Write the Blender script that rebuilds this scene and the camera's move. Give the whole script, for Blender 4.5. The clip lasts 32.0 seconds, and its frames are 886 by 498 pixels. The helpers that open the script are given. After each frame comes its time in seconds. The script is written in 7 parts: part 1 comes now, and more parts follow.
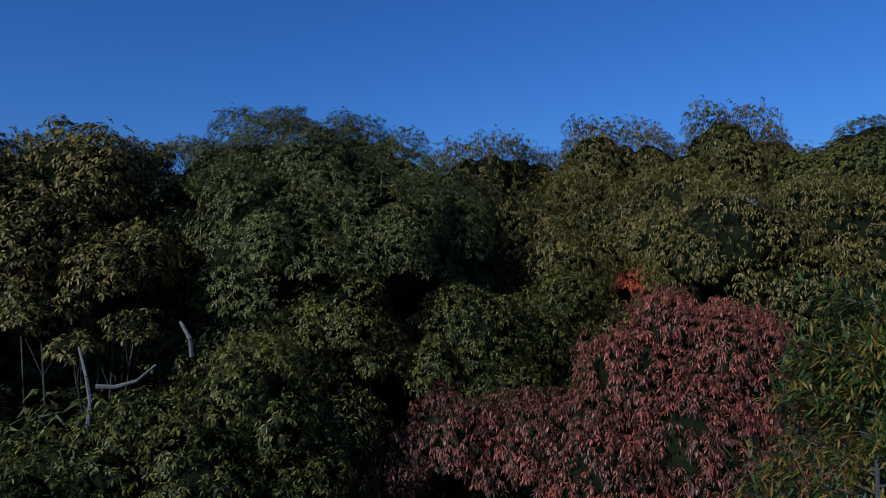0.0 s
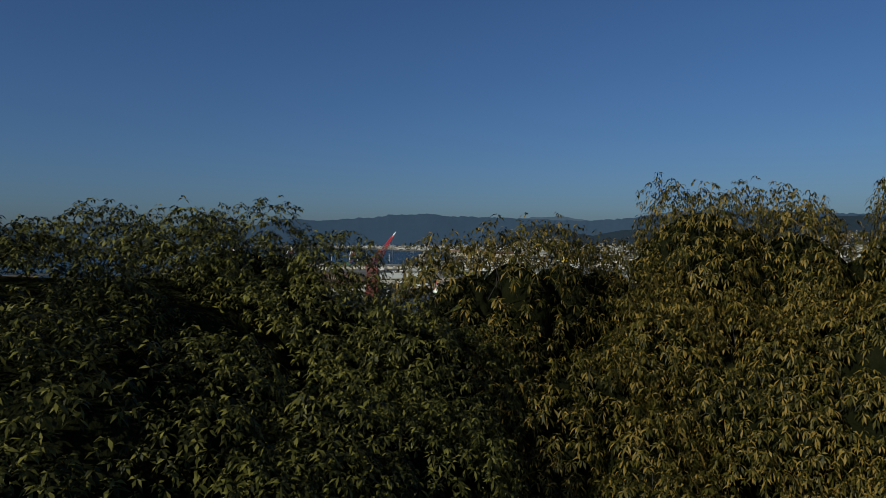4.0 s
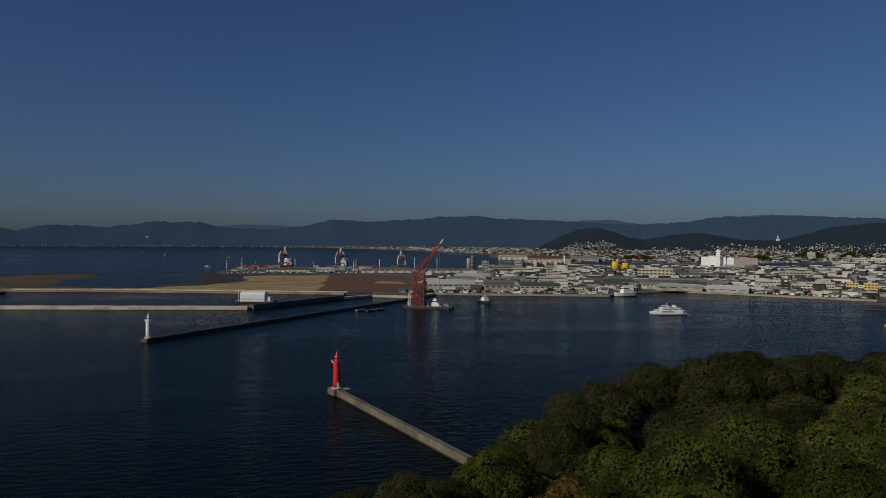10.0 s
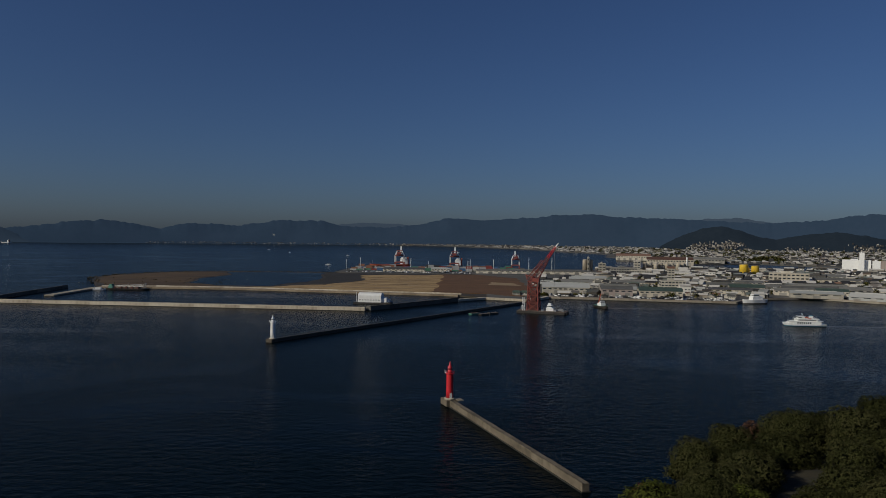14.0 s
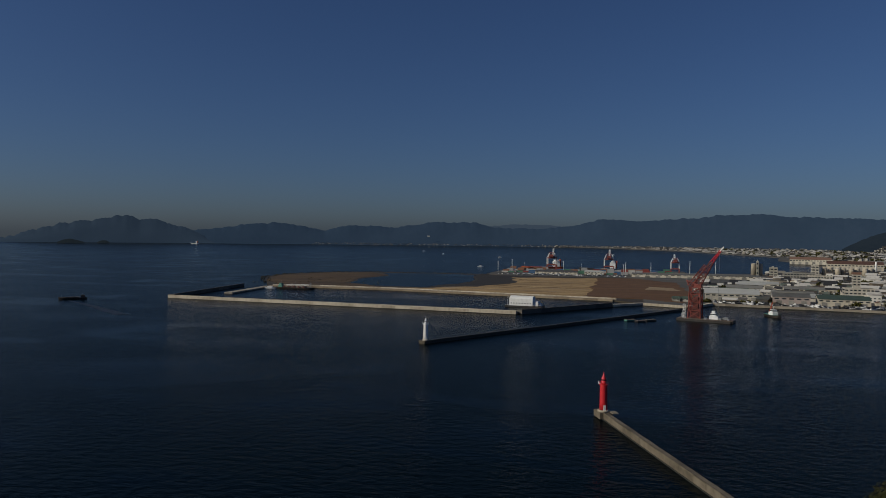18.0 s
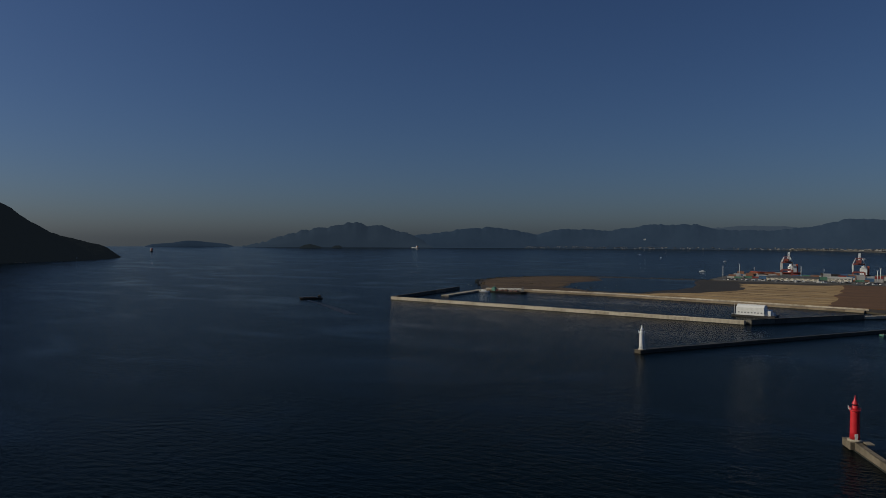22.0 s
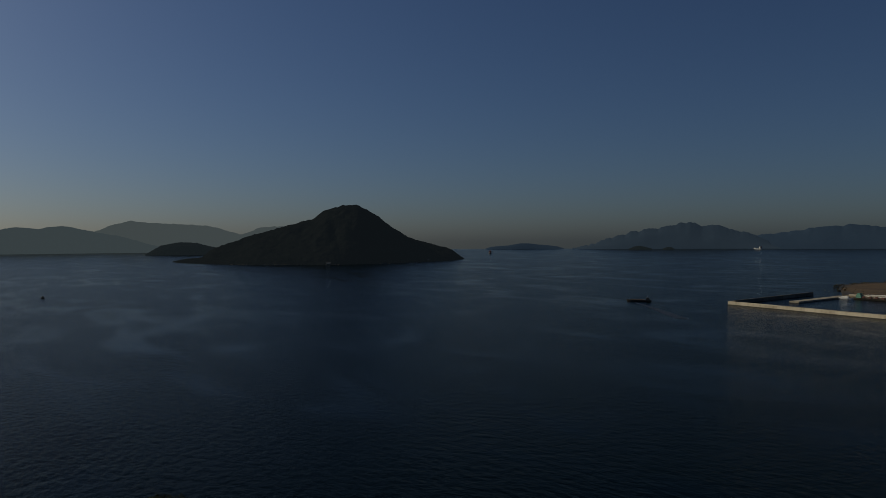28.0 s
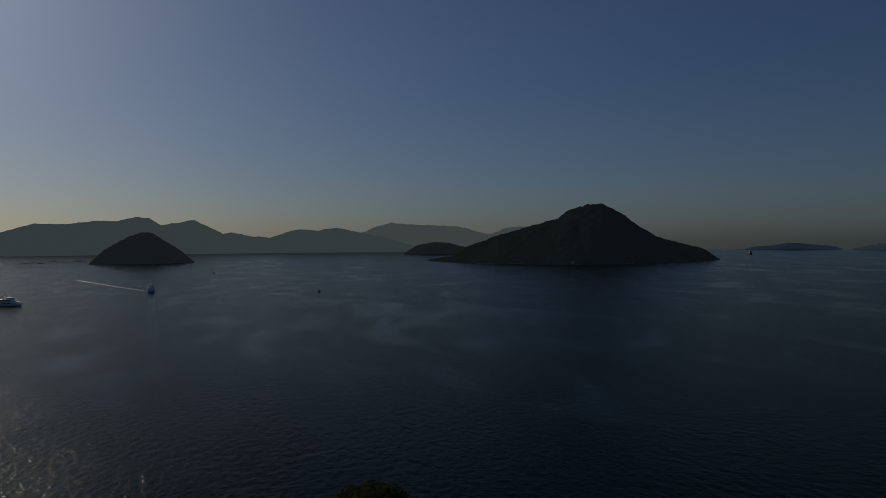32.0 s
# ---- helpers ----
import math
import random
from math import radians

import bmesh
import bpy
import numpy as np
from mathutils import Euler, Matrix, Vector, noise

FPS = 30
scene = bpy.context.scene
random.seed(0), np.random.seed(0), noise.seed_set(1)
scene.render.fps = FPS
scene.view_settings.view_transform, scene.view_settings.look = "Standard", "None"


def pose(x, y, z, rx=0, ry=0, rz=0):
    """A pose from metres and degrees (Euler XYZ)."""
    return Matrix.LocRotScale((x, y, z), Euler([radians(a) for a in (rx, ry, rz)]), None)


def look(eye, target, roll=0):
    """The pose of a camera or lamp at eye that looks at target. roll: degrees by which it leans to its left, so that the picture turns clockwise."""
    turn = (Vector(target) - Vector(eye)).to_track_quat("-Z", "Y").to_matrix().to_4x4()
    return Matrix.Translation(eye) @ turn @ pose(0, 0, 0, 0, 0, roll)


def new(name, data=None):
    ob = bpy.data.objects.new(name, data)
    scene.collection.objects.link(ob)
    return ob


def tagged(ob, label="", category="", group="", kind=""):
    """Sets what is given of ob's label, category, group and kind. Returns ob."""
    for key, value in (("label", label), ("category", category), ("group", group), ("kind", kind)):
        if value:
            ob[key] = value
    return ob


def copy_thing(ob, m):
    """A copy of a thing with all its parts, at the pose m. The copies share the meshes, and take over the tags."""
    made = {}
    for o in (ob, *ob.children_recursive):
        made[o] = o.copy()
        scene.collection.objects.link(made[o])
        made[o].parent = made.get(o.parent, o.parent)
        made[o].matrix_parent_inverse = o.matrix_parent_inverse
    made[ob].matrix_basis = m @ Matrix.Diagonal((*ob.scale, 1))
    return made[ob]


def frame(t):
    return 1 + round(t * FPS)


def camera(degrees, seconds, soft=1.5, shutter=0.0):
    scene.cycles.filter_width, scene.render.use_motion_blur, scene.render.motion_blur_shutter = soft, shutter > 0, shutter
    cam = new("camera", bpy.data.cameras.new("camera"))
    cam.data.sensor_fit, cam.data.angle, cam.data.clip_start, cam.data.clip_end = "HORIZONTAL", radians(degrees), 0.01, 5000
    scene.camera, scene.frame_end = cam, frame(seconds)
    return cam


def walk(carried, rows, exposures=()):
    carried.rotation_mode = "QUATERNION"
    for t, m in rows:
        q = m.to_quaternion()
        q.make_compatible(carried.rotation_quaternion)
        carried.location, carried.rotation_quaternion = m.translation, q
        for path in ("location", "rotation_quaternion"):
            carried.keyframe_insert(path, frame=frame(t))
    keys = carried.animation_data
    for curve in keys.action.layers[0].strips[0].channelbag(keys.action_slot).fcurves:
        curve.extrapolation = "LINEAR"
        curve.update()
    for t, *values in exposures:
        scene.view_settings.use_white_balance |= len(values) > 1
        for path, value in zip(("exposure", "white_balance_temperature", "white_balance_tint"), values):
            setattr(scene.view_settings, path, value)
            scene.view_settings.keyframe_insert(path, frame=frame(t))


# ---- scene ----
# ---------------------------------------------------------------- camera
cam = camera(65.62, 32.0, soft=0.85)
# seconds, x, y, height, turn to the left, pitch, roll
FLIGHT = [
    (0, -3.47, -16.26, 53.00, -12.09, -0.45, -0.81),
    (0.5, -3.25, -15.56, 53.16, -11.92, -0.57, -0.74),
    (1, -3.04, -14.87, 53.32, -11.65, -0.70, -0.67),
    (1.5, -2.85, -14.15, 53.48, -11.44, -0.78, -0.63),
    (2, -2.68, -13.43, 53.67, -11.36, -0.81, -0.61),
    (2.5, -2.51, -12.76, 53.88, -11.30, -0.76, -0.57),
    (3, -2.33, -12.12, 54.13, -11.18, -0.78, -0.48),
    (3.5, -2.15, -11.48, 54.41, -11.03, -0.82, -0.36),
    (4, -1.99, -10.86, 54.71, -11.03, -0.77, -0.20),
    (4.5, -1.86, -10.26, 55.03, -10.91, -0.69, -0.04),
    (6.5, -1.17, -7.88, 56.33, -10.37, -0.60, 0.04),
    (7, -1.02, -7.17, 56.95, -10.13, -0.61, 0.08),
    (7.5, -0.81, -6.39, 57.55, -9.91, -0.60, 0.14),
    (8, -0.65, -5.59, 58.16, -9.57, -0.62, 0.20),
    (8.5, -0.46, -4.81, 58.73, -9.09, -0.63, 0.27),
    (9, -0.27, -4.05, 59.30, -8.48, -0.64, 0.33),
    (9.5, -0.13, -3.36, 59.87, -7.82, -0.66, 0.38),
    (10, -0.07, -2.81, 60.42, -7.00, -0.67, 0.45),
    (10.5, -0.06, -2.32, 61.00, -6.10, -0.70, 0.51),
    (11, -0.10, -1.82, 61.61, -5.19, -0.72, 0.55),
    (11.5, -0.10, -1.39, 62.15, -3.91, -0.75, 0.58),
    (12, -0.08, -0.94, 62.70, -2.57, -0.79, 0.60),
    (12.5, -0.02, -0.48, 63.34, -1.24, -0.83, 0.63),
    (13, 0.02, 0.00, 64.01, 0.00, -0.88, 0.66),
    (13.5, 0.09, 0.49, 64.67, 1.23, -0.92, 0.68),
    (14, 0.15, 0.97, 65.31, 2.50, -0.94, 0.68),
    (14.5, 0.16, 1.44, 65.84, 3.77, -0.99, 0.69),
    (16.5, -0.13, 3.34, 66.76, 9.84, -0.98, 0.71),
    (17, -0.08, 3.85, 66.80, 11.54, -1.00, 0.71),
    (17.5, -0.02, 4.36, 66.82, 13.26, -0.98, 0.70),
    (18, 0.00, 4.84, 66.84, 15.13, -0.98, 0.69),
    (18.5, 0.01, 5.27, 66.87, 17.15, -0.94, 0.65),
    (19, -0.03, 5.67, 66.94, 19.24, -0.90, 0.61),
    (19.5, -0.10, 6.05, 67.06, 21.40, -0.88, 0.58),
    (20, -0.21, 6.40, 67.18, 23.69, -0.87, 0.55),
    (20.5, -0.35, 6.75, 67.31, 25.95, -0.85, 0.49),
    (21, -0.49, 7.09, 67.41, 28.21, -0.83, 0.42),
    (21.5, -0.68, 7.47, 67.44, 30.47, -0.83, 0.33),
    (22, -0.91, 7.94, 67.48, 32.69, -0.81, 0.25),
    (22.5, -1.18, 8.51, 67.49, 34.98, -0.80, 0.18),
    (23, -1.54, 9.17, 67.46, 37.19, -0.79, 0.12),
    (23.5, -1.92, 9.94, 67.37, 39.38, -0.77, 0.05),
    (24, -2.33, 10.77, 67.27, 41.58, -0.75, 0.00),
    (24.5, -2.78, 11.64, 67.16, 43.72, -0.72, -0.03),
    (25, -3.24, 12.50, 67.04, 45.91, -0.71, -0.05),
    (25.5, -3.67, 13.33, 66.89, 48.17, -0.70, -0.09),
    (27.5, -4.74, 16.05, 66.18, 57.12, -0.61, -0.34),
    (28, -5.01, 16.60, 66.04, 59.67, -0.60, -0.40),
    (28.5, -5.24, 17.13, 65.92, 62.25, -0.57, -0.43),
    (29, -5.48, 17.62, 65.82, 64.80, -0.56, -0.46),
    (29.5, -5.74, 18.05, 65.73, 67.31, -0.54, -0.49),
    (30, -6.04, 18.43, 65.65, 69.80, -0.53, -0.51),
    (30.5, -6.39, 18.76, 65.56, 72.30, -0.51, -0.52),
    (31, -6.75, 19.08, 65.47, 74.76, -0.49, -0.51),
    (31.5, -7.12, 19.39, 65.38, 77.28, -0.47, -0.48),
    (32, -7.49, 19.69, 65.30, 79.87, -0.46, -0.46),
]
EXPOSURES = [(0,.52,4600,5),(3,.44,4650,5),(4,.16,6150,-2),(5.5,-.34,6400,7),(7,-.42,6400,8),(13,-.42,6350,7),(20,-.38,6450,6),(24,-.42,6800,4),(27.8,-.62,7180,2),(29,-.75,7300,2),(32,-.86,7500,2)]

walk(cam, [(t, pose(x, y, z, 90 + p, 0, w) @ pose(0, 0, 0, 0, 0, r)) for t, x, y, z, w, p, r in FLIGHT], EXPOSURES)
# ---------------------------------------------------------------- light
SUN_LEFT, SUN_UP = 123.0, 29.0  # degrees to the left of +y, degrees over the horizon
sun_dir = Vector((-math.sin(radians(SUN_LEFT)) * math.cos(radians(SUN_UP)), math.cos(radians(SUN_LEFT)) * math.cos(radians(SUN_UP)), math.sin(radians(SUN_UP))))
world = bpy.data.worlds.new("world")
scene.world = world
world.use_nodes = True
wn = world.node_tree.nodes
sky = wn.new("ShaderNodeTexSky")
sky.sky_type, sky.sun_disc = "NISHITA", False
sky.sun_elevation, sky.sun_rotation = radians(SUN_UP), radians(-SUN_LEFT)
sky.altitude, sky.air_density, sky.dust_density, sky.ozone_density = 60, 1.0, 1.2, 5.0
wn["Background"].inputs["Strength"].default_value = 0.04
tint = wn.new("ShaderNodeMix")
tint.data_type, tint.blend_type = "RGBA", "MULTIPLY"
tint.inputs[0].default_value = 1.0
tint.inputs[7].default_value = (0.84, 0.95, 1.27, 1)  # a clear, very blue autumn sky
world.node_tree.links.new(sky.outputs[0], tint.inputs[6])
world.node_tree.links.new(tint.outputs[2], wn["Background"].inputs["Color"])
sun = new("sun", bpy.data.lights.new("sun", "SUN"))
sun.data.energy, sun.data.angle, sun.data.color = 3.6, radians(0.53), (1.0, 0.90, 0.74)
sun.matrix_world = look((0, 0, 300), Vector((0, 0, 300)) - sun_dir)


# ---------------------------------------------------------------- materials
def mat(name, colors, rough=0.7, scale=1.0, metal=0.0, bump=0.0, bump_scale=None, coords="Object", island=0.0, rand=0.0, fine=0.35, stretch=None, spec=0.5):
    """A surface from a ramp of colours over coarse and fine noise, with relief; island and rand vary it by piece."""
    m = bpy.data.materials.new(name)
    m.use_nodes = True
    n, ln = m.node_tree.nodes, m.node_tree.links
    b = n["Principled BSDF"]
    co = n.new("ShaderNodeNewGeometry").outputs["Position"] if coords == "World" else n.new("ShaderNodeTexCoord").outputs[coords]
    if stretch:
        mp = n.new("ShaderNodeMapping")
        mp.inputs["Scale"].default_value = stretch
        ln.new(co, mp.inputs["Vector"])
        co = mp.outputs[0]
    big, small = n.new("ShaderNodeTexNoise"), n.new("ShaderNodeTexNoise")
    for t, s, d in ((big, scale, 4), (small, scale * 9, 3)):
        t.inputs["Scale"].default_value, t.inputs["Detail"].default_value = s, d
        ln.new(co, t.inputs["Vector"])
    mx = n.new("ShaderNodeMath")
    mx.operation = "MULTIPLY_ADD"
    mx.inputs[1].default_value = fine
    ln.new(small.outputs["Fac"], mx.inputs[0])
    sc = n.new("ShaderNodeMath")
    sc.operation = "MULTIPLY"
    sc.inputs[1].default_value = 1 - fine
    ln.new(big.outputs["Fac"], sc.inputs[0])
    ln.new(sc.outputs[0], mx.inputs[2])
    fac = mx.outputs[0]
    for amount, socket in ((island, "Random Per Island"), (rand, "Random")):
        if amount:
            src = n.new("ShaderNodeNewGeometry") if socket != "Random" else n.new("ShaderNodeObjectInfo")
            sub = n.new("ShaderNodeMath")
            sub.operation = "SUBTRACT"
            sub.inputs[1].default_value = 0.5
            ln.new(src.outputs[socket], sub.inputs[0])
            add = n.new("ShaderNodeMath")
            add.operation = "MULTIPLY_ADD"
            add.inputs[1].default_value = amount
            ln.new(sub.outputs[0], add.inputs[0])
            ln.new(fac, add.inputs[2])
            fac = add.outputs[0]
    ramp = n.new("ShaderNodeValToRGB")
    cr = ramp.color_ramp
    while len(cr.elements) < len(colors):
        cr.elements.new(0.5)
    for k, c in enumerate(colors):
        cr.elements[k].position = 0.25 + 0.5 * k / max(len(colors) - 1, 1)
        cr.elements[k].color = (*c, 1)
    ln.new(fac, ramp.inputs[0])
    ln.new(ramp.outputs[0], b.inputs["Base Color"])
    b.inputs["Roughness"].default_value, b.inputs["Metallic"].default_value = rough, metal
    b.inputs["Specular IOR Level"].default_value = spec
    if bump:
        bt = n.new("ShaderNodeTexNoise")
        bt.inputs["Scale"].default_value, bt.inputs["Detail"].default_value = bump_scale or scale * 6, 4
        ln.new(co, bt.inputs["Vector"])
        bp = n.new("ShaderNodeBump")
        bp.inputs["Strength"].default_value, bp.inputs["Distance"].default_value = 1.0, bump
        ln.new(bt.outputs["Fac"], bp.inputs["Height"])
        ln.new(bp.outputs[0], b.inputs["Normal"])
    return m


def leafy(name, colors, rough=0.48, scale=0.6, through_light=0.12, island=0.75, spec=0.22, rand=0.0):
    """A leaf: glossy top, some light coming through, each leaf of its own tint."""
    m = mat(name, colors, rough, scale, island=island, coords="World", spec=spec, rand=rand)
    n, ln = m.node_tree.nodes, m.node_tree.links
    tr, mixs = n.new("ShaderNodeBsdfTranslucent"), n.new("ShaderNodeMixShader")
    ramp = next(k for k in n if k.type == "VALTORGB")
    ln.new(ramp.outputs[0], tr.inputs["Color"])
    mixs.inputs[0].default_value = through_light
    ln.new(n["Principled BSDF"].outputs[0], mixs.inputs[1])
    ln.new(tr.outputs[0], mixs.inputs[2])
    ln.new(mixs.outputs[0], n["Material Output"].inputs["Surface"])
    return m


M_leaf_dark = leafy("dark evergreen leaf", [(0.0156, 0.0163, 0.0040), (0.0354, 0.0353, 0.0086), (0.0674, 0.0658, 0.0142), (0.1348, 0.1233, 0.0300)], 0.48, spec=0.1)
M_leaf_olive = leafy("olive leaf", [(0.0229, 0.0217, 0.0035), (0.0509, 0.0460, 0.0084), (0.0918, 0.0730, 0.0160), (0.1846, 0.1252, 0.0308)], 0.48, spec=0.1)
M_leaf_light = leafy("light green leaf", [(0.0119, 0.0148, 0.0025), (0.0317, 0.0325, 0.0059), (0.0607, 0.0579, 0.0099), (0.1273, 0.1082, 0.0197)], 0.45, spec=0.1)
M_leaf_pink = leafy("red autumn leaf", [(0.0256, 0.0136, 0.0072), (0.0640, 0.0288, 0.0152), (0.1320, 0.0448, 0.0256), (0.2720, 0.0704, 0.0400)], through_light=0.2)
M_leaf_rust = leafy("rust autumn leaf", [(0.0486, 0.0251, 0.0060), (0.1154, 0.0592, 0.0145), (0.1883, 0.1006, 0.0244), (0.2795, 0.1634, 0.0413)], 0.7, spec=0.1)
M_leaf_brown = leafy("dry brown-green leaf", [(0.0196, 0.0176, 0.0068), (0.0439, 0.0371, 0.0146), (0.0831, 0.0665, 0.0274), (0.1564, 0.1221, 0.0586)])
M_leaf_scarlet = leafy("scarlet autumn leaf", [(0.06, 0.012, 0.006), (0.14, 0.025, 0.012), (0.28, 0.045, 0.02), (0.42, 0.08, 0.03)], through_light=0.2)
M_leaf_bronze = leafy("bronze-yellow hanging leaf", [(0.0240, 0.0192, 0.0056), (0.0600, 0.0464, 0.0136), (0.1200, 0.0880, 0.0280), (0.2160, 0.1520, 0.0520)], 0.5, spec=0.25)
M_needle = leafy("feathery green needle", [(0.010, 0.022, 0.004), (0.026, 0.046, 0.008), (0.048, 0.066, 0.011), (0.15, 0.095, 0.011)], through_light=0.2)
M_wood_green = leafy("yellow-green leaf of the woods", [(0.0238, 0.0287, 0.0048), (0.0454, 0.0549, 0.0096), (0.0733, 0.0860, 0.0168), (0.1079, 0.1194, 0.0264)], 0.8, spec=0.04, island=0.3, rand=0.35)
M_wood_dark = leafy("dark green leaf of the woods", [(0.0129, 0.0142, 0.0051), (0.0258, 0.0284, 0.0089), (0.0423, 0.0446, 0.0153), (0.0644, 0.0627, 0.0255)], 0.8, spec=0.04, island=0.3, rand=0.35)
M_bark = mat("grey bark", [(0.014, 0.012, 0.010), (0.03, 0.026, 0.021), (0.06, 0.052, 0.043)], 0.9, 3.0, bump=0.02)
M_earth = mat("forest floor", [(0.012, 0.012, 0.006), (0.032, 0.027, 0.013), (0.058, 0.045, 0.02)], 0.95, 0.35, bump=0.2, bump_scale=0.5)
M_concrete = mat("weathered concrete", [(0.14, 0.115, 0.085), (0.24, 0.205, 0.155), (0.33, 0.29, 0.23)], 0.85, 0.12, bump=0.02, bump_scale=2.0, rand=0.25)
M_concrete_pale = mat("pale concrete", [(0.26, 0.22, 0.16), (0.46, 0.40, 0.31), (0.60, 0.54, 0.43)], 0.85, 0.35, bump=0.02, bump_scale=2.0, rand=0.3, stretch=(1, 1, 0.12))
M_concrete_shaded = mat("dark concrete with shade in its colour", [(0.035, 0.033, 0.028), (0.07, 0.065, 0.055), (0.13, 0.12, 0.10)], 0.85, 0.15, bump=0.03, bump_scale=2.0, rand=0.3)
M_tide_shade = mat("dark wet rock, weed and wall shade", [(0.012, 0.013, 0.01), (0.03, 0.03, 0.024), (0.05, 0.05, 0.04)], 0.6, 0.3, bump=0.15, bump_scale=1.0)
M_red = mat("red lighthouse paint", [(0.42, 0.012, 0.02), (0.55, 0.02, 0.03), (0.62, 0.03, 0.04)], 0.45, 0.5)
M_white = mat("white paint", [(0.62, 0.62, 0.6), (0.76, 0.76, 0.74), (0.82, 0.82, 0.8)], 0.5, 0.4)
M_glass = mat("dark glass", [(0.012, 0.016, 0.02), (0.03, 0.04, 0.05)], 0.08, 0.3)
M_steel = mat("grey steel", [(0.16, 0.17, 0.18), (0.3, 0.31, 0.32)], 0.5, 0.5, metal=0.4)


# ---------------------------------------------------------------- building helpers
def link(name, bm_or_mesh, material=None, parent=None, label=""):
    if isinstance(bm_or_mesh, bmesh.types.BMesh):
        me = bpy.data.meshes.new(name)
        bm_or_mesh.to_mesh(me)
        bm_or_mesh.free()
    else:
        me = bm_or_mesh
    for m in material if isinstance(material, (list, tuple)) else [material]:
        if m and len(me.materials) < 4:
            me.materials.append(m)
    ob = new(name, me)
    if parent:
        ob.parent = parent
    if label:
        ob["label"] = label
    return ob


def part(name, bm, material, parent, label=""):
    return link(name, bm, material, parent, label)


def thing(name, at, turn, label, category, group="", kind=""):
    """An empty at the base of a thing, which carries its parts."""
    ob = new(name)
    ob.matrix_basis = pose(*at, 0, 0, turn)
    return tagged(ob, label, category, group, kind)


def box(bm, x0, x1, y0, y1, z0, z1, m=None, taper=0.0):
    """A block; taper draws the top in on all sides."""
    v = [bm.verts.new(p) for p in ((x0, y0, z0), (x1, y0, z0), (x1, y1, z0), (x0, y1, z0),
                                   (x0 + taper, y0 + taper, z1), (x1 - taper, y0 + taper, z1), (x1 - taper, y1 - taper, z1), (x0 + taper, y1 - taper, z1))]
    if m:
        for q in v:
            q.co = m @ q.co
    for f in ((3, 2, 1, 0), (4, 5, 6, 7), (0, 1, 5, 4), (1, 2, 6, 5), (2, 3, 7, 6), (3, 0, 4, 7)):
        bm.faces.new([v[k] for k in f])
    return bm


def boxes(*dims):
    bm = bmesh.new()
    for d in dims:
        box(bm, *d)
    return bm


def bar(bm, a, b, r0, r1=None, n=6):
    """A tapered round bar from a to b."""
    a, b, r1 = Vector(a), Vector(b), r0 if r1 is None else r1
    q = (b - a).to_track_quat("Z", "Y").to_matrix()
    rings = [[bm.verts.new(c + q @ Vector((r * math.cos(2 * math.pi * k / n), r * math.sin(2 * math.pi * k / n), 0))) for k in range(n)] for c, r in ((a, r0), (b, r1))]
    for k in range(n):
        bm.faces.new((rings[0][k], rings[0][(k + 1) % n], rings[1][(k + 1) % n], rings[1][k]))
    bm.faces.new(rings[0][::-1])
    bm.faces.new(rings[1])
    return bm


def bars(rows, r, n=5):
    bm = bmesh.new()
    for a, b in rows:
        bar(bm, a, b, r, n=n)
    return bm


def lathe(profile, n=24, smooth=True):
    """A turned shape from (radius, height) rows, closed at both ends."""
    bm = bmesh.new()
    rings = [[bm.verts.new((r * math.cos(2 * math.pi * k / n), r * math.sin(2 * math.pi * k / n), z)) for k in range(n)] for r, z in profile]
    for a, b in zip(rings, rings[1:]):
        for k in range(n):
            f = bm.faces.new((a[k], a[(k + 1) % n], b[(k + 1) % n], b[k]))
            f.smooth = smooth
    bm.faces.new(rings[0][::-1])
    bm.faces.new(rings[-1])
    return bm


def prism(points, z0, z1):
    """An upright block over an outline given counter-clockwise."""
    bm = bmesh.new()
    low, up = [bm.verts.new((x, y, z0)) for x, y in points], [bm.verts.new((x, y, z1)) for x, y in points]
    n = len(points)
    for k in range(n):
        bm.faces.new((low[k], low[(k + 1) % n], up[(k + 1) % n], up[k]))
    bm.faces.new(up)
    bm.faces.new(low[::-1])
    bmesh.ops.recalc_face_normals(bm, faces=bm.faces[:])
    return bm


def swell(r):
    """How far the open bay seems to rise towards the far shore."""
    return 12 * (max(r - 1500, 0) / 3450) ** 2


def mesh_from(verts, faces, smooth=False, name="mesh"):
    me = bpy.data.meshes.new(name)
    me.from_pydata(verts.tolist() if isinstance(verts, np.ndarray) else verts, [], faces.tolist() if isinstance(faces, np.ndarray) else faces)
    if smooth:
        me.polygons.foreach_set("use_smooth", [True] * len(me.polygons))
    me.update()
    return me


def fractal(x, y, octaves=4):
    return noise.fractal(Vector((x, y, 3.7)), 1.0, 2.0, octaves)
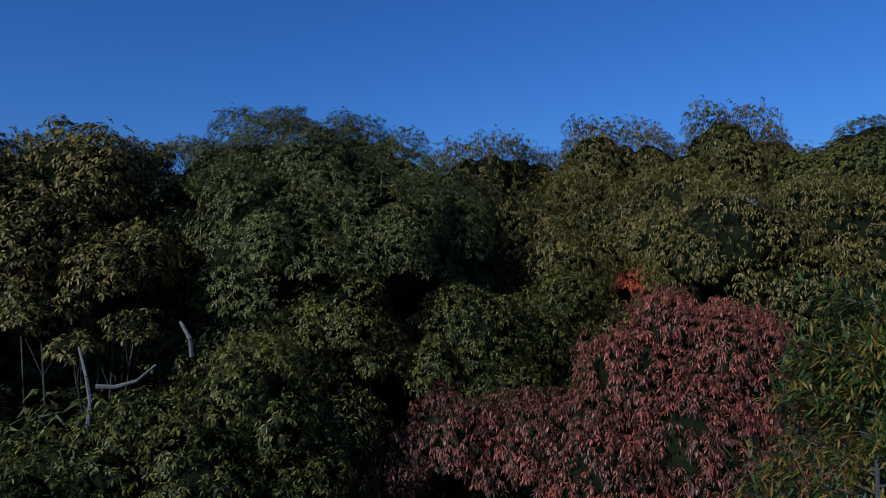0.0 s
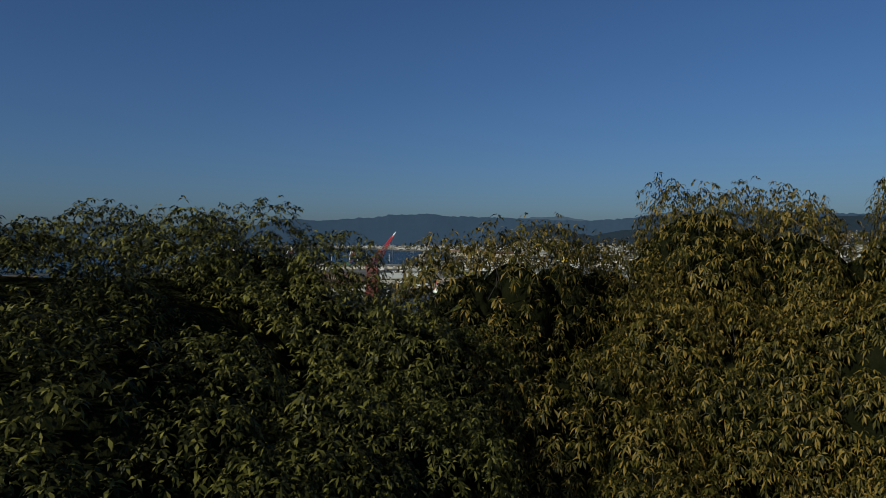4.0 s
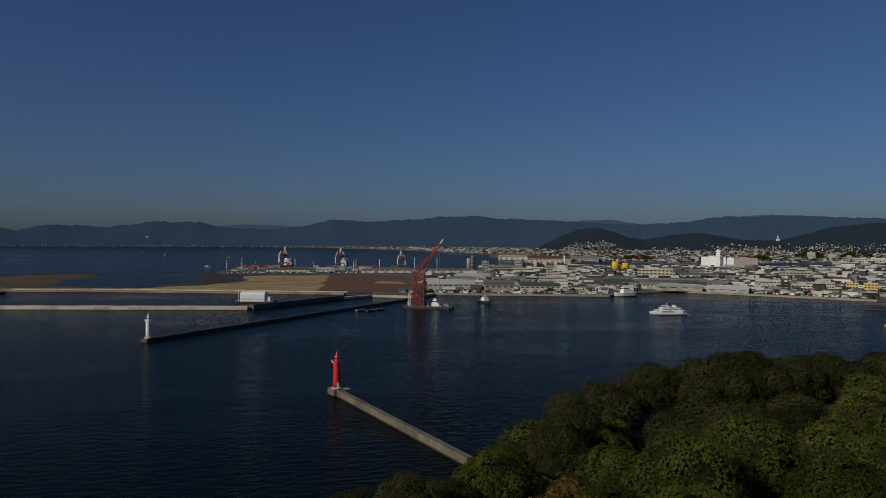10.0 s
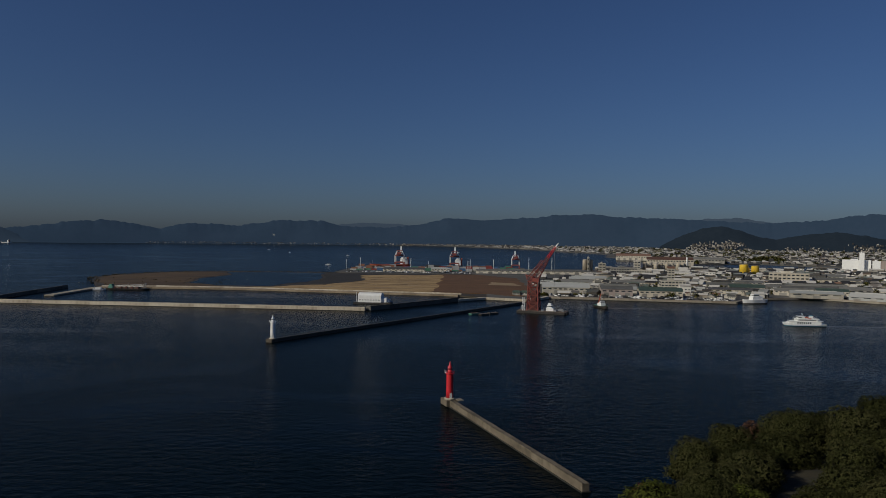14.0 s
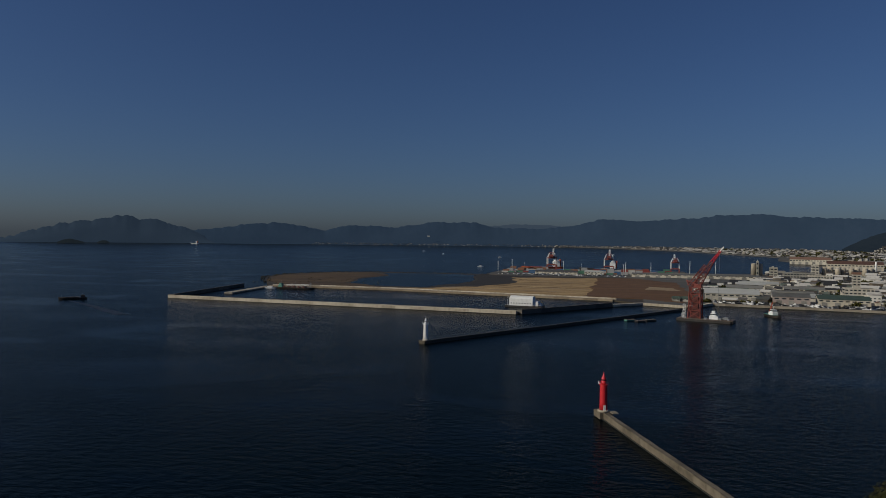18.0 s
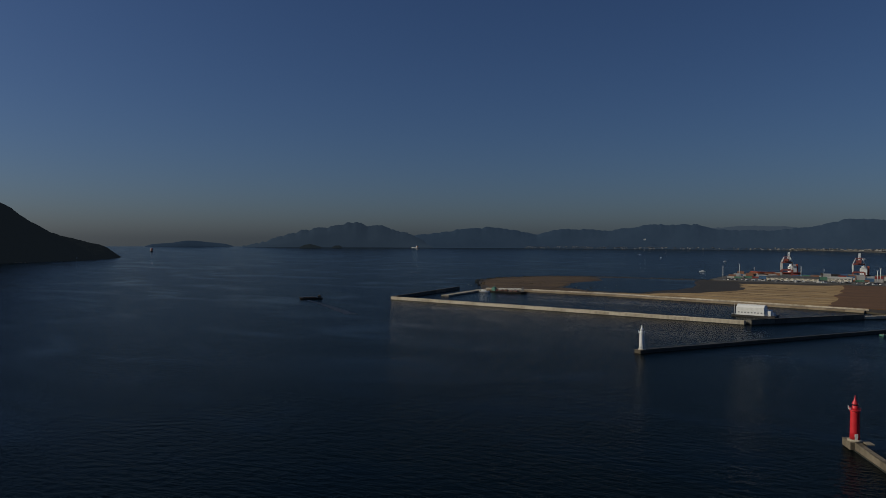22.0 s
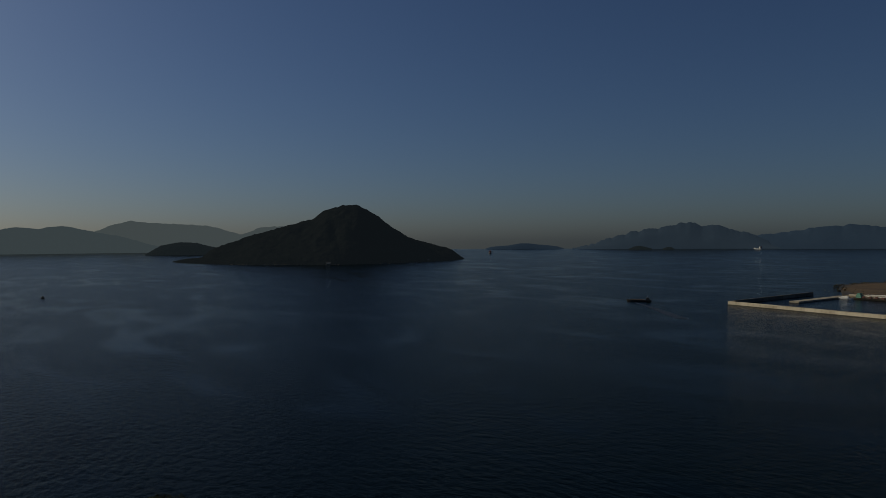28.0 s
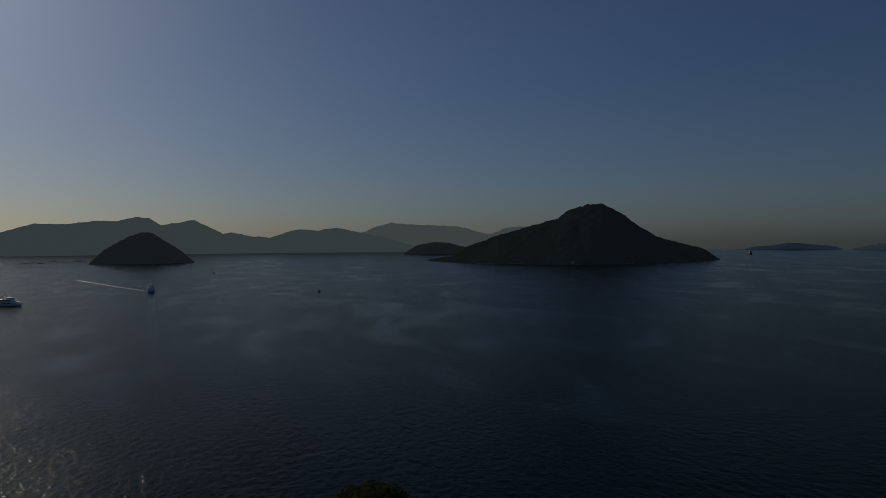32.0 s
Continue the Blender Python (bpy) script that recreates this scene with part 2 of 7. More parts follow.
# ---------------------------------------------------------------- water
def water_material():
    m = bpy.data.materials.new("sea water")
    m.use_nodes = True
    n, ln = m.node_tree.nodes, m.node_tree.links
    b = n["Principled BSDF"]
    b.inputs["Base Color"].default_value = (0.0004, 0.0032, 0.0048, 1)
    b.inputs["IOR"].default_value = 1.33
    b.inputs["Specular IOR Level"].default_value = 0.05
    geo = n.new("ShaderNodeNewGeometry")

    def tex(scale, detail, stretch, turn):
        mp = n.new("ShaderNodeMapping")
        mp.inputs["Scale"].default_value, mp.inputs["Rotation"].default_value = stretch, (0, 0, radians(turn))
        ln.new(geo.outputs["Position"], mp.inputs["Vector"])
        t = n.new("ShaderNodeTexNoise")
        t.inputs["Scale"].default_value, t.inputs["Detail"].default_value = scale, detail
        ln.new(mp.outputs[0], t.inputs["Vector"])
        return t
    ripple, chop = tex(0.9, 3, (1, 1.8, 1), 25), tex(0.22, 2, (1, 1.8, 1), -15)
    streak = tex(0.006, 3, (1.0, 2.6, 1), 62)
    streak.inputs["Distortion"].default_value = 1.2
    add = n.new("ShaderNodeMath")
    add.operation = "MULTIPLY_ADD"
    add.inputs[1].default_value = 3.0
    ln.new(chop.outputs["Fac"], add.inputs[0])
    ln.new(ripple.outputs["Fac"], add.inputs[2])
    ramp = n.new("ShaderNodeValToRGB")
    ramp.color_ramp.elements[0].position, ramp.color_ramp.elements[1].position = 0.50, 0.68
    ln.new(streak.outputs["Fac"], ramp.inputs[0])
    strength = n.new("ShaderNodeMapRange")
    strength.inputs["To Min"].default_value, strength.inputs["To Max"].default_value = WAVE_ROUGH, WAVE_CALM
    ln.new(ramp.outputs[0], strength.inputs["Value"])
    bump = n.new("ShaderNodeBump")
    bump.inputs["Distance"].default_value = 0.22
    ln.new(strength.outputs[0], bump.inputs["Strength"])
    ln.new(add.outputs[0], bump.inputs["Height"])
    ln.new(bump.outputs[0], b.inputs["Normal"])
    rough = n.new("ShaderNodeMapRange")
    rough.inputs["To Min"].default_value, rough.inputs["To Max"].default_value = 0.17, 0.09
    ln.new(ramp.outputs[0], rough.inputs["Value"])
    ln.new(rough.outputs[0], b.inputs["Roughness"])
    return m


WAVE_ROUGH, WAVE_CALM = 1.0, 0.4
M_water = water_material()
rings_r = [0.01] + [60 * 1.16 ** k for k in range(30)]
rings_r = [r for r in rings_r if r < 4800] + [4950]
sv, sf, SEG = [], [], 96
for r in rings_r:
    for k in range(SEG):
        a = 2 * math.pi * k / SEG
        sv.append((r * math.cos(a), r * math.sin(a), swell(r)))
for j in range(len(rings_r) - 1):
    for k in range(SEG):
        a, b_ = j * SEG + k, j * SEG + (k + 1) % SEG
        sf.append((a, b_, b_ + SEG, a + SEG))
water = link("water", mesh_from(sv, sf, True), M_water)
tagged(water, "dark blue rippled sea of a wide bay", "water", kind="structure")


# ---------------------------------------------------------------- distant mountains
# Haze is painted on: bluish base colours plus an even emission.
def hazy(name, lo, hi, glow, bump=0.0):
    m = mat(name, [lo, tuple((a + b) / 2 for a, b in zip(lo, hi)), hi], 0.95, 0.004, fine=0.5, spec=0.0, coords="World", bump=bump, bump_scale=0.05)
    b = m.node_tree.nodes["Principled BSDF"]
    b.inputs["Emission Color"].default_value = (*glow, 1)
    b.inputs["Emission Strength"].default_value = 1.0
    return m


M_far = hazy("far mountains with painted haze", (0.016, 0.028, 0.046), (0.024, 0.036, 0.056), (0.015, 0.025, 0.041))
M_farther = hazy("farthest mountains with painted haze", (0.02, 0.03, 0.046), (0.03, 0.042, 0.06), (0.034, 0.047, 0.066))
M_near_hill = hazy("wooded hills with painted haze", (0.008, 0.013, 0.017), (0.016, 0.022, 0.028), (0.009, 0.013, 0.020))
# Stronger emission here stands for haze lit by the sun.
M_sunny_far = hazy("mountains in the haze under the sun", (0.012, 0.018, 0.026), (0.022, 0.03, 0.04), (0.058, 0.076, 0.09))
M_sunny_farther = hazy("farthest mountains with painted sunlit haze", (0.016, 0.022, 0.03), (0.024, 0.032, 0.042), (0.076, 0.093, 0.105))
M_far_isle = hazy("blue island mountain with painted haze", (0.016, 0.026, 0.04), (0.022, 0.032, 0.048), (0.021, 0.032, 0.048))


def ridge(label, table, r, depth, material, rough=4.0, seed=0.0, eye=(0, 3)):
    """A mountain range seen across the bay: crest slopes by bearing, folded by spurs and gullies."""
    az, el = np.array(table, float).T
    order = np.argsort(az)
    az, el = az[order], el[order] / 1000
    steps = np.arange(az[0], az[-1] + 0.01, 0.12)
    crest = np.interp(steps, az, el)
    rows = 7
    verts, faces = [], []
    for j in range(rows):
        u = j / (rows - 1)
        for a, e in zip(steps, crest):
            base = swell(r - depth) - 1.0
            jag = rough * fractal(a * 1.9 + seed, 0.5) + 0.5 * rough * fractal(a * 9 + seed, 1.5)
            top = 65 + e * r + jag * u ** 4
            fold = fractal(a * 0.35 + seed, u * 2.0, 2) * 0.07 * math.sin(math.pi * u)
            z = base + (top - base) * min(max(u ** 0.85 + fold, 0.0), 1.0) if j < rows - 1 else top
            rr = r - depth * (1 - u) + depth * 0.5 * fractal(a * 0.3 + seed, 7.0 + u, 2) * (1 - u) * u
            verts.append((eye[0] - math.sin(radians(a)) * rr, eye[1] + math.cos(radians(a)) * rr, max(z, base)))
    n = len(steps)
    for j in range(rows - 1):
        for k in range(n - 1):
            faces.append((j * n + k + 1, j * n + k, (j + 1) * n + k, (j + 1) * n + k + 1))
    ob = link("backdrop", mesh_from(verts, faces, True), material)
    return tagged(ob, label, "mountains", kind="structure")


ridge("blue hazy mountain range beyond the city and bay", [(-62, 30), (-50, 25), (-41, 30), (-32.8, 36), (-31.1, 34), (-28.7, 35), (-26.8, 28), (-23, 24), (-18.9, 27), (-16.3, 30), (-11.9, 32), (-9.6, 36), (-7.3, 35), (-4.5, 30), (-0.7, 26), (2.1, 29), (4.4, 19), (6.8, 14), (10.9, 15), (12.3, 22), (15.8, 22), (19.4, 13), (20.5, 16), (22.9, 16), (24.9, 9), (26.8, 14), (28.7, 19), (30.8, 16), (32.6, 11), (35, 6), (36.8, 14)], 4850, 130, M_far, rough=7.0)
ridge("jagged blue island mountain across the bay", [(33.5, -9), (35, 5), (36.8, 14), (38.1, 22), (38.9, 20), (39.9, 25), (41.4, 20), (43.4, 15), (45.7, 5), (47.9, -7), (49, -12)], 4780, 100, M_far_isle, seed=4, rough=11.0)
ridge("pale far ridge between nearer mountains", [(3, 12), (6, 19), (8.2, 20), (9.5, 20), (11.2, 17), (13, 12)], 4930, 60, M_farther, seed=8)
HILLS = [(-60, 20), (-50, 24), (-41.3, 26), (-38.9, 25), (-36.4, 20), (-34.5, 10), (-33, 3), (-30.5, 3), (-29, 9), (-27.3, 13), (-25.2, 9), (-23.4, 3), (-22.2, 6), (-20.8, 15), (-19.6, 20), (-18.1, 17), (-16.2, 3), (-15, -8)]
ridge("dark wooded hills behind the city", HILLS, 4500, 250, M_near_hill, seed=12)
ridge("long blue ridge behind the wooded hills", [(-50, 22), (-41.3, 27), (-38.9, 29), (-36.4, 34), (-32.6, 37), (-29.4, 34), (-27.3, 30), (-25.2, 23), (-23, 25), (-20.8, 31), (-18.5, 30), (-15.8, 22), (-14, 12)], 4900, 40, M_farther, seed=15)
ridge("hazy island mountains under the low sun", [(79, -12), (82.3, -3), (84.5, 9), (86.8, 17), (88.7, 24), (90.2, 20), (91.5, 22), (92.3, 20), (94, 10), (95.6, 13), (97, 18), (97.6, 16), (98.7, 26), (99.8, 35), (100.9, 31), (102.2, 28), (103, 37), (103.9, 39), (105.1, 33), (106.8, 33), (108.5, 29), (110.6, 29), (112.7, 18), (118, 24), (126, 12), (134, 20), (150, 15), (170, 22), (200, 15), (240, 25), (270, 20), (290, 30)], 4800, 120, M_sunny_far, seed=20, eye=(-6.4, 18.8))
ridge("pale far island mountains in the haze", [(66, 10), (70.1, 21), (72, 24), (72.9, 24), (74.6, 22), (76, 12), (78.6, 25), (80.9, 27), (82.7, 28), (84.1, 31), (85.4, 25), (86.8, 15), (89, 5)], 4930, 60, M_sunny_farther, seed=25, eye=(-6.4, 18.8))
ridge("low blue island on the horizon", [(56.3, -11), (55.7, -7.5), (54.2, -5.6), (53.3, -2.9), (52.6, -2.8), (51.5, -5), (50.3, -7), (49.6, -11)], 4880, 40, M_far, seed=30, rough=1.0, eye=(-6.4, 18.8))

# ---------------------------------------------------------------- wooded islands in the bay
# Backlit darkness sits in the base colours, the haze in the emission.
M_island = hazy("dark island woods with painted thin haze", (0.002, 0.0026, 0.0026), (0.010, 0.0112, 0.0105), (0.0066, 0.0092, 0.0125), 7.0)
M_island_far = hazy("island woods with painted thicker haze", (0.003, 0.0036, 0.004), (0.010, 0.0112, 0.0115), (0.0125, 0.0175, 0.0225), 7.0)
M_shore = mat("pale rocky shore", [(0.10, 0.09, 0.075), (0.2, 0.18, 0.15)], 0.9, 0.05)


def island(label, r, half_depth, table, seed, foot=0.0, material=M_island):
    """A wooded island: its skyline by bearing, falling to the shore in front and behind."""
    az, el = np.array(table, float).T
    o = np.argsort(az)
    az, el = az[o], el[o] / 1000
    us = np.linspace(az[0] - 0.02, az[-1] + 0.02, 110)
    vs = np.linspace(-1.0, 1.0, 61)
    verts, faces = [], []
    mid = (az[0] + az[-1]) / 2
    half = (az[-1] - az[0]) / 2
    for v in vs:
        for a in us:
            s = (a - mid) / half
            d = half_depth * math.sqrt(max(1 - min(abs(s), 1) ** 2.6, 0.004))
            rr = r + v * d + foot * abs(s) * half_depth
            top = max(65 + np.interp(a, az, el) * r, 0.5)
            lump = 1 + (0.16 * fractal(a * 0.5 + seed, v * 3) + 0.06 * fractal(a * 2 + seed, v * 9)) * (1 - math.exp(-(v / 0.3) ** 2))
            z = top * max(1 - abs(v) ** 1.35, 0) * lump
            z += 4.5 * fractal(a * 14 + seed, v * 45, 3) * min(1, top / 60)
            z = z if 0 < abs(v) < 1 or v == 0 else -1.0
            verts.append((-6.4 - math.sin(radians(a)) * rr, 18.8 + math.cos(radians(a)) * rr, max(z, -1.0) + swell(r - 0.6 * half_depth)))
    n = len(us)
    for j in range(len(vs) - 1):
        for k in range(n - 1):
            faces.append((j * n + k + 1, j * n + k, (j + 1) * n + k, (j + 1) * n + k + 1))
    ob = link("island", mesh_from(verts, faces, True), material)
    return tagged(ob, label, "island", kind="structure")


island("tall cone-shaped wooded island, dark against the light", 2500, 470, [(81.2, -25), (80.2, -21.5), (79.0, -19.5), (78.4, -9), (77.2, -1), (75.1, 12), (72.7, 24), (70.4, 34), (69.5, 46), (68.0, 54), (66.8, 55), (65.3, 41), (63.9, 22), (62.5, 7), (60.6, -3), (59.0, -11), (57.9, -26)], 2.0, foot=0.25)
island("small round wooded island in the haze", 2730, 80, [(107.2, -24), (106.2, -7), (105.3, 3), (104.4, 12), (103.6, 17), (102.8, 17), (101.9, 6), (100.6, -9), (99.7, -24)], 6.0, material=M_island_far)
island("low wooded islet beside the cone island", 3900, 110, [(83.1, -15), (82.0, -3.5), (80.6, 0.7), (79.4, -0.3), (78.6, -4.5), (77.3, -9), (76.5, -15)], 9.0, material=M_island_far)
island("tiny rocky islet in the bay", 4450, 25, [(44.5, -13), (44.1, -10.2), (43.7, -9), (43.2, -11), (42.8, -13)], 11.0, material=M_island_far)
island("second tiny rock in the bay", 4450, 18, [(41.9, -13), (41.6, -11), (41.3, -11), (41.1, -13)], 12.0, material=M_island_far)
for a0, a1 in ((76.9, 75.7), (74.4, 71.4), (69.6, 68.4), (65.0, 64.2), (62.6, 61.9)):
    bm, k = bmesh.new(), 0
    for a in np.arange(a1, a0, 0.12):
        s_ = abs(a - 69.55) / 11.65
        rr = 2500 - 470 * math.sqrt(1 - s_ ** 2.6) + 0.25 * s_ * 470 - 7
        k += 1
        box(bm, -2.4, 2.4, -2.0, 2.0, -1.0, 1.6 + 0.9 * math.sin(k * 2.3), Matrix.Translation((-6.4 - math.sin(radians(a)) * rr, 18.8 + math.cos(radians(a)) * rr, 0)) @ Matrix.Rotation(radians(a), 4, "Z"))
    tagged(link("shore_rocks", bm, M_shore), "pale rocks along the foot of the cone island", "rocks", kind="stuff")
# ---------------------------------------------------------------- the wooded hill
BRINK = [(-62, -20), (-60, 26), (-46, 28), (-28, 12), (-13, 22), (-4, 31), (0, 36), (9, 54), (20, 80), (32, 100), (44, 112), (60, 117), (85, 125), (130, 118), (190, 80), (190, -90), (-62, -90)]


def inside_by(x, y):
    """How far a place lies inside the hill's brink (negative: outside)."""
    best, inside = 1e9, False
    for (ax, ay), (bx, by) in zip(BRINK, BRINK[1:] + BRINK[:1]):
        ex, ey = bx - ax, by - ay
        k = min(max(((x - ax) * ex + (y - ay) * ey) / (ex * ex + ey * ey), 0), 1)
        best = min(best, math.hypot(x - ax - k * ex, y - ay - k * ey))
        if (ay > y) != (by > y) and x < ex * (y - ay) / ey + ax:
            inside = not inside
    return best if inside else -best


def ground_z(x, y):
    d = inside_by(x, y)
    top = 45.2 - 0.105 * max(y, -18) + 0.03 * max(x - 25, 0)
    if d < 0:
        return max(top - 4.5 + 1.05 * d + 1.5 * fractal(x * 0.05, y * 0.05), -3.0)
    k = min(d / 14, 1)
    return top - 4.5 * (1 - k) ** 2 + 0.8 * fractal(x * 0.05, y * 0.05)


gx, gy = np.linspace(-130, 280, 100), np.linspace(-150, 190, 80)
gv = [(x, y, ground_z(x, y)) for y in gy for x in gx]
gf = [(j * 100 + k, j * 100 + k + 1, (j + 1) * 100 + k + 1, (j + 1) * 100 + k) for j in range(79) for k in range(99)]
tagged(link("ground", mesh_from(gv, gf, True), M_earth), "dark leaf-littered ground of the wooded hill", "ground", kind="structure")

# ---------------------------------------------------------------- trees


def leaves(centers, outs, count, length, width, droop, spread, rng, far=False):
    """Rosettes of pointed leaves that fan out and hang from shoot tips. Returns vertices and faces."""
    n = len(centers)
    c = np.repeat(centers, count, 0)
    o = np.repeat(outs, count, 0)
    d = rng.normal(size=(n * count, 3))
    d -= (d * o).sum(1, keepdims=True) * o * 0.6
    d /= np.linalg.norm(d, axis=1, keepdims=True)
    way = o * (1 - spread) + d * spread
    way /= np.linalg.norm(way, axis=1, keepdims=True)
    droop = droop * rng.uniform(0.3, 1.35, (n * count, 1))
    L = length * rng.uniform(0.65, 1.25, (n * count, 1))
    start = c + way * L * 0.12 + o * L * rng.uniform(-0.5, 0.25, (n * count, 1))
    down = np.array([0, 0, -1.0])
    mid = start + way * L * 0.5 + down * L * droop * 0.22
    w2 = way + down * droop * 1.5
    w2 /= np.linalg.norm(w2, axis=1, keepdims=True)
    tip = mid + w2 * L * 0.55
    side = np.cross(way + 0.001, down + 0.3 * rng.normal(size=(n * count, 3)))
    side /= np.linalg.norm(side, axis=1, keepdims=True) + 1e-9
    wd = width * rng.uniform(0.7, 1.2, (n * count, 1)) / 2
    if far:
        v = np.stack([start + side * wd, start - side * wd, tip], 1).reshape(-1, 3)
        return v, np.arange(n * count * 3).reshape(-1, 3)
    v = np.stack([start, mid + side * wd, mid - side * wd, tip], 1).reshape(-1, 3)
    k = np.arange(n * count)[:, None] * 4
    f = np.concatenate([k + [0, 1, 2], k + [1, 3, 2]], 0)
    return v, f


def fast_mesh(name, v, f):
    me = bpy.data.meshes.new(name)
    me.vertices.add(len(v))
    me.vertices.foreach_set("co", np.asarray(v, np.float32).ravel())
    me.loops.add(len(f) * 3)
    me.loops.foreach_set("vertex_index", np.asarray(f, np.int32).ravel())
    me.polygons.add(len(f))
    me.polygons.foreach_set("loop_start", np.arange(0, len(f) * 3, 3, dtype=np.int32))
    me.update(calc_edges=True)
    return me


def spread_dirs(n, rng, jitter):
    """About even directions over a sphere, each moved a little."""
    k = np.arange(n) + 0.5
    z, a = 1 - 2 * k / n, k * 2.399963
    s = np.sqrt(np.maximum(1 - z * z, 0))
    d = np.stack([s * np.cos(a), s * np.sin(a), z], 1) + rng.normal(size=(n, 3)) * jitter
    return d / np.linalg.norm(d, axis=1, keepdims=True)


def whorls(points, axes, count, length, width, droop, rng, far=False):
    """Umbrellas of leaves round shoot tips: each leaf runs outward from the shoot, then hangs; its upper face looks along the shoot."""
    n = len(points)
    a = axes / np.linalg.norm(axes, axis=1, keepdims=True)
    u = np.cross(a, rng.normal(size=(n, 3)))
    u /= np.linalg.norm(u, axis=1, keepdims=True) + 1e-9
    w = np.cross(a, u)
    a, u, w, p = (np.repeat(q, count, 0) for q in (a, u, w, points))
    th = np.tile(np.arange(count) * 2 * math.pi / count, n) + rng.normal(size=n * count) * 0.3
    up = rng.uniform(-0.25, 0.6, (n * count, 1))
    way = u * np.cos(th)[:, None] + w * np.sin(th)[:, None] + a * up
    way /= np.linalg.norm(way, axis=1, keepdims=True)
    L = length * rng.uniform(0.6, 1.2, (n * count, 1))
    hang = np.array([0, 0, -1.0]) * droop * rng.uniform(0.4, 1.3, (n * count, 1))
    start = p + way * L * 0.08 - a * L * rng.uniform(0, 0.5, (n * count, 1))
    mid = start + way * L * 0.5 + hang * L * 0.15
    w2 = way + hang
    w2 /= np.linalg.norm(w2, axis=1, keepdims=True)
    tip = mid + w2 * L * 0.55
    side = np.cross(way, a + 0.25 * rng.normal(size=a.shape))
    side /= np.linalg.norm(side, axis=1, keepdims=True) + 1e-9
    wd = width * rng.uniform(0.75, 1.2, (n * count, 1)) / 2
    if far:
        v = np.stack([start + side * wd, start - side * wd, tip], 1).reshape(-1, 3)
        return v, np.arange(n * count * 3).reshape(-1, 3)
    v = np.stack([start, mid + side * wd, mid - side * wd, tip], 1).reshape(-1, 3)
    k = np.arange(n * count)[:, None] * 4
    return v, np.concatenate([k + [0, 1, 2], k + [1, 3, 2]], 0)


def crown(lobes, spacing, count, length, width, droop=1.3, seed=1, low=-0.5, lump=0.6, depth=0.22, thin=False, far=False, shoots=0.05, lift=0.45, layers=2, ragged=0.03):
    """A crown over lobes (x, y, z, radius, height ratio): each lobe swells into rounded boughs with dark creases between, set with leaf whorls."""
    rng = np.random.default_rng(seed)
    ps, ns, hearts = [], [], []
    for i, (lx, ly, lz, r, h) in enumerate(lobes):
        lr = min(lump, 0.6 * r)
        ld = spread_dirs(max(int(3.0 * (r / lr) ** 2), 4), rng, 0.7 * lr / r)
        size = lr * rng.uniform(0.6, 1.55, len(ld))
        tall = rng.uniform(-0.55, 0.45, len(ld)) * depth
        core = 0.5 * size
        hearts += [(lx + e[0] * q, ly + e[1] * q, lz + e[2] * q * h, c) for e, q, c in zip(ld, r + 0.45 * depth + tall - 1.5 * core - 1.8 * length, core) if low < e[2] < (2 if far else 0.5)]
        for layer in range(layers):
            d = spread_dirs(int(4 * math.pi * r * r / spacing ** 2 * (1.15, 0.7, 0.6)[layer]), rng, (0.8 if far else 0.45) * spacing / r)
            d = d[d[:, 2] > low]
            if thin:
                d = d[(d[:, 1] < 0.5) | (d[:, 2] > 0.35)]
            q = np.arccos(np.clip(d @ ld.T, -1, 1)) * r / size
            j = q.argmin(1)
            q = q[np.arange(len(d)), j]
            rr = r + 0.45 * depth + tall[j] - depth * (1 - np.sqrt(1 - np.minimum(q, 0.97) ** 2)) - layer * 1.1 * length + rng.normal(size=len(d)) * ragged
            tips = (rng.random(len(d)) < shoots) & (layer == 0)
            rr = rr + tips * rng.uniform(0.3, 1.6, len(d)) * length
            p = d * rr[:, None] * [1, 1, h] + [lx, ly, lz]
            nrm = d / [1, 1, h] + 0.7 * (d - ld[j]) * (r / size[j])[:, None]
            keep = (q < 1.25) | (rng.random(len(d)) < 0.3)
            for k, (mx, my, mz, mr, mh) in enumerate(lobes):
                if k != i:
                    keep &= (((p - [mx, my, mz]) / [mr, mr, mr * mh]) ** 2).sum(1) > 0.78
            ps.append(p[keep])
            nrm = nrm / np.linalg.norm(nrm, axis=1, keepdims=True) + [0, 0, lift]
            ns.append(nrm[keep] + rng.normal(size=(int(keep.sum()), 3)) * 0.15)
    return *whorls(np.concatenate(ps), np.concatenate(ns), count, length, width, droop, rng, far), hearts



def ico(n):
    bm = bmesh.new()
    bmesh.ops.create_icosphere(bm, subdivisions=n, radius=1.0)
    v, f = np.array([q.co for q in bm.verts]), np.array([[q.index for q in k.verts] for k in bm.faces])
    bm.free()
    return v, f


ICO = {n: ico(n) for n in (1, 2, 3)}


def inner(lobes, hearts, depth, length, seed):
    """A crown's solid dark core: the shade under the outer boughs put into colour."""
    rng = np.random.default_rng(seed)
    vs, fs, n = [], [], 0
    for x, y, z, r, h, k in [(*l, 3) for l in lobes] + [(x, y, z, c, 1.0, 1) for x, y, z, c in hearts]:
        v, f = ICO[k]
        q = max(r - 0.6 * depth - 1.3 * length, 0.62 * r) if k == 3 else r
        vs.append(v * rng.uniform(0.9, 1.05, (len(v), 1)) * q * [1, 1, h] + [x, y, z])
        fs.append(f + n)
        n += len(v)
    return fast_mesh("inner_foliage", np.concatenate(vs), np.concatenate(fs))



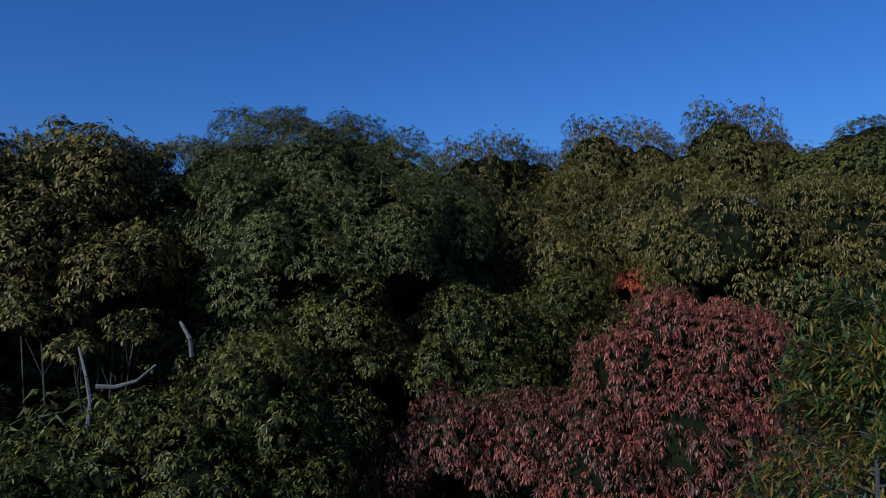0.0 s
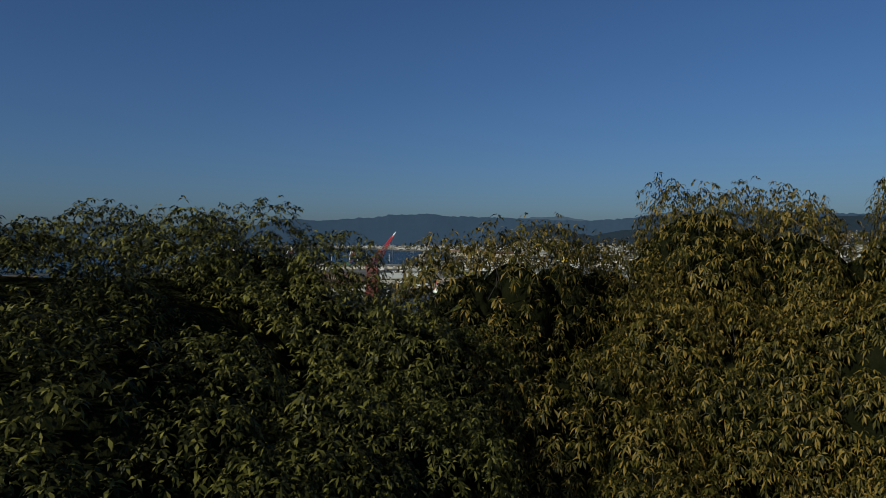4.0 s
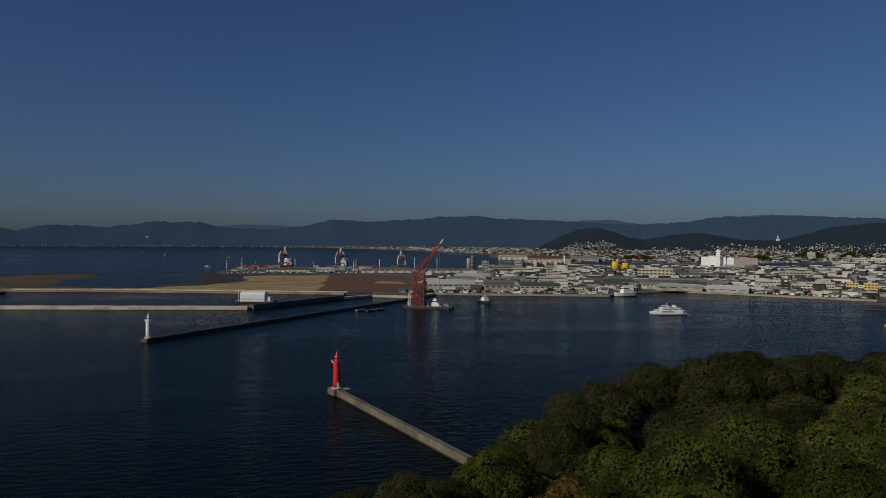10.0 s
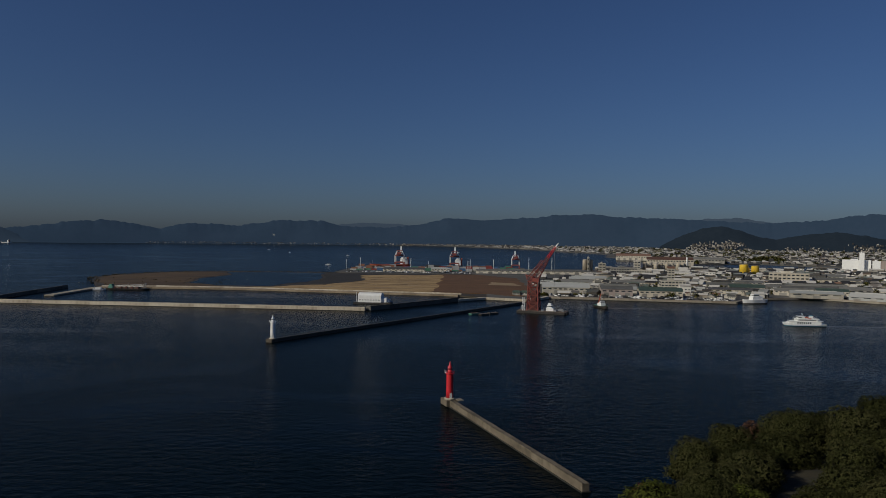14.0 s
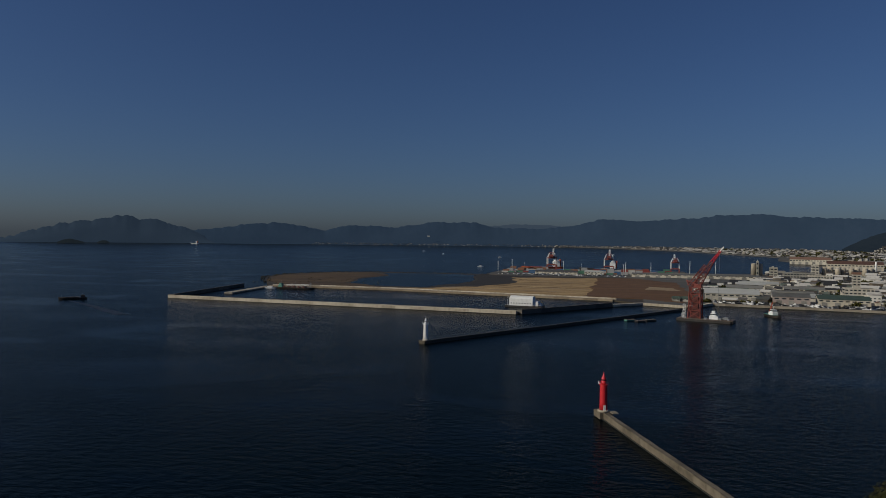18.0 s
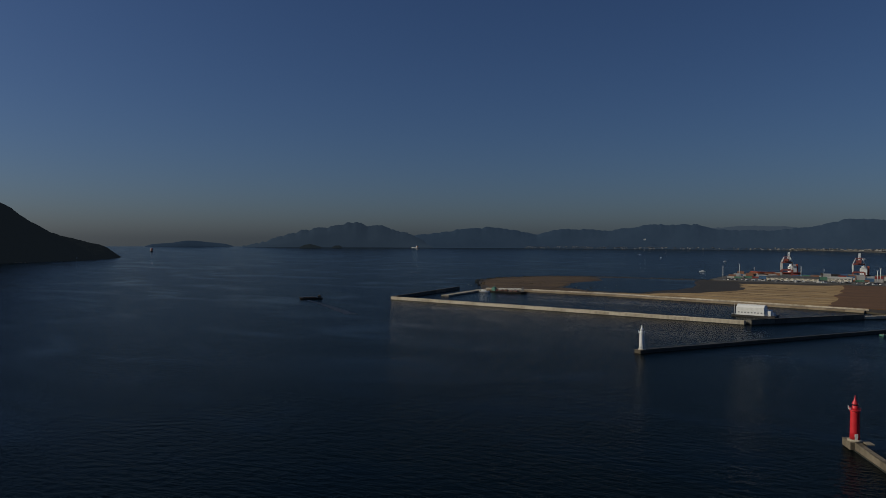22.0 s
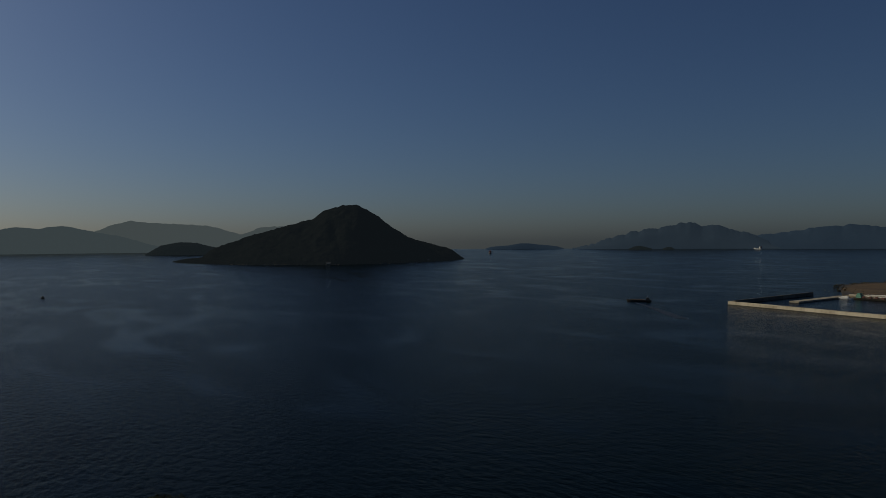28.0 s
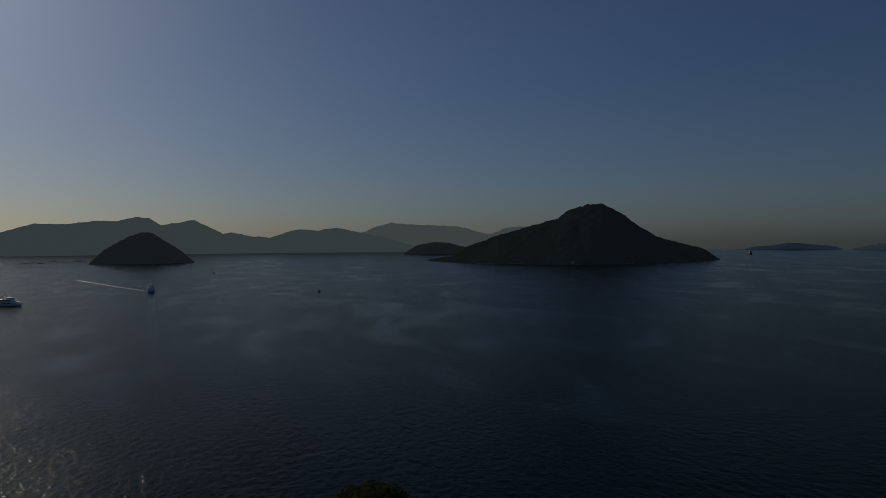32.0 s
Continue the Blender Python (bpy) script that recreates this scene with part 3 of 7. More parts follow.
def limbs(bm, lobes, base, fork, r0, seed):
    """A tapered trunk that forks into limbs running into the lobes, with twigs."""
    rnd = random.Random(seed)
    b, f = Vector(base), Vector(fork)
    knee = (b + f) / 2 + Vector((rnd.uniform(-0.3, 0.3), rnd.uniform(-0.3, 0.3), 0))
    bar(bm, b, knee, r0, r0 * 0.8, 8)
    bar(bm, knee, f, r0 * 0.8, r0 * 0.62, 8)
    for lx, ly, lz, r, h in lobes:
        c = Vector((lx, ly, lz))
        m = f.lerp(c, 0.5) + Vector((rnd.uniform(-0.25, 0.25), rnd.uniform(-0.25, 0.25), rnd.uniform(-0.1, 0.3)))
        bar(bm, f, m, r0 * 0.5, r0 * 0.32, 6)
        bar(bm, m, c, r0 * 0.32, r0 * 0.15, 6)
        for _ in range(5):
            d = Vector((rnd.uniform(-1, 1), rnd.uniform(-1, 1), rnd.uniform(-0.1, 1))).normalized()
            bar(bm, c.lerp(m, rnd.uniform(0, 0.6)), c + Vector((d.x * r, d.y * r, d.z * r * h)) * 0.93, r0 * 0.12, r0 * 0.03, 4)
    return bm


# Dark core colours hold the shade that shows between the outer leaves.
M_wood_shade = mat("dark crown core of the woods, shade in its colour", [(0.008, 0.010, 0.004), (0.016, 0.018, 0.007), (0.03, 0.03, 0.012)], 1.0, 3.0, bump=0.15, bump_scale=5.0, spec=0.0)
M_crown_shade = mat("near-black crown core, shade in its colour", [(0.004, 0.005, 0.002), (0.008, 0.009, 0.004), (0.016, 0.015, 0.007)], 1.0, 6.0, bump=0.06, bump_scale=9.0, spec=0.0)


def tree(at, lobes, leaf, label, category="tree", seed=1, trunk=0.16, group="", spacing=0.072, count=7, length=0.056, width=0.018, **kw):
    t = thing("tree", at, 0, label, category, group)
    fork = (0, 0, max(0.35 * min(l[2] for l in lobes), 1.0))
    part("trunk", limbs(bmesh.new(), lobes, (0, 0, -0.6), fork, trunk, seed), M_bark, t, "grey-barked trunk and limbs")
    v, f, hearts = crown(lobes, spacing, count, length, width, seed=seed, **kw)
    part("inner_foliage", inner(lobes, hearts, kw.get("depth", 0.22), length, seed), M_wood_shade if group.startswith("trees") else M_crown_shade, t, "solid dark core with crown shade in its colour")
    part("crown", fast_mesh("crown", v, f), leaf, t)
    return t



def near_tree(x, y, parts, leaf, label, **kw):
    """A tree near the flight, its lobes given in the place's own coordinates."""
    zg = ground_z(x, y)
    kw.setdefault("thin", True)
    return tree((x, y, zg), [(a - x, b - y, c - zg, r, h) for a, b, c, r, h in parts], leaf, label, **kw)


near_tree(-3.4, -5.8, [(-3.55, -6.1, 52.18, 2.75, 0.94), (-3.8, -8.2, 52.9, 1.0, 1.0), (-2.4, -7.9, 52.85, 0.9, 1.0), (-4.7, -7.7, 53.0, 0.8, 1.0), (-1.75, -7.0, 53.0, 0.85, 1.0), (-3.0, -7.5, 53.5, 0.9, 1.0), (-1.4, -5.7, 53.4, 0.9, 1.05), (-2.1, -5.8, 53.5, 1.1, 1.0), (-2.65, -5.2, 53.85, 1.0, 1.0), (-5.5, -5.8, 52.9, 1.0, 1.0), (-2.23, -5.4, 54.25, 0.55, 1.0), (-2.55, -5.5, 54.28, 0.6, 1.0)], M_leaf_dark, "broad evergreen tree with dark glossy drooping leaves", seed=11, lump=0.4, depth=0.34, low=-0.22, layers=3, spacing=0.07, length=0.05, width=0.016)
near_tree(-3.1, -8.5, [(-3.07, -8.5, 52.22, 0.62, 1), (-3.51, -8.7, 51.85, 0.5, 1), (-2.68, -8.6, 51.75, 0.4, 1)], M_leaf_light, "small evergreen with lighter green leaf tips under a broad tree", seed=12, trunk=0.08, lump=0.3, depth=0.2)
near_tree(-4.1, -9.9, [(-3.97, -9.7, 51.4, 0.74, 1), (-4.65, -10.2, 51.5, 0.42, 1), (-3.25, -9.5, 51.16, 0.5, 1), (-4.31, -10.5, 51.05, 0.58, 1), (-3.52, -10.2, 50.85, 0.45, 1), (-4.94, -10.6, 51.2, 0.38, 1), (-5.5, -10.8, 51.1, 0.45, 1), (-2.9, -9.2, 50.6, 0.5, 1)], M_leaf_light, "low evergreen shrub in the shade of taller trees", seed=18, trunk=0.08, lump=0.32, depth=0.22)
near_tree(-1.2, -8.3, [(-1.41, -8.5, 51.92, 0.54, 1.1), (-1.99, -8.7, 51.58, 0.34, 1.1), (-0.72, -8.2, 51.78, 0.48, 1.2), (-1.21, -8.7, 51.3, 0.52, 1), (0.0, -7.7, 52.2, 0.45, 1.2), (-0.1, -8.0, 51.3, 0.6, 1.1)], M_leaf_light, "bushy young evergreen with yellow-green leaf tips", seed=22, trunk=0.07, lump=0.28, depth=0.18, droop=1.2)
near_tree(-0.2, -5.4, [(-0.19, -5.0, 54.0, 0.62, 1.3), (-0.62, -5.1, 53.95, 0.6, 1.25), (0.3, -4.8, 54.0, 0.6, 1.25), (0.8, -4.6, 53.95, 0.6, 1.2), (1.35, -4.5, 53.85, 0.6, 1.1), (-0.54, -5.4, 53.15, 0.7, 1.2), (0.01, -5.5, 52.95, 0.8, 1.2), (0.5, -5.7, 52.5, 0.85, 1.2), (-0.3, -6.2, 52.0, 0.8, 1), (0.7, -4.9, 53.2, 0.8, 1.2), (-1.0, -5.2, 53.6, 0.6, 1.1), (0.35, -6.7, 52.5, 0.65, 1.1), (0.0, -7.1, 51.8, 0.6, 1.0), (0.6, -7.3, 51.6, 0.6, 1.0)], M_leaf_olive, "slender evergreen with upright shoots", seed=19, trunk=0.08, lump=0.26, depth=0.24, layers=3, length=0.07, width=0.018, spacing=0.092, droop=1.8, shoots=0.14)
near_tree(2.6, -5.0, [(2.08, -4.2, 54.3, 0.88, 1.08), (2.97, -4.6, 54.15, 0.82, 1.08), (3.95, -5.4, 54.4, 0.85, 1.12), (5.07, -5.2, 54.2, 0.8, 1.1), (1.98, -5.4, 53.05, 1.02, 1), (1.12, -5.0, 53.4, 0.74, 1.1), (2.9, -5.9, 53.2, 1.12, 1), (1.09, -6.2, 52.15, 0.84, 1), (2.03, -6.6, 52.0, 0.87, 1), (3.6, -4.2, 53.2, 1.4, 1)], M_leaf_olive, "olive tree-crown with bronze-tipped hanging leaves", seed=13, lump=0.34, depth=0.28, layers=3, length=0.068, width=0.018, spacing=0.092, droop=2.0, shoots=0.12)
near_tree(2.8, -8.2, [(1.97, -8.4, 52.9, 0.9, 0.95), (3.31, -8.2, 53.0, 0.96, 0.95), (1.61, -7.8, 52.95, 0.58, 1), (2.47, -8.7, 52.25, 0.72, 1), (4.09, -8.6, 52.8, 0.97, 1), (3.29, -8.9, 52.1, 0.78, 1), (2.6, -7.6, 51.6, 1.1, 1)], M_leaf_olive, "olive evergreen with narrow hanging leaves", seed=16, lump=0.34, depth=0.26, length=0.06, width=0.017, spacing=0.082, droop=2.0)
near_tree(5.9, -6.4, [(5.67, -6.8, 54.05, 0.87, 1), (5.0, -6.2, 53.85, 0.72, 1), (6.88, -6.8, 53.8, 1.22, 1), (5.6, -6.2, 52.4, 1.3, 1)], M_leaf_light, "yellow-green evergreen with fine dense leaves", seed=23, lump=0.4, depth=0.14, length=0.05, spacing=0.075)
lt = near_tree(-6.0, -8.0, [(-5.8, -8.2, 53.58, 0.78, 1), (-6.21, -8.6, 53.05, 0.85, 1), (-5.2, -8.9, 52.75, 0.52, 0.95), (-5.85, -9.1, 52.45, 0.5, 0.95), (-6.96, -8.6, 53.4, 1.0, 1), (-5.4, -7.6, 53.85, 0.5, 1), (-4.9, -9.6, 52.25, 0.2, 0.8), (-5.35, -9.9, 52.15, 0.22, 0.7)], M_leaf_olive, "evergreen with broad shining leaves and pale bent boughs", seed=14, trunk=0.05, length=0.062, width=0.023, lump=0.3, depth=0.16, low=-0.3)
M_pale_bark = mat("pale smooth bark", [(0.04, 0.036, 0.03), (0.08, 0.072, 0.06), (0.14, 0.125, 0.105)], 0.85, 9.0, bump=0.01)
for path in ([(-5.06, -10.5, 51.62), (-5.04, -10.5, 51.8), (-5.08, -10.45, 52.0), (-5.2, -10.2, 52.2)], [(-5.0, -10.5, 51.93), (-4.86, -10.5, 51.92), (-4.7, -10.5, 51.96), (-4.58, -10.4, 52.06)], [(-4.32, -10.3, 52.1), (-4.33, -10.3, 52.24), (-4.42, -10.2, 52.38)]):
    bm = bmesh.new()
    for k, (a, b) in enumerate(zip(path, path[1:])):
        bar(bm, Vector(a) - lt.location, Vector(b) - lt.location, 0.022 - 0.004 * k, 0.022 - 0.004 * (k + 1), 7)
    part("bough", bm, M_pale_bark, lt, "pale bent boughs")
near_tree(0.0, -9.4, [(0.33, -9.7, 52.03, 0.48, 1), (0.92, -9.9, 51.73, 0.66, 0.95), (-0.15, -9.8, 51.54, 0.6, 1), (1.47, -10.0, 51.65, 0.38, 1), (-1.91, -9.3, 50.98, 0.52, 0.9), (-2.64, -9.4, 50.75, 0.46, 0.9), (-1.09, -9.6, 50.88, 0.64, 0.9), (0.32, -10.3, 50.95, 0.76, 0.9), (1.14, -10.6, 50.85, 0.54, 0.9), (-0.68, -10.3, 50.71, 0.58, 0.9), (-0.54, -9.9, 51.13, 0.5, 0.9)], M_leaf_pink, "tree in red autumn leaf beside the evergreens", seed=15, trunk=0.09, spacing=0.075, count=8, length=0.058, width=0.015, lump=0.2, depth=0.14, droop=2.4, shoots=0.14, lift=0.7)
near_tree(1.6, -6.5, [(1.38, -6.65, 52.37, 0.33, 0.6), (1.84, -6.6, 52.45, 0.3, 0.6)], M_leaf_scarlet, "small scarlet-leaved sapling among the evergreens", seed=24, trunk=0.04, spacing=0.09, length=0.07, width=0.018, lump=0.2, depth=0.1, droop=1.6)
for x, y, z in ((-0.5, -4.2, 53.0), (1.2, -3.9, 53.0), (-6.4, -9.9, 49.9), (-5.3, -9.4, 50.2), (-7.6, -6.2, 51.2), (-5.8, -6.0, 51.2), (-4.0, -5.2, 50.9), (-2.2, -5.2, 50.9), (-0.6, -5.4, 51.0), (-6.6, -8.4, 50.4), (1.2, -5.4, 51.2), (0.4, -4.2, 52.3), (3.0, -5.4, 51.4), (-9.0, -7.6, 49.6), (-7.0, -7.2, 49.8), (-5.2, -7.4, 49.4), (-3.4, -7.0, 49.3), (-1.6, -6.6, 49.6), (0.4, -6.2, 49.6), (2.2, -6.6, 49.6), (4.4, -6.8, 50.0), (6.6, -6.6, 50.2), (-6.2, -9.6, 49.0), (-1.0, -8.6, 48.8), (0.9, -8.8, 49.4), (3.2, -9.6, 49.4)):
    near_tree(x, y, [(x, y, z, 1.5, 0.9), (x + 0.9, y - 0.5, z - 0.5, 1.0, 1.0), (x - 0.9, y - 0.3, z - 0.3, 1.0, 1.0)], M_leaf_dark, "dark shrub in the deep shade under the trees", seed=int(90 + x), trunk=0.05, spacing=0.2, count=6, length=0.15, width=0.05, lump=0.4, far=True, layers=1, group="undergrowth")
near_tree(-8.3, -4.0, [(-7.9, -4.2, 52.0, 2.1, 0.95), (-9.9, -5.2, 51.6, 2.0, 0.95), (-8.9, -7.0, 51.6, 1.7, 0.95), (-8.5, -5.6, 50.2, 2.2, 1.0)], M_leaf_dark, "dark evergreen with dense hanging foliage", seed=17, spacing=0.2, count=6, length=0.15, width=0.05, lump=0.5, far=True)
# Added out of view to throw shade on the trees at the left.
near_tree(-11.1, -9.6, [(-10.9, -9.6, 53.6, 1.7, 1.0), (-12.1, -8.4, 53.4, 1.7, 1.0), (-10.5, -11.0, 52.4, 1.4, 1.0), (-11.1, -9.6, 51.2, 2.2, 1.0)], M_leaf_dark, "unseen evergreen added to shade the trees beyond it", seed=35, spacing=0.24, length=0.16, width=0.07, far=True)


def shooting_tree(x, y, top, r, label, seed, leaf):
    """A tree of many upright leafy shoots with spiky tips."""
    rs = random.Random(seed)
    parts_ = []
    for k in range(11):
        a, q = rs.uniform(0, 6.28), r * math.sqrt(rs.random())
        parts_.append((x + q * math.cos(a), y + q * math.sin(a), top - 1.15 - 0.5 * (q / r) ** 2 - rs.uniform(0, 0.6), rs.uniform(0.28, 0.42), rs.uniform(2.6, 3.4)))
    parts_.append((x, y, top - 3.2, r * 0.95, 1.0))
    return near_tree(x, y, parts_, leaf, label, seed=seed, length=0.155, width=0.032, spacing=0.175, count=8, lump=0.25, depth=0.12, shoots=0.05, droop=0.9, lift=0.9, ragged=0.03, trunk=0.12)


for k, (x, y, top, r) in enumerate(((-6.6, 13.4, 51.9, 1.2), (-5.2, 13.9, 52.3, 1.3), (-3.4, 12.2, 53.0, 1.4), (-1.9, 13.4, 52.6, 1.3), (-0.2, 12.8, 52.4, 1.4), (1.6, 12.9, 51.4, 1.3), (3.2, 12.2, 51.0, 1.3), (-4.4, 10.6, 51.8, 1.3), (-2.2, 10.4, 51.6, 1.3), (0.4, 10.2, 51.4, 1.4), (2.6, 9.6, 51.6, 1.4))):
    shooting_tree(x, y, top, r, "slender olive-brown tree with upright leafy shoots", 120 + k, M_leaf_brown)
HANGING = dict(length=0.24, width=0.042, spacing=0.3, count=10, lump=0.42, depth=0.28, droop=1.7, shoots=0.15, lift=0.9)
near_tree(7.2, 4.6, [(7.0, 4.4, 52.3, 1.5, 1.0), (8.3, 4.9, 52.0, 1.4, 1.0), (5.8, 4.6, 51.6, 1.3, 1.0), (7.2, 3.2, 51.4, 1.4, 1.0), (9.6, 4.2, 52.2, 1.4, 1.0), (10.9, 4.6, 52.0, 1.5, 1.0), (8.9, 3.0, 51.3, 1.5, 1.0), (11.5, 3.0, 51.6, 1.5, 1.0)], M_leaf_bronze, "bronze-green tree with long hanging leaves", seed=31, **HANGING)
near_tree(4.6, 6.2, [(4.8, 6.2, 51.6, 1.2, 1.0), (3.6, 5.4, 51.0, 1.2, 1.0), (5.4, 5.2, 51.0, 1.2, 1.0), (4.4, 4.4, 50.6, 1.3, 1.0)], M_leaf_bronze, "smaller bronze-green tree with long hanging leaves", seed=32, **HANGING)
near_tree(-11.4, 17.4, [(-11.2, 17.2, 49.1, 1.5, 0.95), (-12.8, 17.6, 48.9, 1.6, 0.95), (-11.8, 15.8, 48.5, 1.5, 0.95)], M_leaf_dark, "dark evergreen at the edge of the slope", seed=33, length=0.17, width=0.06, spacing=0.22, lump=0.5)



def conifer(at, h, r, label, seed):
    """A feathery conifer: sprays of short needles along drooping boughs."""
    t = thing("conifer", at, 0, label, "tree")
    rng = np.random.default_rng(seed)
    bm, cs, os_ = bmesh.new(), [], []
    bar(bm, (0, 0, -0.5), (0, 0, h), 0.045, 0.008, 7)
    for k in range(150):
        z = h * (0.25 + 0.75 * rng.random())
        a, ln_ = rng.random() * 6.28, r * (1.12 - z / h) * rng.uniform(0.7, 1.1) + 0.15
        tip = Vector((math.cos(a) * ln_, math.sin(a) * ln_, z + 0.25 * ln_))
        bar(bm, (0, 0, z), tip, 0.008, 0.003, 4)
        for s in np.linspace(0.15, 1.0, 22):
            p = Vector((0, 0, z)).lerp(tip, s)
            for _ in range(2):
                cs.append((p.x + rng.normal() * 0.05, p.y + rng.normal() * 0.05, p.z + rng.normal() * 0.04))
                os_.append((math.cos(a), math.sin(a), 0.35))
    part("trunk", bm, M_bark, t)
    o = np.array(os_)
    v, f = leaves(np.array(cs), o / np.linalg.norm(o, axis=1, keepdims=True), 6, 0.095, 0.016, 0.2, 0.6, rng)
    part("crown", fast_mesh("crown", v, f), M_needle, t)
    return t


conifer((0.0, -12.7, ground_z(0.0, -12.7)), 52.6 - ground_z(0.0, -12.7), 1.7, "feathery green conifer with yellowing tips", 3)

# ---- the woods over the hill: a few grown trees, planted again and again
KINDS = []
for k, (leaf, label) in enumerate(((M_wood_green, "round-crowned evergreen tree on the wooded hill"), (M_wood_dark, "dark round-crowned evergreen on the wooded hill"), (M_wood_green, "olive-green broadleaf tree on the wooded hill"), (M_wood_dark, "dull brown-green tree on the wooded hill"))):
    rnd = random.Random(40 + k)
    lobes = [(0, 0, 5.9, 2.7, 0.88)] + [(2.1 * math.cos(a + k), 2.1 * math.sin(a + k), 4.4 + rnd.uniform(-0.5, 0.9), rnd.uniform(1.1, 1.7), 0.95) for a in (0.2, 1.4, 2.6, 3.9, 5.2)]
    same = dict(seed=60 + k, trunk=0.2, group="trees of the wooded hill", droop=0.6, low=-0.3, lift=0.1, shoots=0.02, far=True, layers=2)
    fine = tree((0, 0, 0), lobes, leaf, label, spacing=0.122, count=6, length=0.08, width=0.042, lump=0.75, depth=0.42, ragged=0.07, **same)
    coarse = tree((0, 0, 0), lobes, leaf, label, spacing=0.172, count=6, length=0.11, width=0.055, lump=0.85, depth=0.5, ragged=0.09, **same)
    rough = tree((0, 0, 0), lobes, leaf, label, spacing=0.24, count=6, length=0.16, width=0.085, lump=0.95, depth=0.6, ragged=0.12, **same)
    KINDS.append((fine, coarse, rough))

rnd = random.Random(8)
SLOPE = ((17.6, 55.5, 45.2, 0.95), (20.6, 61.0, 44.6, 1.0), (7.6, 26.5, 47.3, 0.75), (-0.2, 31.0, 48.0, 0.8), (2.9, 35.4, 46.9, 0.85), (-2.2, 27.5, 48.4, 0.75), (5.6, 39.5, 46.0, 0.85))
LOWER = {(42, 94): 3.2, (46, 100): 2.2, (43, 107): 1.5, (33, 94): 2.4, (36, 103): 1.8, (19, 76): 0.6, (55, 100): 1.3, (73, 100): 1.2, (95, 105): -0.9, (7, 32): 1.6}
planted = [(x, y) for x, y in ((-3.5, -5.6), (2.5, -3.2), (5.7, -5.8), (-8.3, -4), (6.9, 18.2))]
used = set()


def plant(x, y, k, s, sink=0.0):
    d = math.hypot(x, y)
    src = KINDS[k][0 if d < 42 else 1 if d < 66 else 2]
    m = pose(x, y, ground_z(x, y) - sink, 0, 0, rnd.uniform(0, 360))
    if src not in used:
        used.add(src)
        src.matrix_basis = m @ Matrix.Diagonal((s, s, s, 1))
        return
    src_scale = src.scale.copy()
    src.scale = (s, s, s * rnd.uniform(0.9, 1.1))
    copy_thing(src, m)
    src.scale = src_scale


planted += [(47, 115), (45, 113), (50, 113), (27, 109), (-6.6, 13.4), (-5, 12), (-3.4, 12.2), (-1.9, 12), (0, 11.5), (2, 12), (3.2, 11), (7.2, 4.6), (4.6, 6.2), (10.5, 4), (6, 15.5), (8, 15.5), (-11, 17), (5, 9.5), (7.5, 12.5), (8.5, 9.5)]
for _ in range(9000):
    x, y = rnd.uniform(-5, 135), rnd.uniform(1, 128)
    d = inside_by(x, y)
    if d < -1.5 or x > y * 1.0 + 16 or (y < 6 and x < 7):
        continue
    gap = 5.0 if math.hypot(x, y) < 36 else 6.4
    if any((x - a) ** 2 + (y - b) ** 2 < gap * gap for a, b in planted):
        continue
    planted.append((x, y))
    lift = min(max((x - 8) / 22, 0), 1)
    k = 1 if (y > 58 and rnd.random() < 0.8) or x < 4 else rnd.choice((0, 0, 0, 2, 1))
    big = 1.12 if math.hypot(x, y) < 36 else 1.3
    plant(x, y, k, big * (rnd.uniform(0.64, 0.84) + 0.12 * lift + (0.1 if y > 90 else 0.14 if y > 24 and x < 0.27 * y else -0.06 if y > 20 and x < 18 else 0)), 6.8 * (big - 1) + (2.1 if y > 45 else 0.7 if y > 24 else 0.0) + LOWER.get((round(x), round(y)), 0.0))
for x, y, top, s in SLOPE:
    plant(x, y, 1, s, ground_z(x, y) + 8.2 * s - top)
plant(-51, 22.6, 3, 1.13)
plant(-54, 25.5, 3, 1.0)

near_tree(6.7, 18.4, [(6.7, 18.5, 51.3, 0.9, 1.6), (7.5, 18.3, 50.3, 1.1, 1.3), (5.9, 18.0, 50.1, 1.1, 1.3), (6.7, 17.4, 49.6, 1.3, 1.2), (8.5, 17.4, 49.5, 1.2, 1.2), (5.0, 17.5, 48.9, 1.3, 1.2), (6.2, 16.6, 48.3, 1.4, 1.2), (7.9, 16.5, 48.1, 1.4, 1.2), (9.3, 17.0, 48.2, 1.1, 1.2), (4.3, 17.2, 47.8, 1.1, 1.2)], M_leaf_rust, "tree in rust-orange autumn leaf among the evergreens", seed=21, spacing=0.13, length=0.12, width=0.02, count=7, lump=0.34, depth=0.3, droop=1.0, shoots=0.3, lift=1.6, ragged=0.08, far=True)
M_leaf_redbrown = leafy("dull red-brown leaf", [(0.022, 0.012, 0.007), (0.045, 0.024, 0.014), (0.075, 0.04, 0.024), (0.11, 0.06, 0.04)], 0.8, spec=0.04)
near_tree(47.0, 114.6, [(46.9, 115.6, 33.4, 2.3, 1.0), (49.6, 114.6, 33.0, 2.3, 1.0), (44.6, 114.0, 31.6, 2.2, 1.0), (47.6, 112.6, 32.0, 2.5, 1.0)], M_leaf_redbrown, "dull red-brown tree at the brink of the wooded hill", seed=36, spacing=0.45, length=0.34, width=0.2, lump=0.9, depth=0.5, far=True, thin=False)
near_tree(27.2, 109.0, [(27.2, 109.4, 25.9, 1.3, 1.0), (26.2, 108.6, 25.2, 1.2, 1.0), (28.3, 108.6, 25.0, 1.2, 1.0)], M_leaf_pink, "small pinkish autumn tree low on the slope", seed=37, spacing=0.4, length=0.3, width=0.16, lump=0.6, depth=0.3, far=True, thin=False)

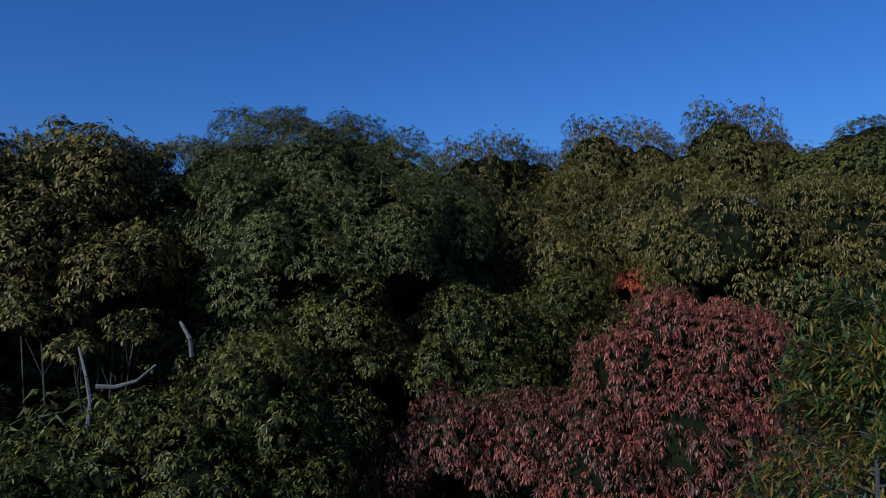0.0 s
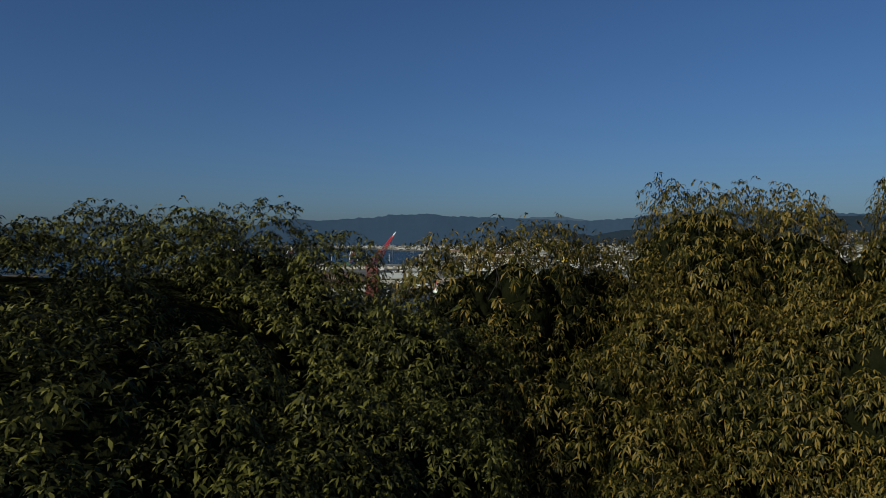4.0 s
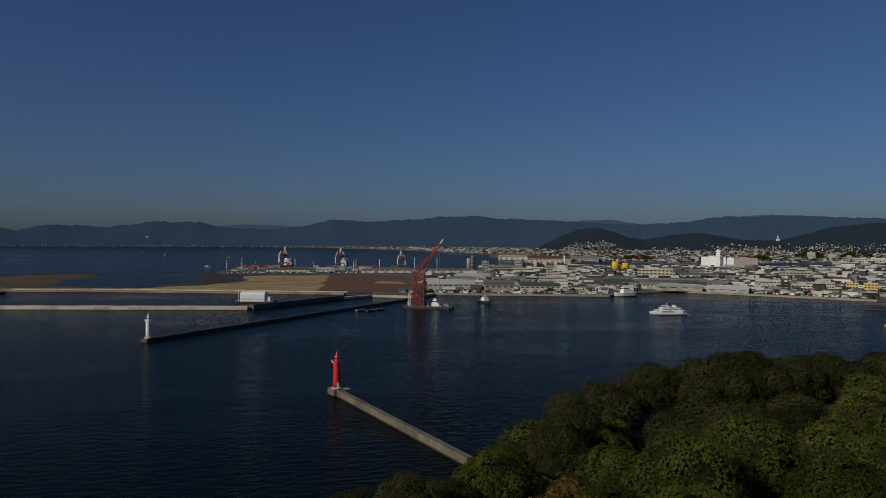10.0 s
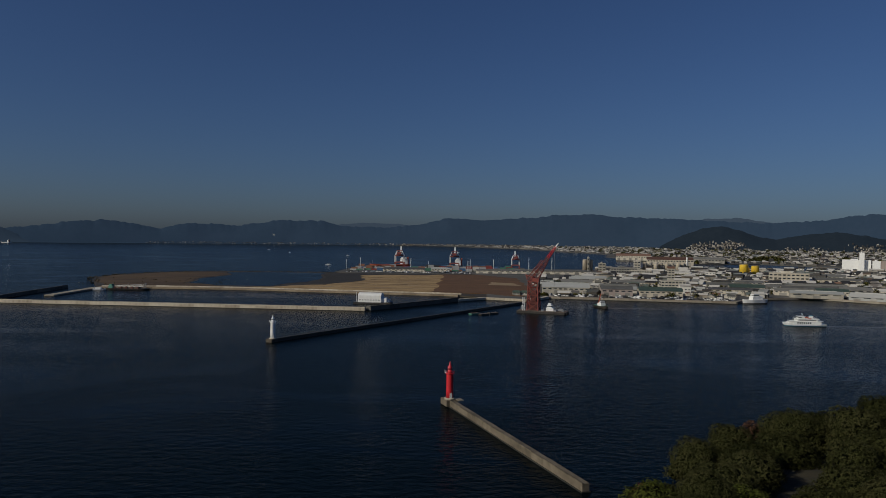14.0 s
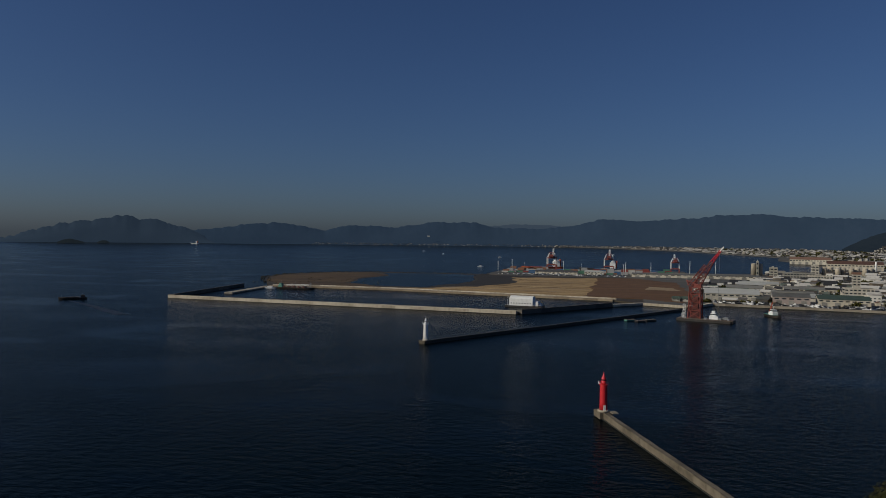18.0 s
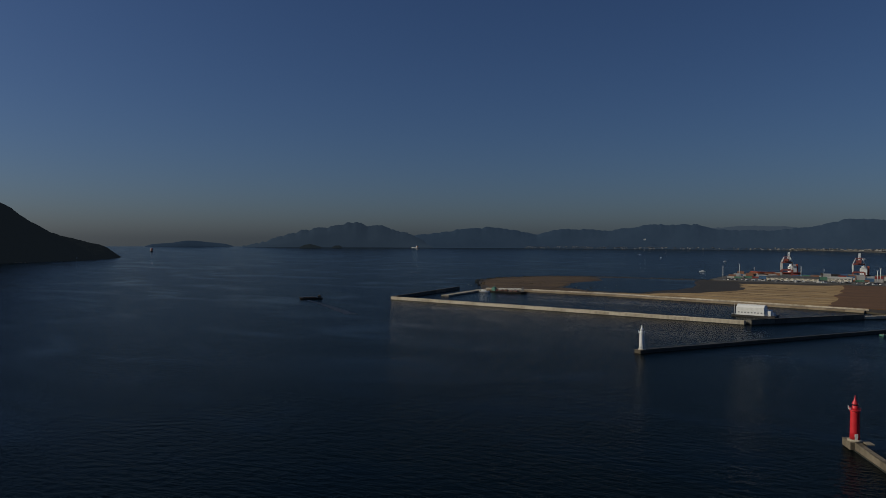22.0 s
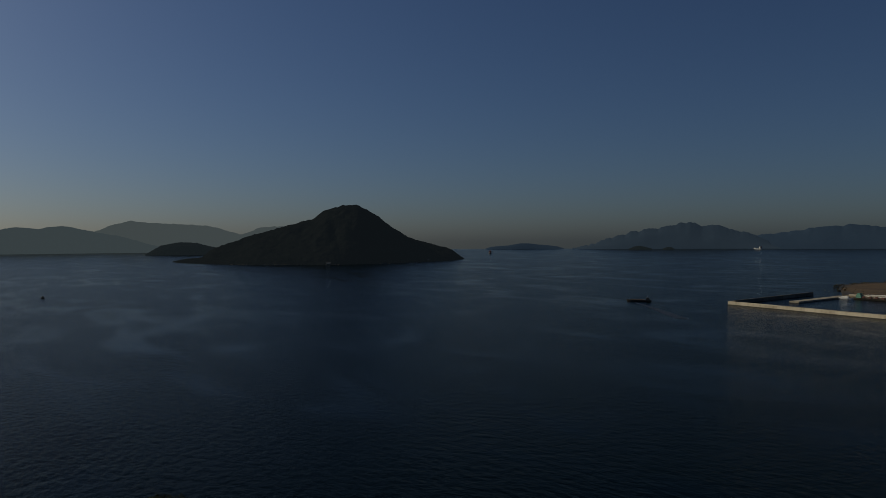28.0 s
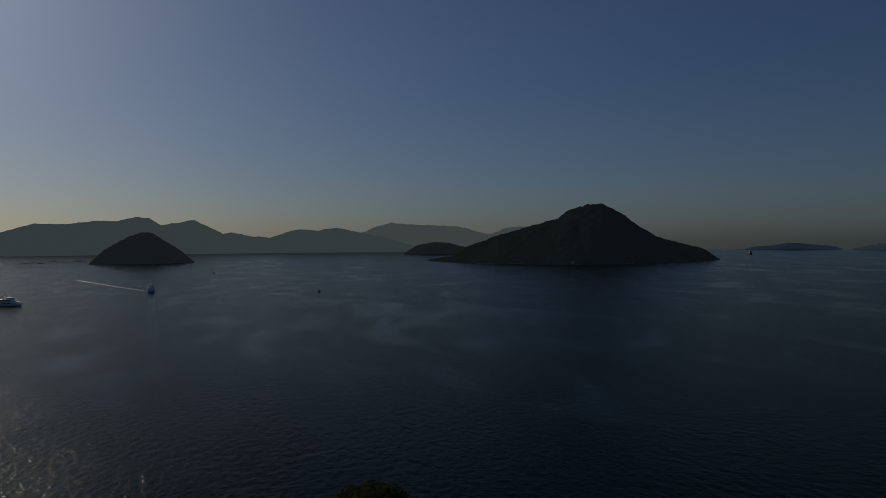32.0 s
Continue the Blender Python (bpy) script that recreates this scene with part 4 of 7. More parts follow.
# ---------------------------------------------------------------- land
def land(label, outline, z, material, name="ground", low=-3.0):
    """Low flat land with a quay wall round it."""
    bm = prism(outline, low, z)
    for k in range(0, 12):
        bmesh.ops.bisect_plane(bm, geom=bm.verts[:] + bm.edges[:] + bm.faces[:], plane_co=(0, k * 400.0, 0), plane_no=(0, 1, 0))
        bmesh.ops.bisect_plane(bm, geom=bm.verts[:] + bm.edges[:] + bm.faces[:], plane_co=(k * 400.0 - 1000, 0, 0), plane_no=(1, 0, 0))
    for v in bm.verts:
        v.co.z += swell(math.hypot(v.co.x, v.co.y))
    return tagged(link(name, bm, material), label, "land", kind="structure")


def rugged(outline, amp, step=14.0, seed=0.0):
    """An outline with its straight sides broken into uneven ones."""
    out = []
    for (ax, ay), (bx, by) in zip(outline, outline[1:] + outline[:1]):
        d = math.hypot(bx - ax, by - ay)
        n = max(int(d / step), 1)
        for k in range(n):
            x, y = ax + (bx - ax) * k / n, ay + (by - ay) * k / n
            out.append((x + amp * fractal(x * 0.03 + seed, y * 0.03, 3), y + 1.6 * amp * fractal(x * 0.03 + 9 + seed, y * 0.03, 3)))
    return out


M_field = mat("bare reclaimed earth", [(0.0595, 0.0375, 0.0143), (0.2023, 0.1267, 0.0517), (0.3809, 0.2590, 0.1162), (0.5713, 0.4299, 0.2188)], 0.95, 0.035, coords="World", stretch=(0.3, 1.6, 1), fine=0.5, bump=0.4, bump_scale=0.15)
M_brownfield = mat("rusty brown scrub", [(0.0558, 0.0258, 0.0089), (0.1004, 0.0462, 0.0157), (0.1561, 0.0785, 0.0279)], 0.95, 0.03, coords="World", stretch=(0.35, 1.5, 1), fine=0.5, bump=0.4, bump_scale=0.2)
M_sand = mat("pale graded sand", [(0.1620, 0.1081, 0.0584), (0.2700, 0.1956, 0.1121), (0.3888, 0.2986, 0.1852)], 0.95, 0.03, coords="World", stretch=(0.2, 2.0, 1))
M_rough = mat("rough grey-brown ground", [(0.0124, 0.0079, 0.0034), (0.0427, 0.0232, 0.0084), (0.0775, 0.0458, 0.0169), (0.1395, 0.0823, 0.0330)], 0.95, 0.03, coords="World", stretch=(0.3, 1.8, 1), bump=0.3, bump_scale=0.2)
M_mud = mat("dark wet mud", [(0.0173, 0.0147, 0.0095), (0.0370, 0.0284, 0.0158), (0.0679, 0.0473, 0.0236)], 0.75, 0.02, coords="World")
M_peat = mat("dark wet peat and weed", [(0.010, 0.009, 0.007), (0.024, 0.02, 0.014), (0.05, 0.04, 0.026)], 0.8, 0.04, coords="World", stretch=(0.4, 1.4, 1), fine=0.5)
M_yard = mat("grey yard and asphalt", [(0.0338, 0.0333, 0.0317), (0.0750, 0.0725, 0.0648), (0.1500, 0.1406, 0.1224)], 0.9, 0.02, coords="World")
land("industrial waterfront with quays and yards", [(16, 733), (57, 717), (74, 738), (82, 757), (276, 728), (300, 760), (318, 777), (380, 800), (542, 655), (520, 560), (640, 420), (1500, 300), (3200, 600), (3200, 1500), (1400, 1640), (860, 1560), (622, 1523), (489, 1557), (251, 1460), (-2, 1401), (16, 900)], 2.0, M_yard)
land("bare brown reclaimed land inside the dike", [(16, 733), (16, 1401), (110, 1400), (110, 1500), (-248, 1500), (-250, 1242), (-236, 1209), (-340, 1206), (-455, 1194), (-520, 1152), (-562, 1060), (-552, 983), (-500, 888), (-447, 800), (-384, 812), (-283, 811), (-15, 763)], 1.6, M_mud)
land("far city plain beyond the river", [(560, 1850), (800, 1950), (930, 1760), (1300, 1900), (3400, 1900), (3500, 3000), (1800, 4500), (-300, 4760), (-900, 4760), (-200, 4500), (250, 3900), (560, 2900), (480, 2500)], 2.0, M_yard)
land("tan graded earth on the reclaimed land", rugged([(-300, 830), (-45, 790), (-46, 1176), (-186, 1132), (-162, 1000), (-196, 905), (-250, 862)], 8), 1.7, M_field, low=1.3)
land("rust-brown scrub on the reclaimed land", rugged([(-48, 795), (14, 782), (58, 752), (74, 850), (72, 1000), (70, 1096), (12, 1184), (-48, 1176)], 7, 18), 2.1, M_brownfield, low=1.3)
land("pale sand patch in the brown scrub", rugged([(22, 932), (62, 930), (58, 974), (26, 986)], 6), 2.16, M_sand, low=1.5)
land("brown rough ground at the west end of the reclaimed land", rugged([(-545, 985), (-500, 898), (-446, 818), (-384, 828), (-302, 832), (-332, 862), (-378, 898), (-402, 1000), (-392, 1092), (-430, 1160), (-455, 1180), (-515, 1140), (-552, 1060)], 8), 1.78, M_rough, low=1.3)
land("dark wet mud between the pond and the graded earth", rugged([(-262, 850), (-246, 858), (-192, 904), (-158, 1000), (-182, 1130), (-186, 1186), (-252, 1182), (-240, 1100), (-218, 1000), (-240, 917)], 8), 1.74, M_peat, low=1.3)
land("grey apron of the container terminal", [(-248, 1242), (-236, 1211), (-176, 1193), (8, 1212), (15, 1399), (109, 1401), (109, 1499), (-247, 1499)], 1.9, M_yard, low=1.3)
for k, (x0, x1, y0) in enumerate(((-232, -60, 862), (-178, -52, 912), (-160, -80, 948), (-150, -50, 990), (-170, -64, 1046), (-158, -58, 1098))):
    land("pale wheel track across the graded earth", rugged([(x0, y0), (x1, y0 - 12), (x1, y0 - 5), (x0, y0 + 6)], 5, 12, k * 3.0), 1.76, M_sand, low=1.5)
for k, (x0, x1, y0) in enumerate(((-176, -90, 930), (-150, -60, 1016), (-166, -110, 1072))):
    land("strip of dark weeds across the graded earth", rugged([(x0, y0), (x1, y0 - 10), (x1, y0 - 5), (x0, y0 + 5)], 5, 12, 40 + k * 3.0), 1.78, M_rough, low=1.5)
tagged(link("water", prism(rugged([(-384, 1090), (-398, 1000), (-374, 902), (-326, 862), (-262, 856), (-242, 917), (-222, 1000), (-244, 1100), (-256, 1180), (-330, 1188), (-420, 1162)], 6), 1.5, 1.7), M_water), "shallow pond on the reclaimed land", "water", kind="structure")

# ---------------------------------------------------------------- breakwaters
rb = random.Random(3)
M_dike = mat("tan stone dike face", [(0.12, 0.09, 0.06), (0.22, 0.17, 0.115), (0.32, 0.26, 0.18)], 0.95, 0.2, bump=0.05, bump_scale=1.5, rand=0.3)


def breakwater(label, points, width, height, material, piece, cap=None, foot=True):
    """A sea wall of caissons laid end to end on a dark footing, each a piece of its own."""
    w = thing("breakwater", (0, 0, 0), 0, label, "breakwater", kind="structure")
    made = {}
    for (ax, ay), (bx, by) in zip(points, points[1:]):
        ln_, turn = math.hypot(bx - ax, by - ay), math.degrees(math.atan2(by - ay, bx - ax))
        n = max(1, round(ln_ / piece))
        step = ln_ / n
        if foot:
            fb = boxes((0, ln_, -width / 2 - 0.5, width / 2 + 0.5, -3.0, 0.35))
            part("footing", fb, M_tide_shade, w, "dark weedy footing").matrix_basis = pose(ax, ay, 0, 0, 0, turn)
        key = round(step, 2)
        if key not in made:
            bm = boxes((0.04, step - 0.04, -width / 2, width / 2, 0.2, height))
            bmesh.ops.bevel(bm, geom=bm.edges[:], offset=0.08, segments=1, affect="EDGES")
            made[key] = bpy.data.meshes.new("caisson")
            bm.to_mesh(made[key])
            made[key].materials.append(material)
            if cap:
                bm2 = boxes((0.0, step, -width / 2, -width / 2 + 0.9, height, height + cap))
                made[key, 1] = bpy.data.meshes.new("parapet")
                bm2.to_mesh(made[key, 1])
                made[key, 1].materials.append(material)
        for k in range(n):
            o = new("caisson", made[key])
            o.parent = w
            m = pose(ax, ay, 0, 0, 0, turn) @ pose(k * step, rb.uniform(-0.06, 0.06), rb.uniform(-0.07, 0.05), 0, 0, rb.uniform(-0.1, 0.1))
            o.matrix_basis = m
            if cap:
                o2 = new("parapet", made[key, 1])
                o2.parent = w
                o2.matrix_basis = m
    return w


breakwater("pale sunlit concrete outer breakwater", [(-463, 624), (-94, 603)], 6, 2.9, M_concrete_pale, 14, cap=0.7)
# Both arms get darker concrete than the sunlit wall: shade put into the colour.
breakwater("inner arm of the outer breakwater, shade in its dark concrete", [(-92, 606), (-17, 704)], 6, 3.6, M_concrete_shaded, 12, cap=0.6)
breakwater("west arm of the outer breakwater", [(-464, 628), (-486, 800)], 7, 3.0, M_concrete_shaded, 14, cap=0.9)
breakwater("low inner quay beside the west arm", [(-436, 690), (-446, 798)], 10, 1.8, M_concrete, 18)
# Caissons take the dark footing colour, which holds this wall's shade.
breakwater("dark low breakwater behind the white lighthouse, shade in its colour", [(-122.5, 419), (49, 690)], 4.4, 1.7, M_tide_shade, 10, cap=0.35)
breakwater("pale quay wall at the crane basin", [(-15, 703), (14, 731), (56, 715), (73, 737), (82, 755)], 4, 2.7, M_concrete_pale, 10)
breakwater("long pale dike of the reclaimed land", [(-446, 802), (-384, 812), (-283, 811), (-15, 765)], 9, 2.2, M_dike, 16)
breakwater("pale kerb along the crest of the dike", [(-446, 809), (-384, 819), (-283, 818), (-12, 772)], 1.2, 3.3, M_concrete_pale, 18, foot=False)
breakwater("back bank of the shallow pond", [(-500, 886), (-552, 982), (-562, 1060), (-520, 1152), (-455, 1194), (-340, 1206), (-238, 1209)], 4, 1.75, M_tide_shade, 30)
breakwater("quay edge of the industrial waterfront", [(84, 757), (274, 728), (298, 759), (318, 776), (380, 799), (540, 656)], 3, 2.5, M_concrete, 12)

# the detached pier of the red lighthouse
M_pier = mat("stained tan pier concrete", [(0.05, 0.04, 0.027), (0.115, 0.094, 0.066), (0.185, 0.155, 0.112)], 0.9, 0.5, bump=0.03, bump_scale=3.0, rand=0.35)
pier = thing("pier", (0, 0, 0), 0, "detached weathered concrete pier under the red lighthouse", "pier", kind="structure")
pa, pb = Vector((-8.4, 268.5, 0)), Vector((30.0, 178.6, 0))
p_turn = math.degrees(math.atan2(pb.y - pa.y, pb.x - pa.x))
p_len = (pb - pa).length
part("footing", boxes((-3.4, p_len + 0.2, -1.4, 1.4, -3, 0.3)), M_tide_shade, pier, "dark weedy footing").matrix_basis = pose(pa.x, pa.y, 0, 0, 0, p_turn)
for k in range(14):
    s0, s1 = k * p_len / 14, (k + 1) * p_len / 14
    bm = boxes((s0 + 0.03, s1 - 0.03, -1.08, 1.08, 0.2, 2.4))
    bmesh.ops.bevel(bm, geom=bm.edges[:], offset=0.07, segments=1, affect="EDGES")
    part("caisson", bm, M_pier, pier).matrix_basis = pose(pa.x, pa.y, rb.uniform(-0.05, 0.05), 0, 0, p_turn) @ pose(0, rb.uniform(-0.04, 0.04), 0)
    bm = boxes((s0, s1, -1.1, -0.82, 2.35, 2.6))
    part("kerb", bm, M_pier, pier).matrix_basis = pose(pa.x, pa.y, 0, 0, 0, p_turn)
bm = boxes((-3.0, 3.4, -2.5, 2.5, 0.1, 2.6))
bmesh.ops.bevel(bm, geom=bm.edges[:], offset=0.12, segments=1, affect="EDGES")
part("pier_head", bm, M_pier, pier).matrix_basis = pose(pa.x, pa.y, 0, 0, 0, p_turn)
bm = boxes((1.2, 5.6, 1.6, 3.9, 2.55, 2.85))
part("landing_slab", bm, M_concrete, pier).matrix_basis = pose(pa.x, pa.y, 0, 0, 0, p_turn)


def lighthouse(at, label, body, scale=1.0):
    """A round harbour light: drum, gallery with rail, lantern and pointed spire."""
    t = thing("lighthouse", at, 0, label, "lighthouse")
    part("base", lathe([(2.2, 0), (2.2, 0.5), (2.0, 0.62), (1.75, 0.7)]), M_concrete_pale, t, "round concrete base")
    tower = part("tower", lathe([(1.5, 0.68), (1.42, 3), (1.36, 9.6), (1.36, 9.75)], 28), body, t)
    gallery = part("gallery", lathe([(1.3, 9.7), (1.75, 9.95), (1.75, 10.12), (1.2, 10.14)], 28), body, t)
    g = bmesh.new()
    for k in range(16):
        a, b = 2 * math.pi * k / 16, 2 * math.pi * (k + 1) / 16
        bar(g, (1.68 * math.cos(a), 1.68 * math.sin(a), 10.1), (1.68 * math.cos(a), 1.68 * math.sin(a), 11.0), 0.03, n=4)
        for z in (10.55, 11.0):
            bar(g, (1.68 * math.cos(a), 1.68 * math.sin(a), z), (1.68 * math.cos(b), 1.68 * math.sin(b), z), 0.025, n=4)
    part("railing", g, body, gallery)
    lantern = part("lantern", lathe([(0.92, 10.1), (0.92, 10.6), (0.86, 11.6)], 16), body, t)
    part("lantern_glass", lathe([(0.84, 11.55), (0.84, 12.1)], 16), M_glass, lantern, "dark lantern glass")
    part("spire", lathe([(1.0, 12.05), (0.95, 12.2), (0.5, 13.2), (0.16, 14.3), (0.05, 14.9)], 16), body, t)
    bm = boxes((-0.45, 0.45, -1.58, -1.38, 0.7, 2.6))
    part("door", bm, M_white, tower, "pale steel door").matrix_basis = pose(0, 0, 0, 0, 0, 20)
    bm = boxes((-1.95, -1.2, -0.5, -0.2, 10.2, 10.7))
    bar(bm, (-1.9, -0.35, 10.5), (-1.9, -0.35, 11.4), 0.12, n=8)
    part("signal_lamp", bm, M_white, t, "small white signal box")
    return t


lighthouse((-8.2, 267.2, 2.6), "tall red harbour lighthouse at the end of a concrete pier", M_red)
lighthouse((-122.2, 417.6, 2.0), "tall white harbour lighthouse at the end of a dark breakwater", M_white)
bm = boxes((-2.7, 2.7, -2.7, 2.7, -2, 2.0))
bmesh.ops.bevel(bm, geom=bm.edges[:], offset=0.15, segments=1, affect="EDGES")
wl = thing("lighthouse_footing", (-122.6, 417.4, 0), 57, "square weathered concrete head of the dark breakwater", "breakwater", kind="structure")
part("caisson", bm, M_pier, wl)
# ---------------------------------------------------------------- floating crane
M_rust = mat("faded red crane paint", [(0.09, 0.018, 0.014), (0.20, 0.042, 0.03), (0.30, 0.085, 0.06)], 0.6, 0.25)
M_rust_dark = mat("dark red crane paint", [(0.04, 0.012, 0.01), (0.08, 0.02, 0.016), (0.13, 0.035, 0.026)], 0.6, 0.25)
M_hull = mat("black-brown barge hull", [(0.010, 0.010, 0.010), (0.03, 0.026, 0.022), (0.06, 0.045, 0.035)], 0.6, 0.2)
M_deck = mat("worn brown deck", [(0.06, 0.045, 0.035), (0.12, 0.09, 0.07), (0.18, 0.15, 0.12)], 0.85, 0.2)


def lattice(a, b, w0, w1, n, r, bm=None, side=None):
    """A square lattice boom from a to b: four chords, rungs and diagonals."""
    bm = bm or bmesh.new()
    a, b = Vector(a), Vector(b)
    d = (b - a).normalized()
    s = (side or Vector((0, 1, 0)))
    u = d.cross(s).normalized()
    s = u.cross(d).normalized()
    prev = None
    for k in range(n + 1):
        c, w = a.lerp(b, k / n), w0 + (w1 - w0) * k / n
        q = [c + s * w * i + u * w * j for i, j in ((-0.5, -0.5), (0.5, -0.5), (0.5, 0.5), (-0.5, 0.5))]
        for i in range(4):
            bar(bm, q[i], q[(i + 1) % 4], r * 0.7, n=4)
            if prev:
                bar(bm, prev[i], q[i], r, n=4)
                bar(bm, prev[i], q[(i + 1) % 4] if k % 2 else q[(i - 1) % 4], r * 0.6, n=4)
        prev = q
    return bm


crane = thing("floating_crane", (56, 611.5, 0), -17, "tall rust-red floating crane on a dark flat barge", "crane ship")
crane.scale = (0.82, 0.82, 0.98)
bm = boxes((-19, 35, -10, 10, -2, 1.9))
bmesh.ops.bevel(bm, geom=[e for e in bm.edges if abs(e.verts[0].co.z - e.verts[1].co.z) > 1], offset=2.0, segments=2, affect="EDGES")
part("hull", bm, M_hull, crane, "black flat barge hull")
part("deck", boxes((-18, 34, -9, 9, 1.9, 2.15)), M_deck, crane, "worn brown deck")
for k, (x, y) in enumerate(((-8, -6), (4, -6), (4, 6), (-8, 6))):
    bm = bmesh.new()
    bar(bm, (x, y, 2.1), (x * 0.86 - 0.3, y * 0.86, 28.5), 0.6, 0.5, 8)
    part("leg", bm, M_rust, crane)
for z0, z1 in ((2.5, 9), (9, 16), (16, 22.5), (22.5, 28.5)):
    for (ax, ay), (bx, by) in zip(((-8, -6), (4, -6), (4, 6), (-8, 6)), ((4, -6), (4, 6), (-8, 6), (-8, -6))):
        f0, f1 = 1 - 0.14 * z0 / 30, 1 - 0.14 * z1 / 30
        bm = bmesh.new()
        bar(bm, (ax * f0, ay * f0, z0), (bx * f1, by * f1, z1), 0.32, n=5)
        bar(bm, (bx * f0, by * f0, z0), (ax * f1, ay * f1, z1), 0.32, n=5)
        bar(bm, (ax * f1, ay * f1, z1), (bx * f1, by * f1, z1), 0.36, n=5)
        part("brace", bm, M_rust, crane)
bm = boxes((-5.5, 2.2, -3.4, 3.4, 2.1, 10), (-4.5, 1.2, -2.6, 2.6, 10, 20))
bmesh.ops.bevel(bm, geom=bm.edges[:], offset=0.2, segments=1, affect="EDGES")
part("machinery_house", bm, M_rust_dark, crane, "dark red winch house inside the tower")
part("platform", boxes((-8.2, 4.6, -6, 6, 28.2, 28.7), (-3, 3.8, -3.5, 3.5, 28.7, 31)), M_rust, crane)
part("jib", lattice((-2.0, 0, 28), (13.0, 0, 50), 6.4, 3.2, 9, 0.3), M_rust, crane, "red lattice jib")
bm = lattice((13.0, 0, 50), (21.0, 0, 59.6), 2.8, 1.4, 5, 0.26)
part("jib_head", bm, M_red, crane, "bright red jib head")
bm = bmesh.new()
bar(bm, (20.2, 0, 58.8), (24.0, 0, 63.0), 0.8, 0.5, 6)
part("jib_tip", bm, M_white, crane, "white jib tip")
part("luffing_frame", lattice((-8.5, 0, 29), (6.5, 0, 47), 3.6, 2.2, 8, 0.24), M_rust, crane, "second lattice frame behind the jib")
part("back_stay", bars([((-9, -3, 30), (13, -1.4, 50)), ((-9, 3, 30), (13, 1.4, 50)), ((-12, 0, 34), (13, 0, 50))], 0.12), M_steel, crane)
part("gantry_frame", bars([((-8, -4, 30), (-11.5, 0, 34)), ((-8, 4, 30), (-11.5, 0, 34)), ((2, -4, 30), (-11.5, 0, 34)), ((2, 4, 30), (-11.5, 0, 34))], 0.4), M_rust, crane)
part("hoist_rope", bars([((20, -0.4, 57), (20, -0.4, 12)), ((20, 0.4, 57), (20, 0.4, 12))], 0.08, 4), M_steel, crane)
part("hook_block", boxes((19.2, 20.8, -0.7, 0.7, 9.5, 12.2)), M_hull, crane)
bm = boxes((12, 20, -3, 4, 2.1, 5.0), (13, 18, -2.4, 3.4, 5.0, 7.4), (14, 17, -1.8, 2.8, 7.4, 9.0))
part("deckhouse", bm, M_white, crane, "white deckhouse with wheelhouse")
part("window_band", boxes((12.9, 18.1, -2.45, 3.45, 6.0, 6.8)), M_glass, crane)
for x, y, w, d, h in ((22, -4, 3, 3, 1.6), (27, 3, 4, 3, 2.0), (30, -3, 2, 2, 1.3), (9, -7, 2.5, 2, 1.5), (-15, 4, 3, 4, 3.5), (24, 5, 2, 2, 1.2)):
    part("deck_winch", boxes((x - w / 2, x + w / 2, y - d / 2, y + d / 2, 2.1, 2.1 + h)), M_steel, crane)
part("scaffold_stair", lattice((-11.5, -7, 2.1), (-11.5, -7, 14), 2.2, 2.2, 5, 0.12, side=Vector((0, 1, 0))), M_white, crane, "pale outside stair tower")

# ---------------------------------------------------------------- ships and boats
M_blue = mat("blue boot-top paint", [(0.03, 0.12, 0.2), (0.06, 0.2, 0.3)], 0.5, 0.3)
M_green = mat("sea-green paint", [(0.05, 0.16, 0.12), (0.09, 0.25, 0.19)], 0.6, 0.3)
M_orange = mat("orange-red paint", [(0.4, 0.07, 0.03), (0.55, 0.11, 0.05)], 0.55, 0.3)
M_foam_faint = mat("fading foam", [(0.006, 0.011, 0.015), (0.014, 0.02, 0.026), (0.035, 0.044, 0.05)], 0.5, 0.1, coords="World")
M_foam = mat("thin foam", [(0.02, 0.028, 0.036), (0.05, 0.062, 0.07), (0.14, 0.16, 0.17)], 0.6, 0.15, coords="World")


def hull_mesh(length, beam, low, high, bow=0.3, stern=0.12, sheer=0.6, square=0.7):
    """A hull: pointed bow at +x, squarer stern, flaring and sheered."""
    bm = bmesh.new()
    n, rows = 16, []
    for k in range(n + 1):
        s = k / n
        x = (s - 0.5) * length
        w = beam / 2 * min(1, ((1 - s) / bow) ** 0.6 if s > 1 - bow else 1, square + (1 - square) * s / stern if s < stern else 1)
        up = high + sheer * max(0, (s - 0.6) / 0.4) ** 2 + 0.3 * sheer * max(0, (0.2 - s) / 0.2)
        w = max(w, 0.05)
        rows.append([bm.verts.new(p) for p in ((x - 0.03 * length * (s > 0.9), -w * 0.75, low), (x, -w, up), (x, w, up), (x - 0.03 * length * (s > 0.9), w * 0.75, low))])
    for a, b in zip(rows, rows[1:]):
        for i in range(3):
            bm.faces.new((a[i], b[i], b[i + 1], a[i + 1]))
        bm.faces.new((a[3], b[3], b[0], a[0]))
    bm.faces.new(rows[0])
    bm.faces.new(rows[-1][::-1])
    bmesh.ops.recalc_face_normals(bm, faces=bm.faces[:])
    return bm


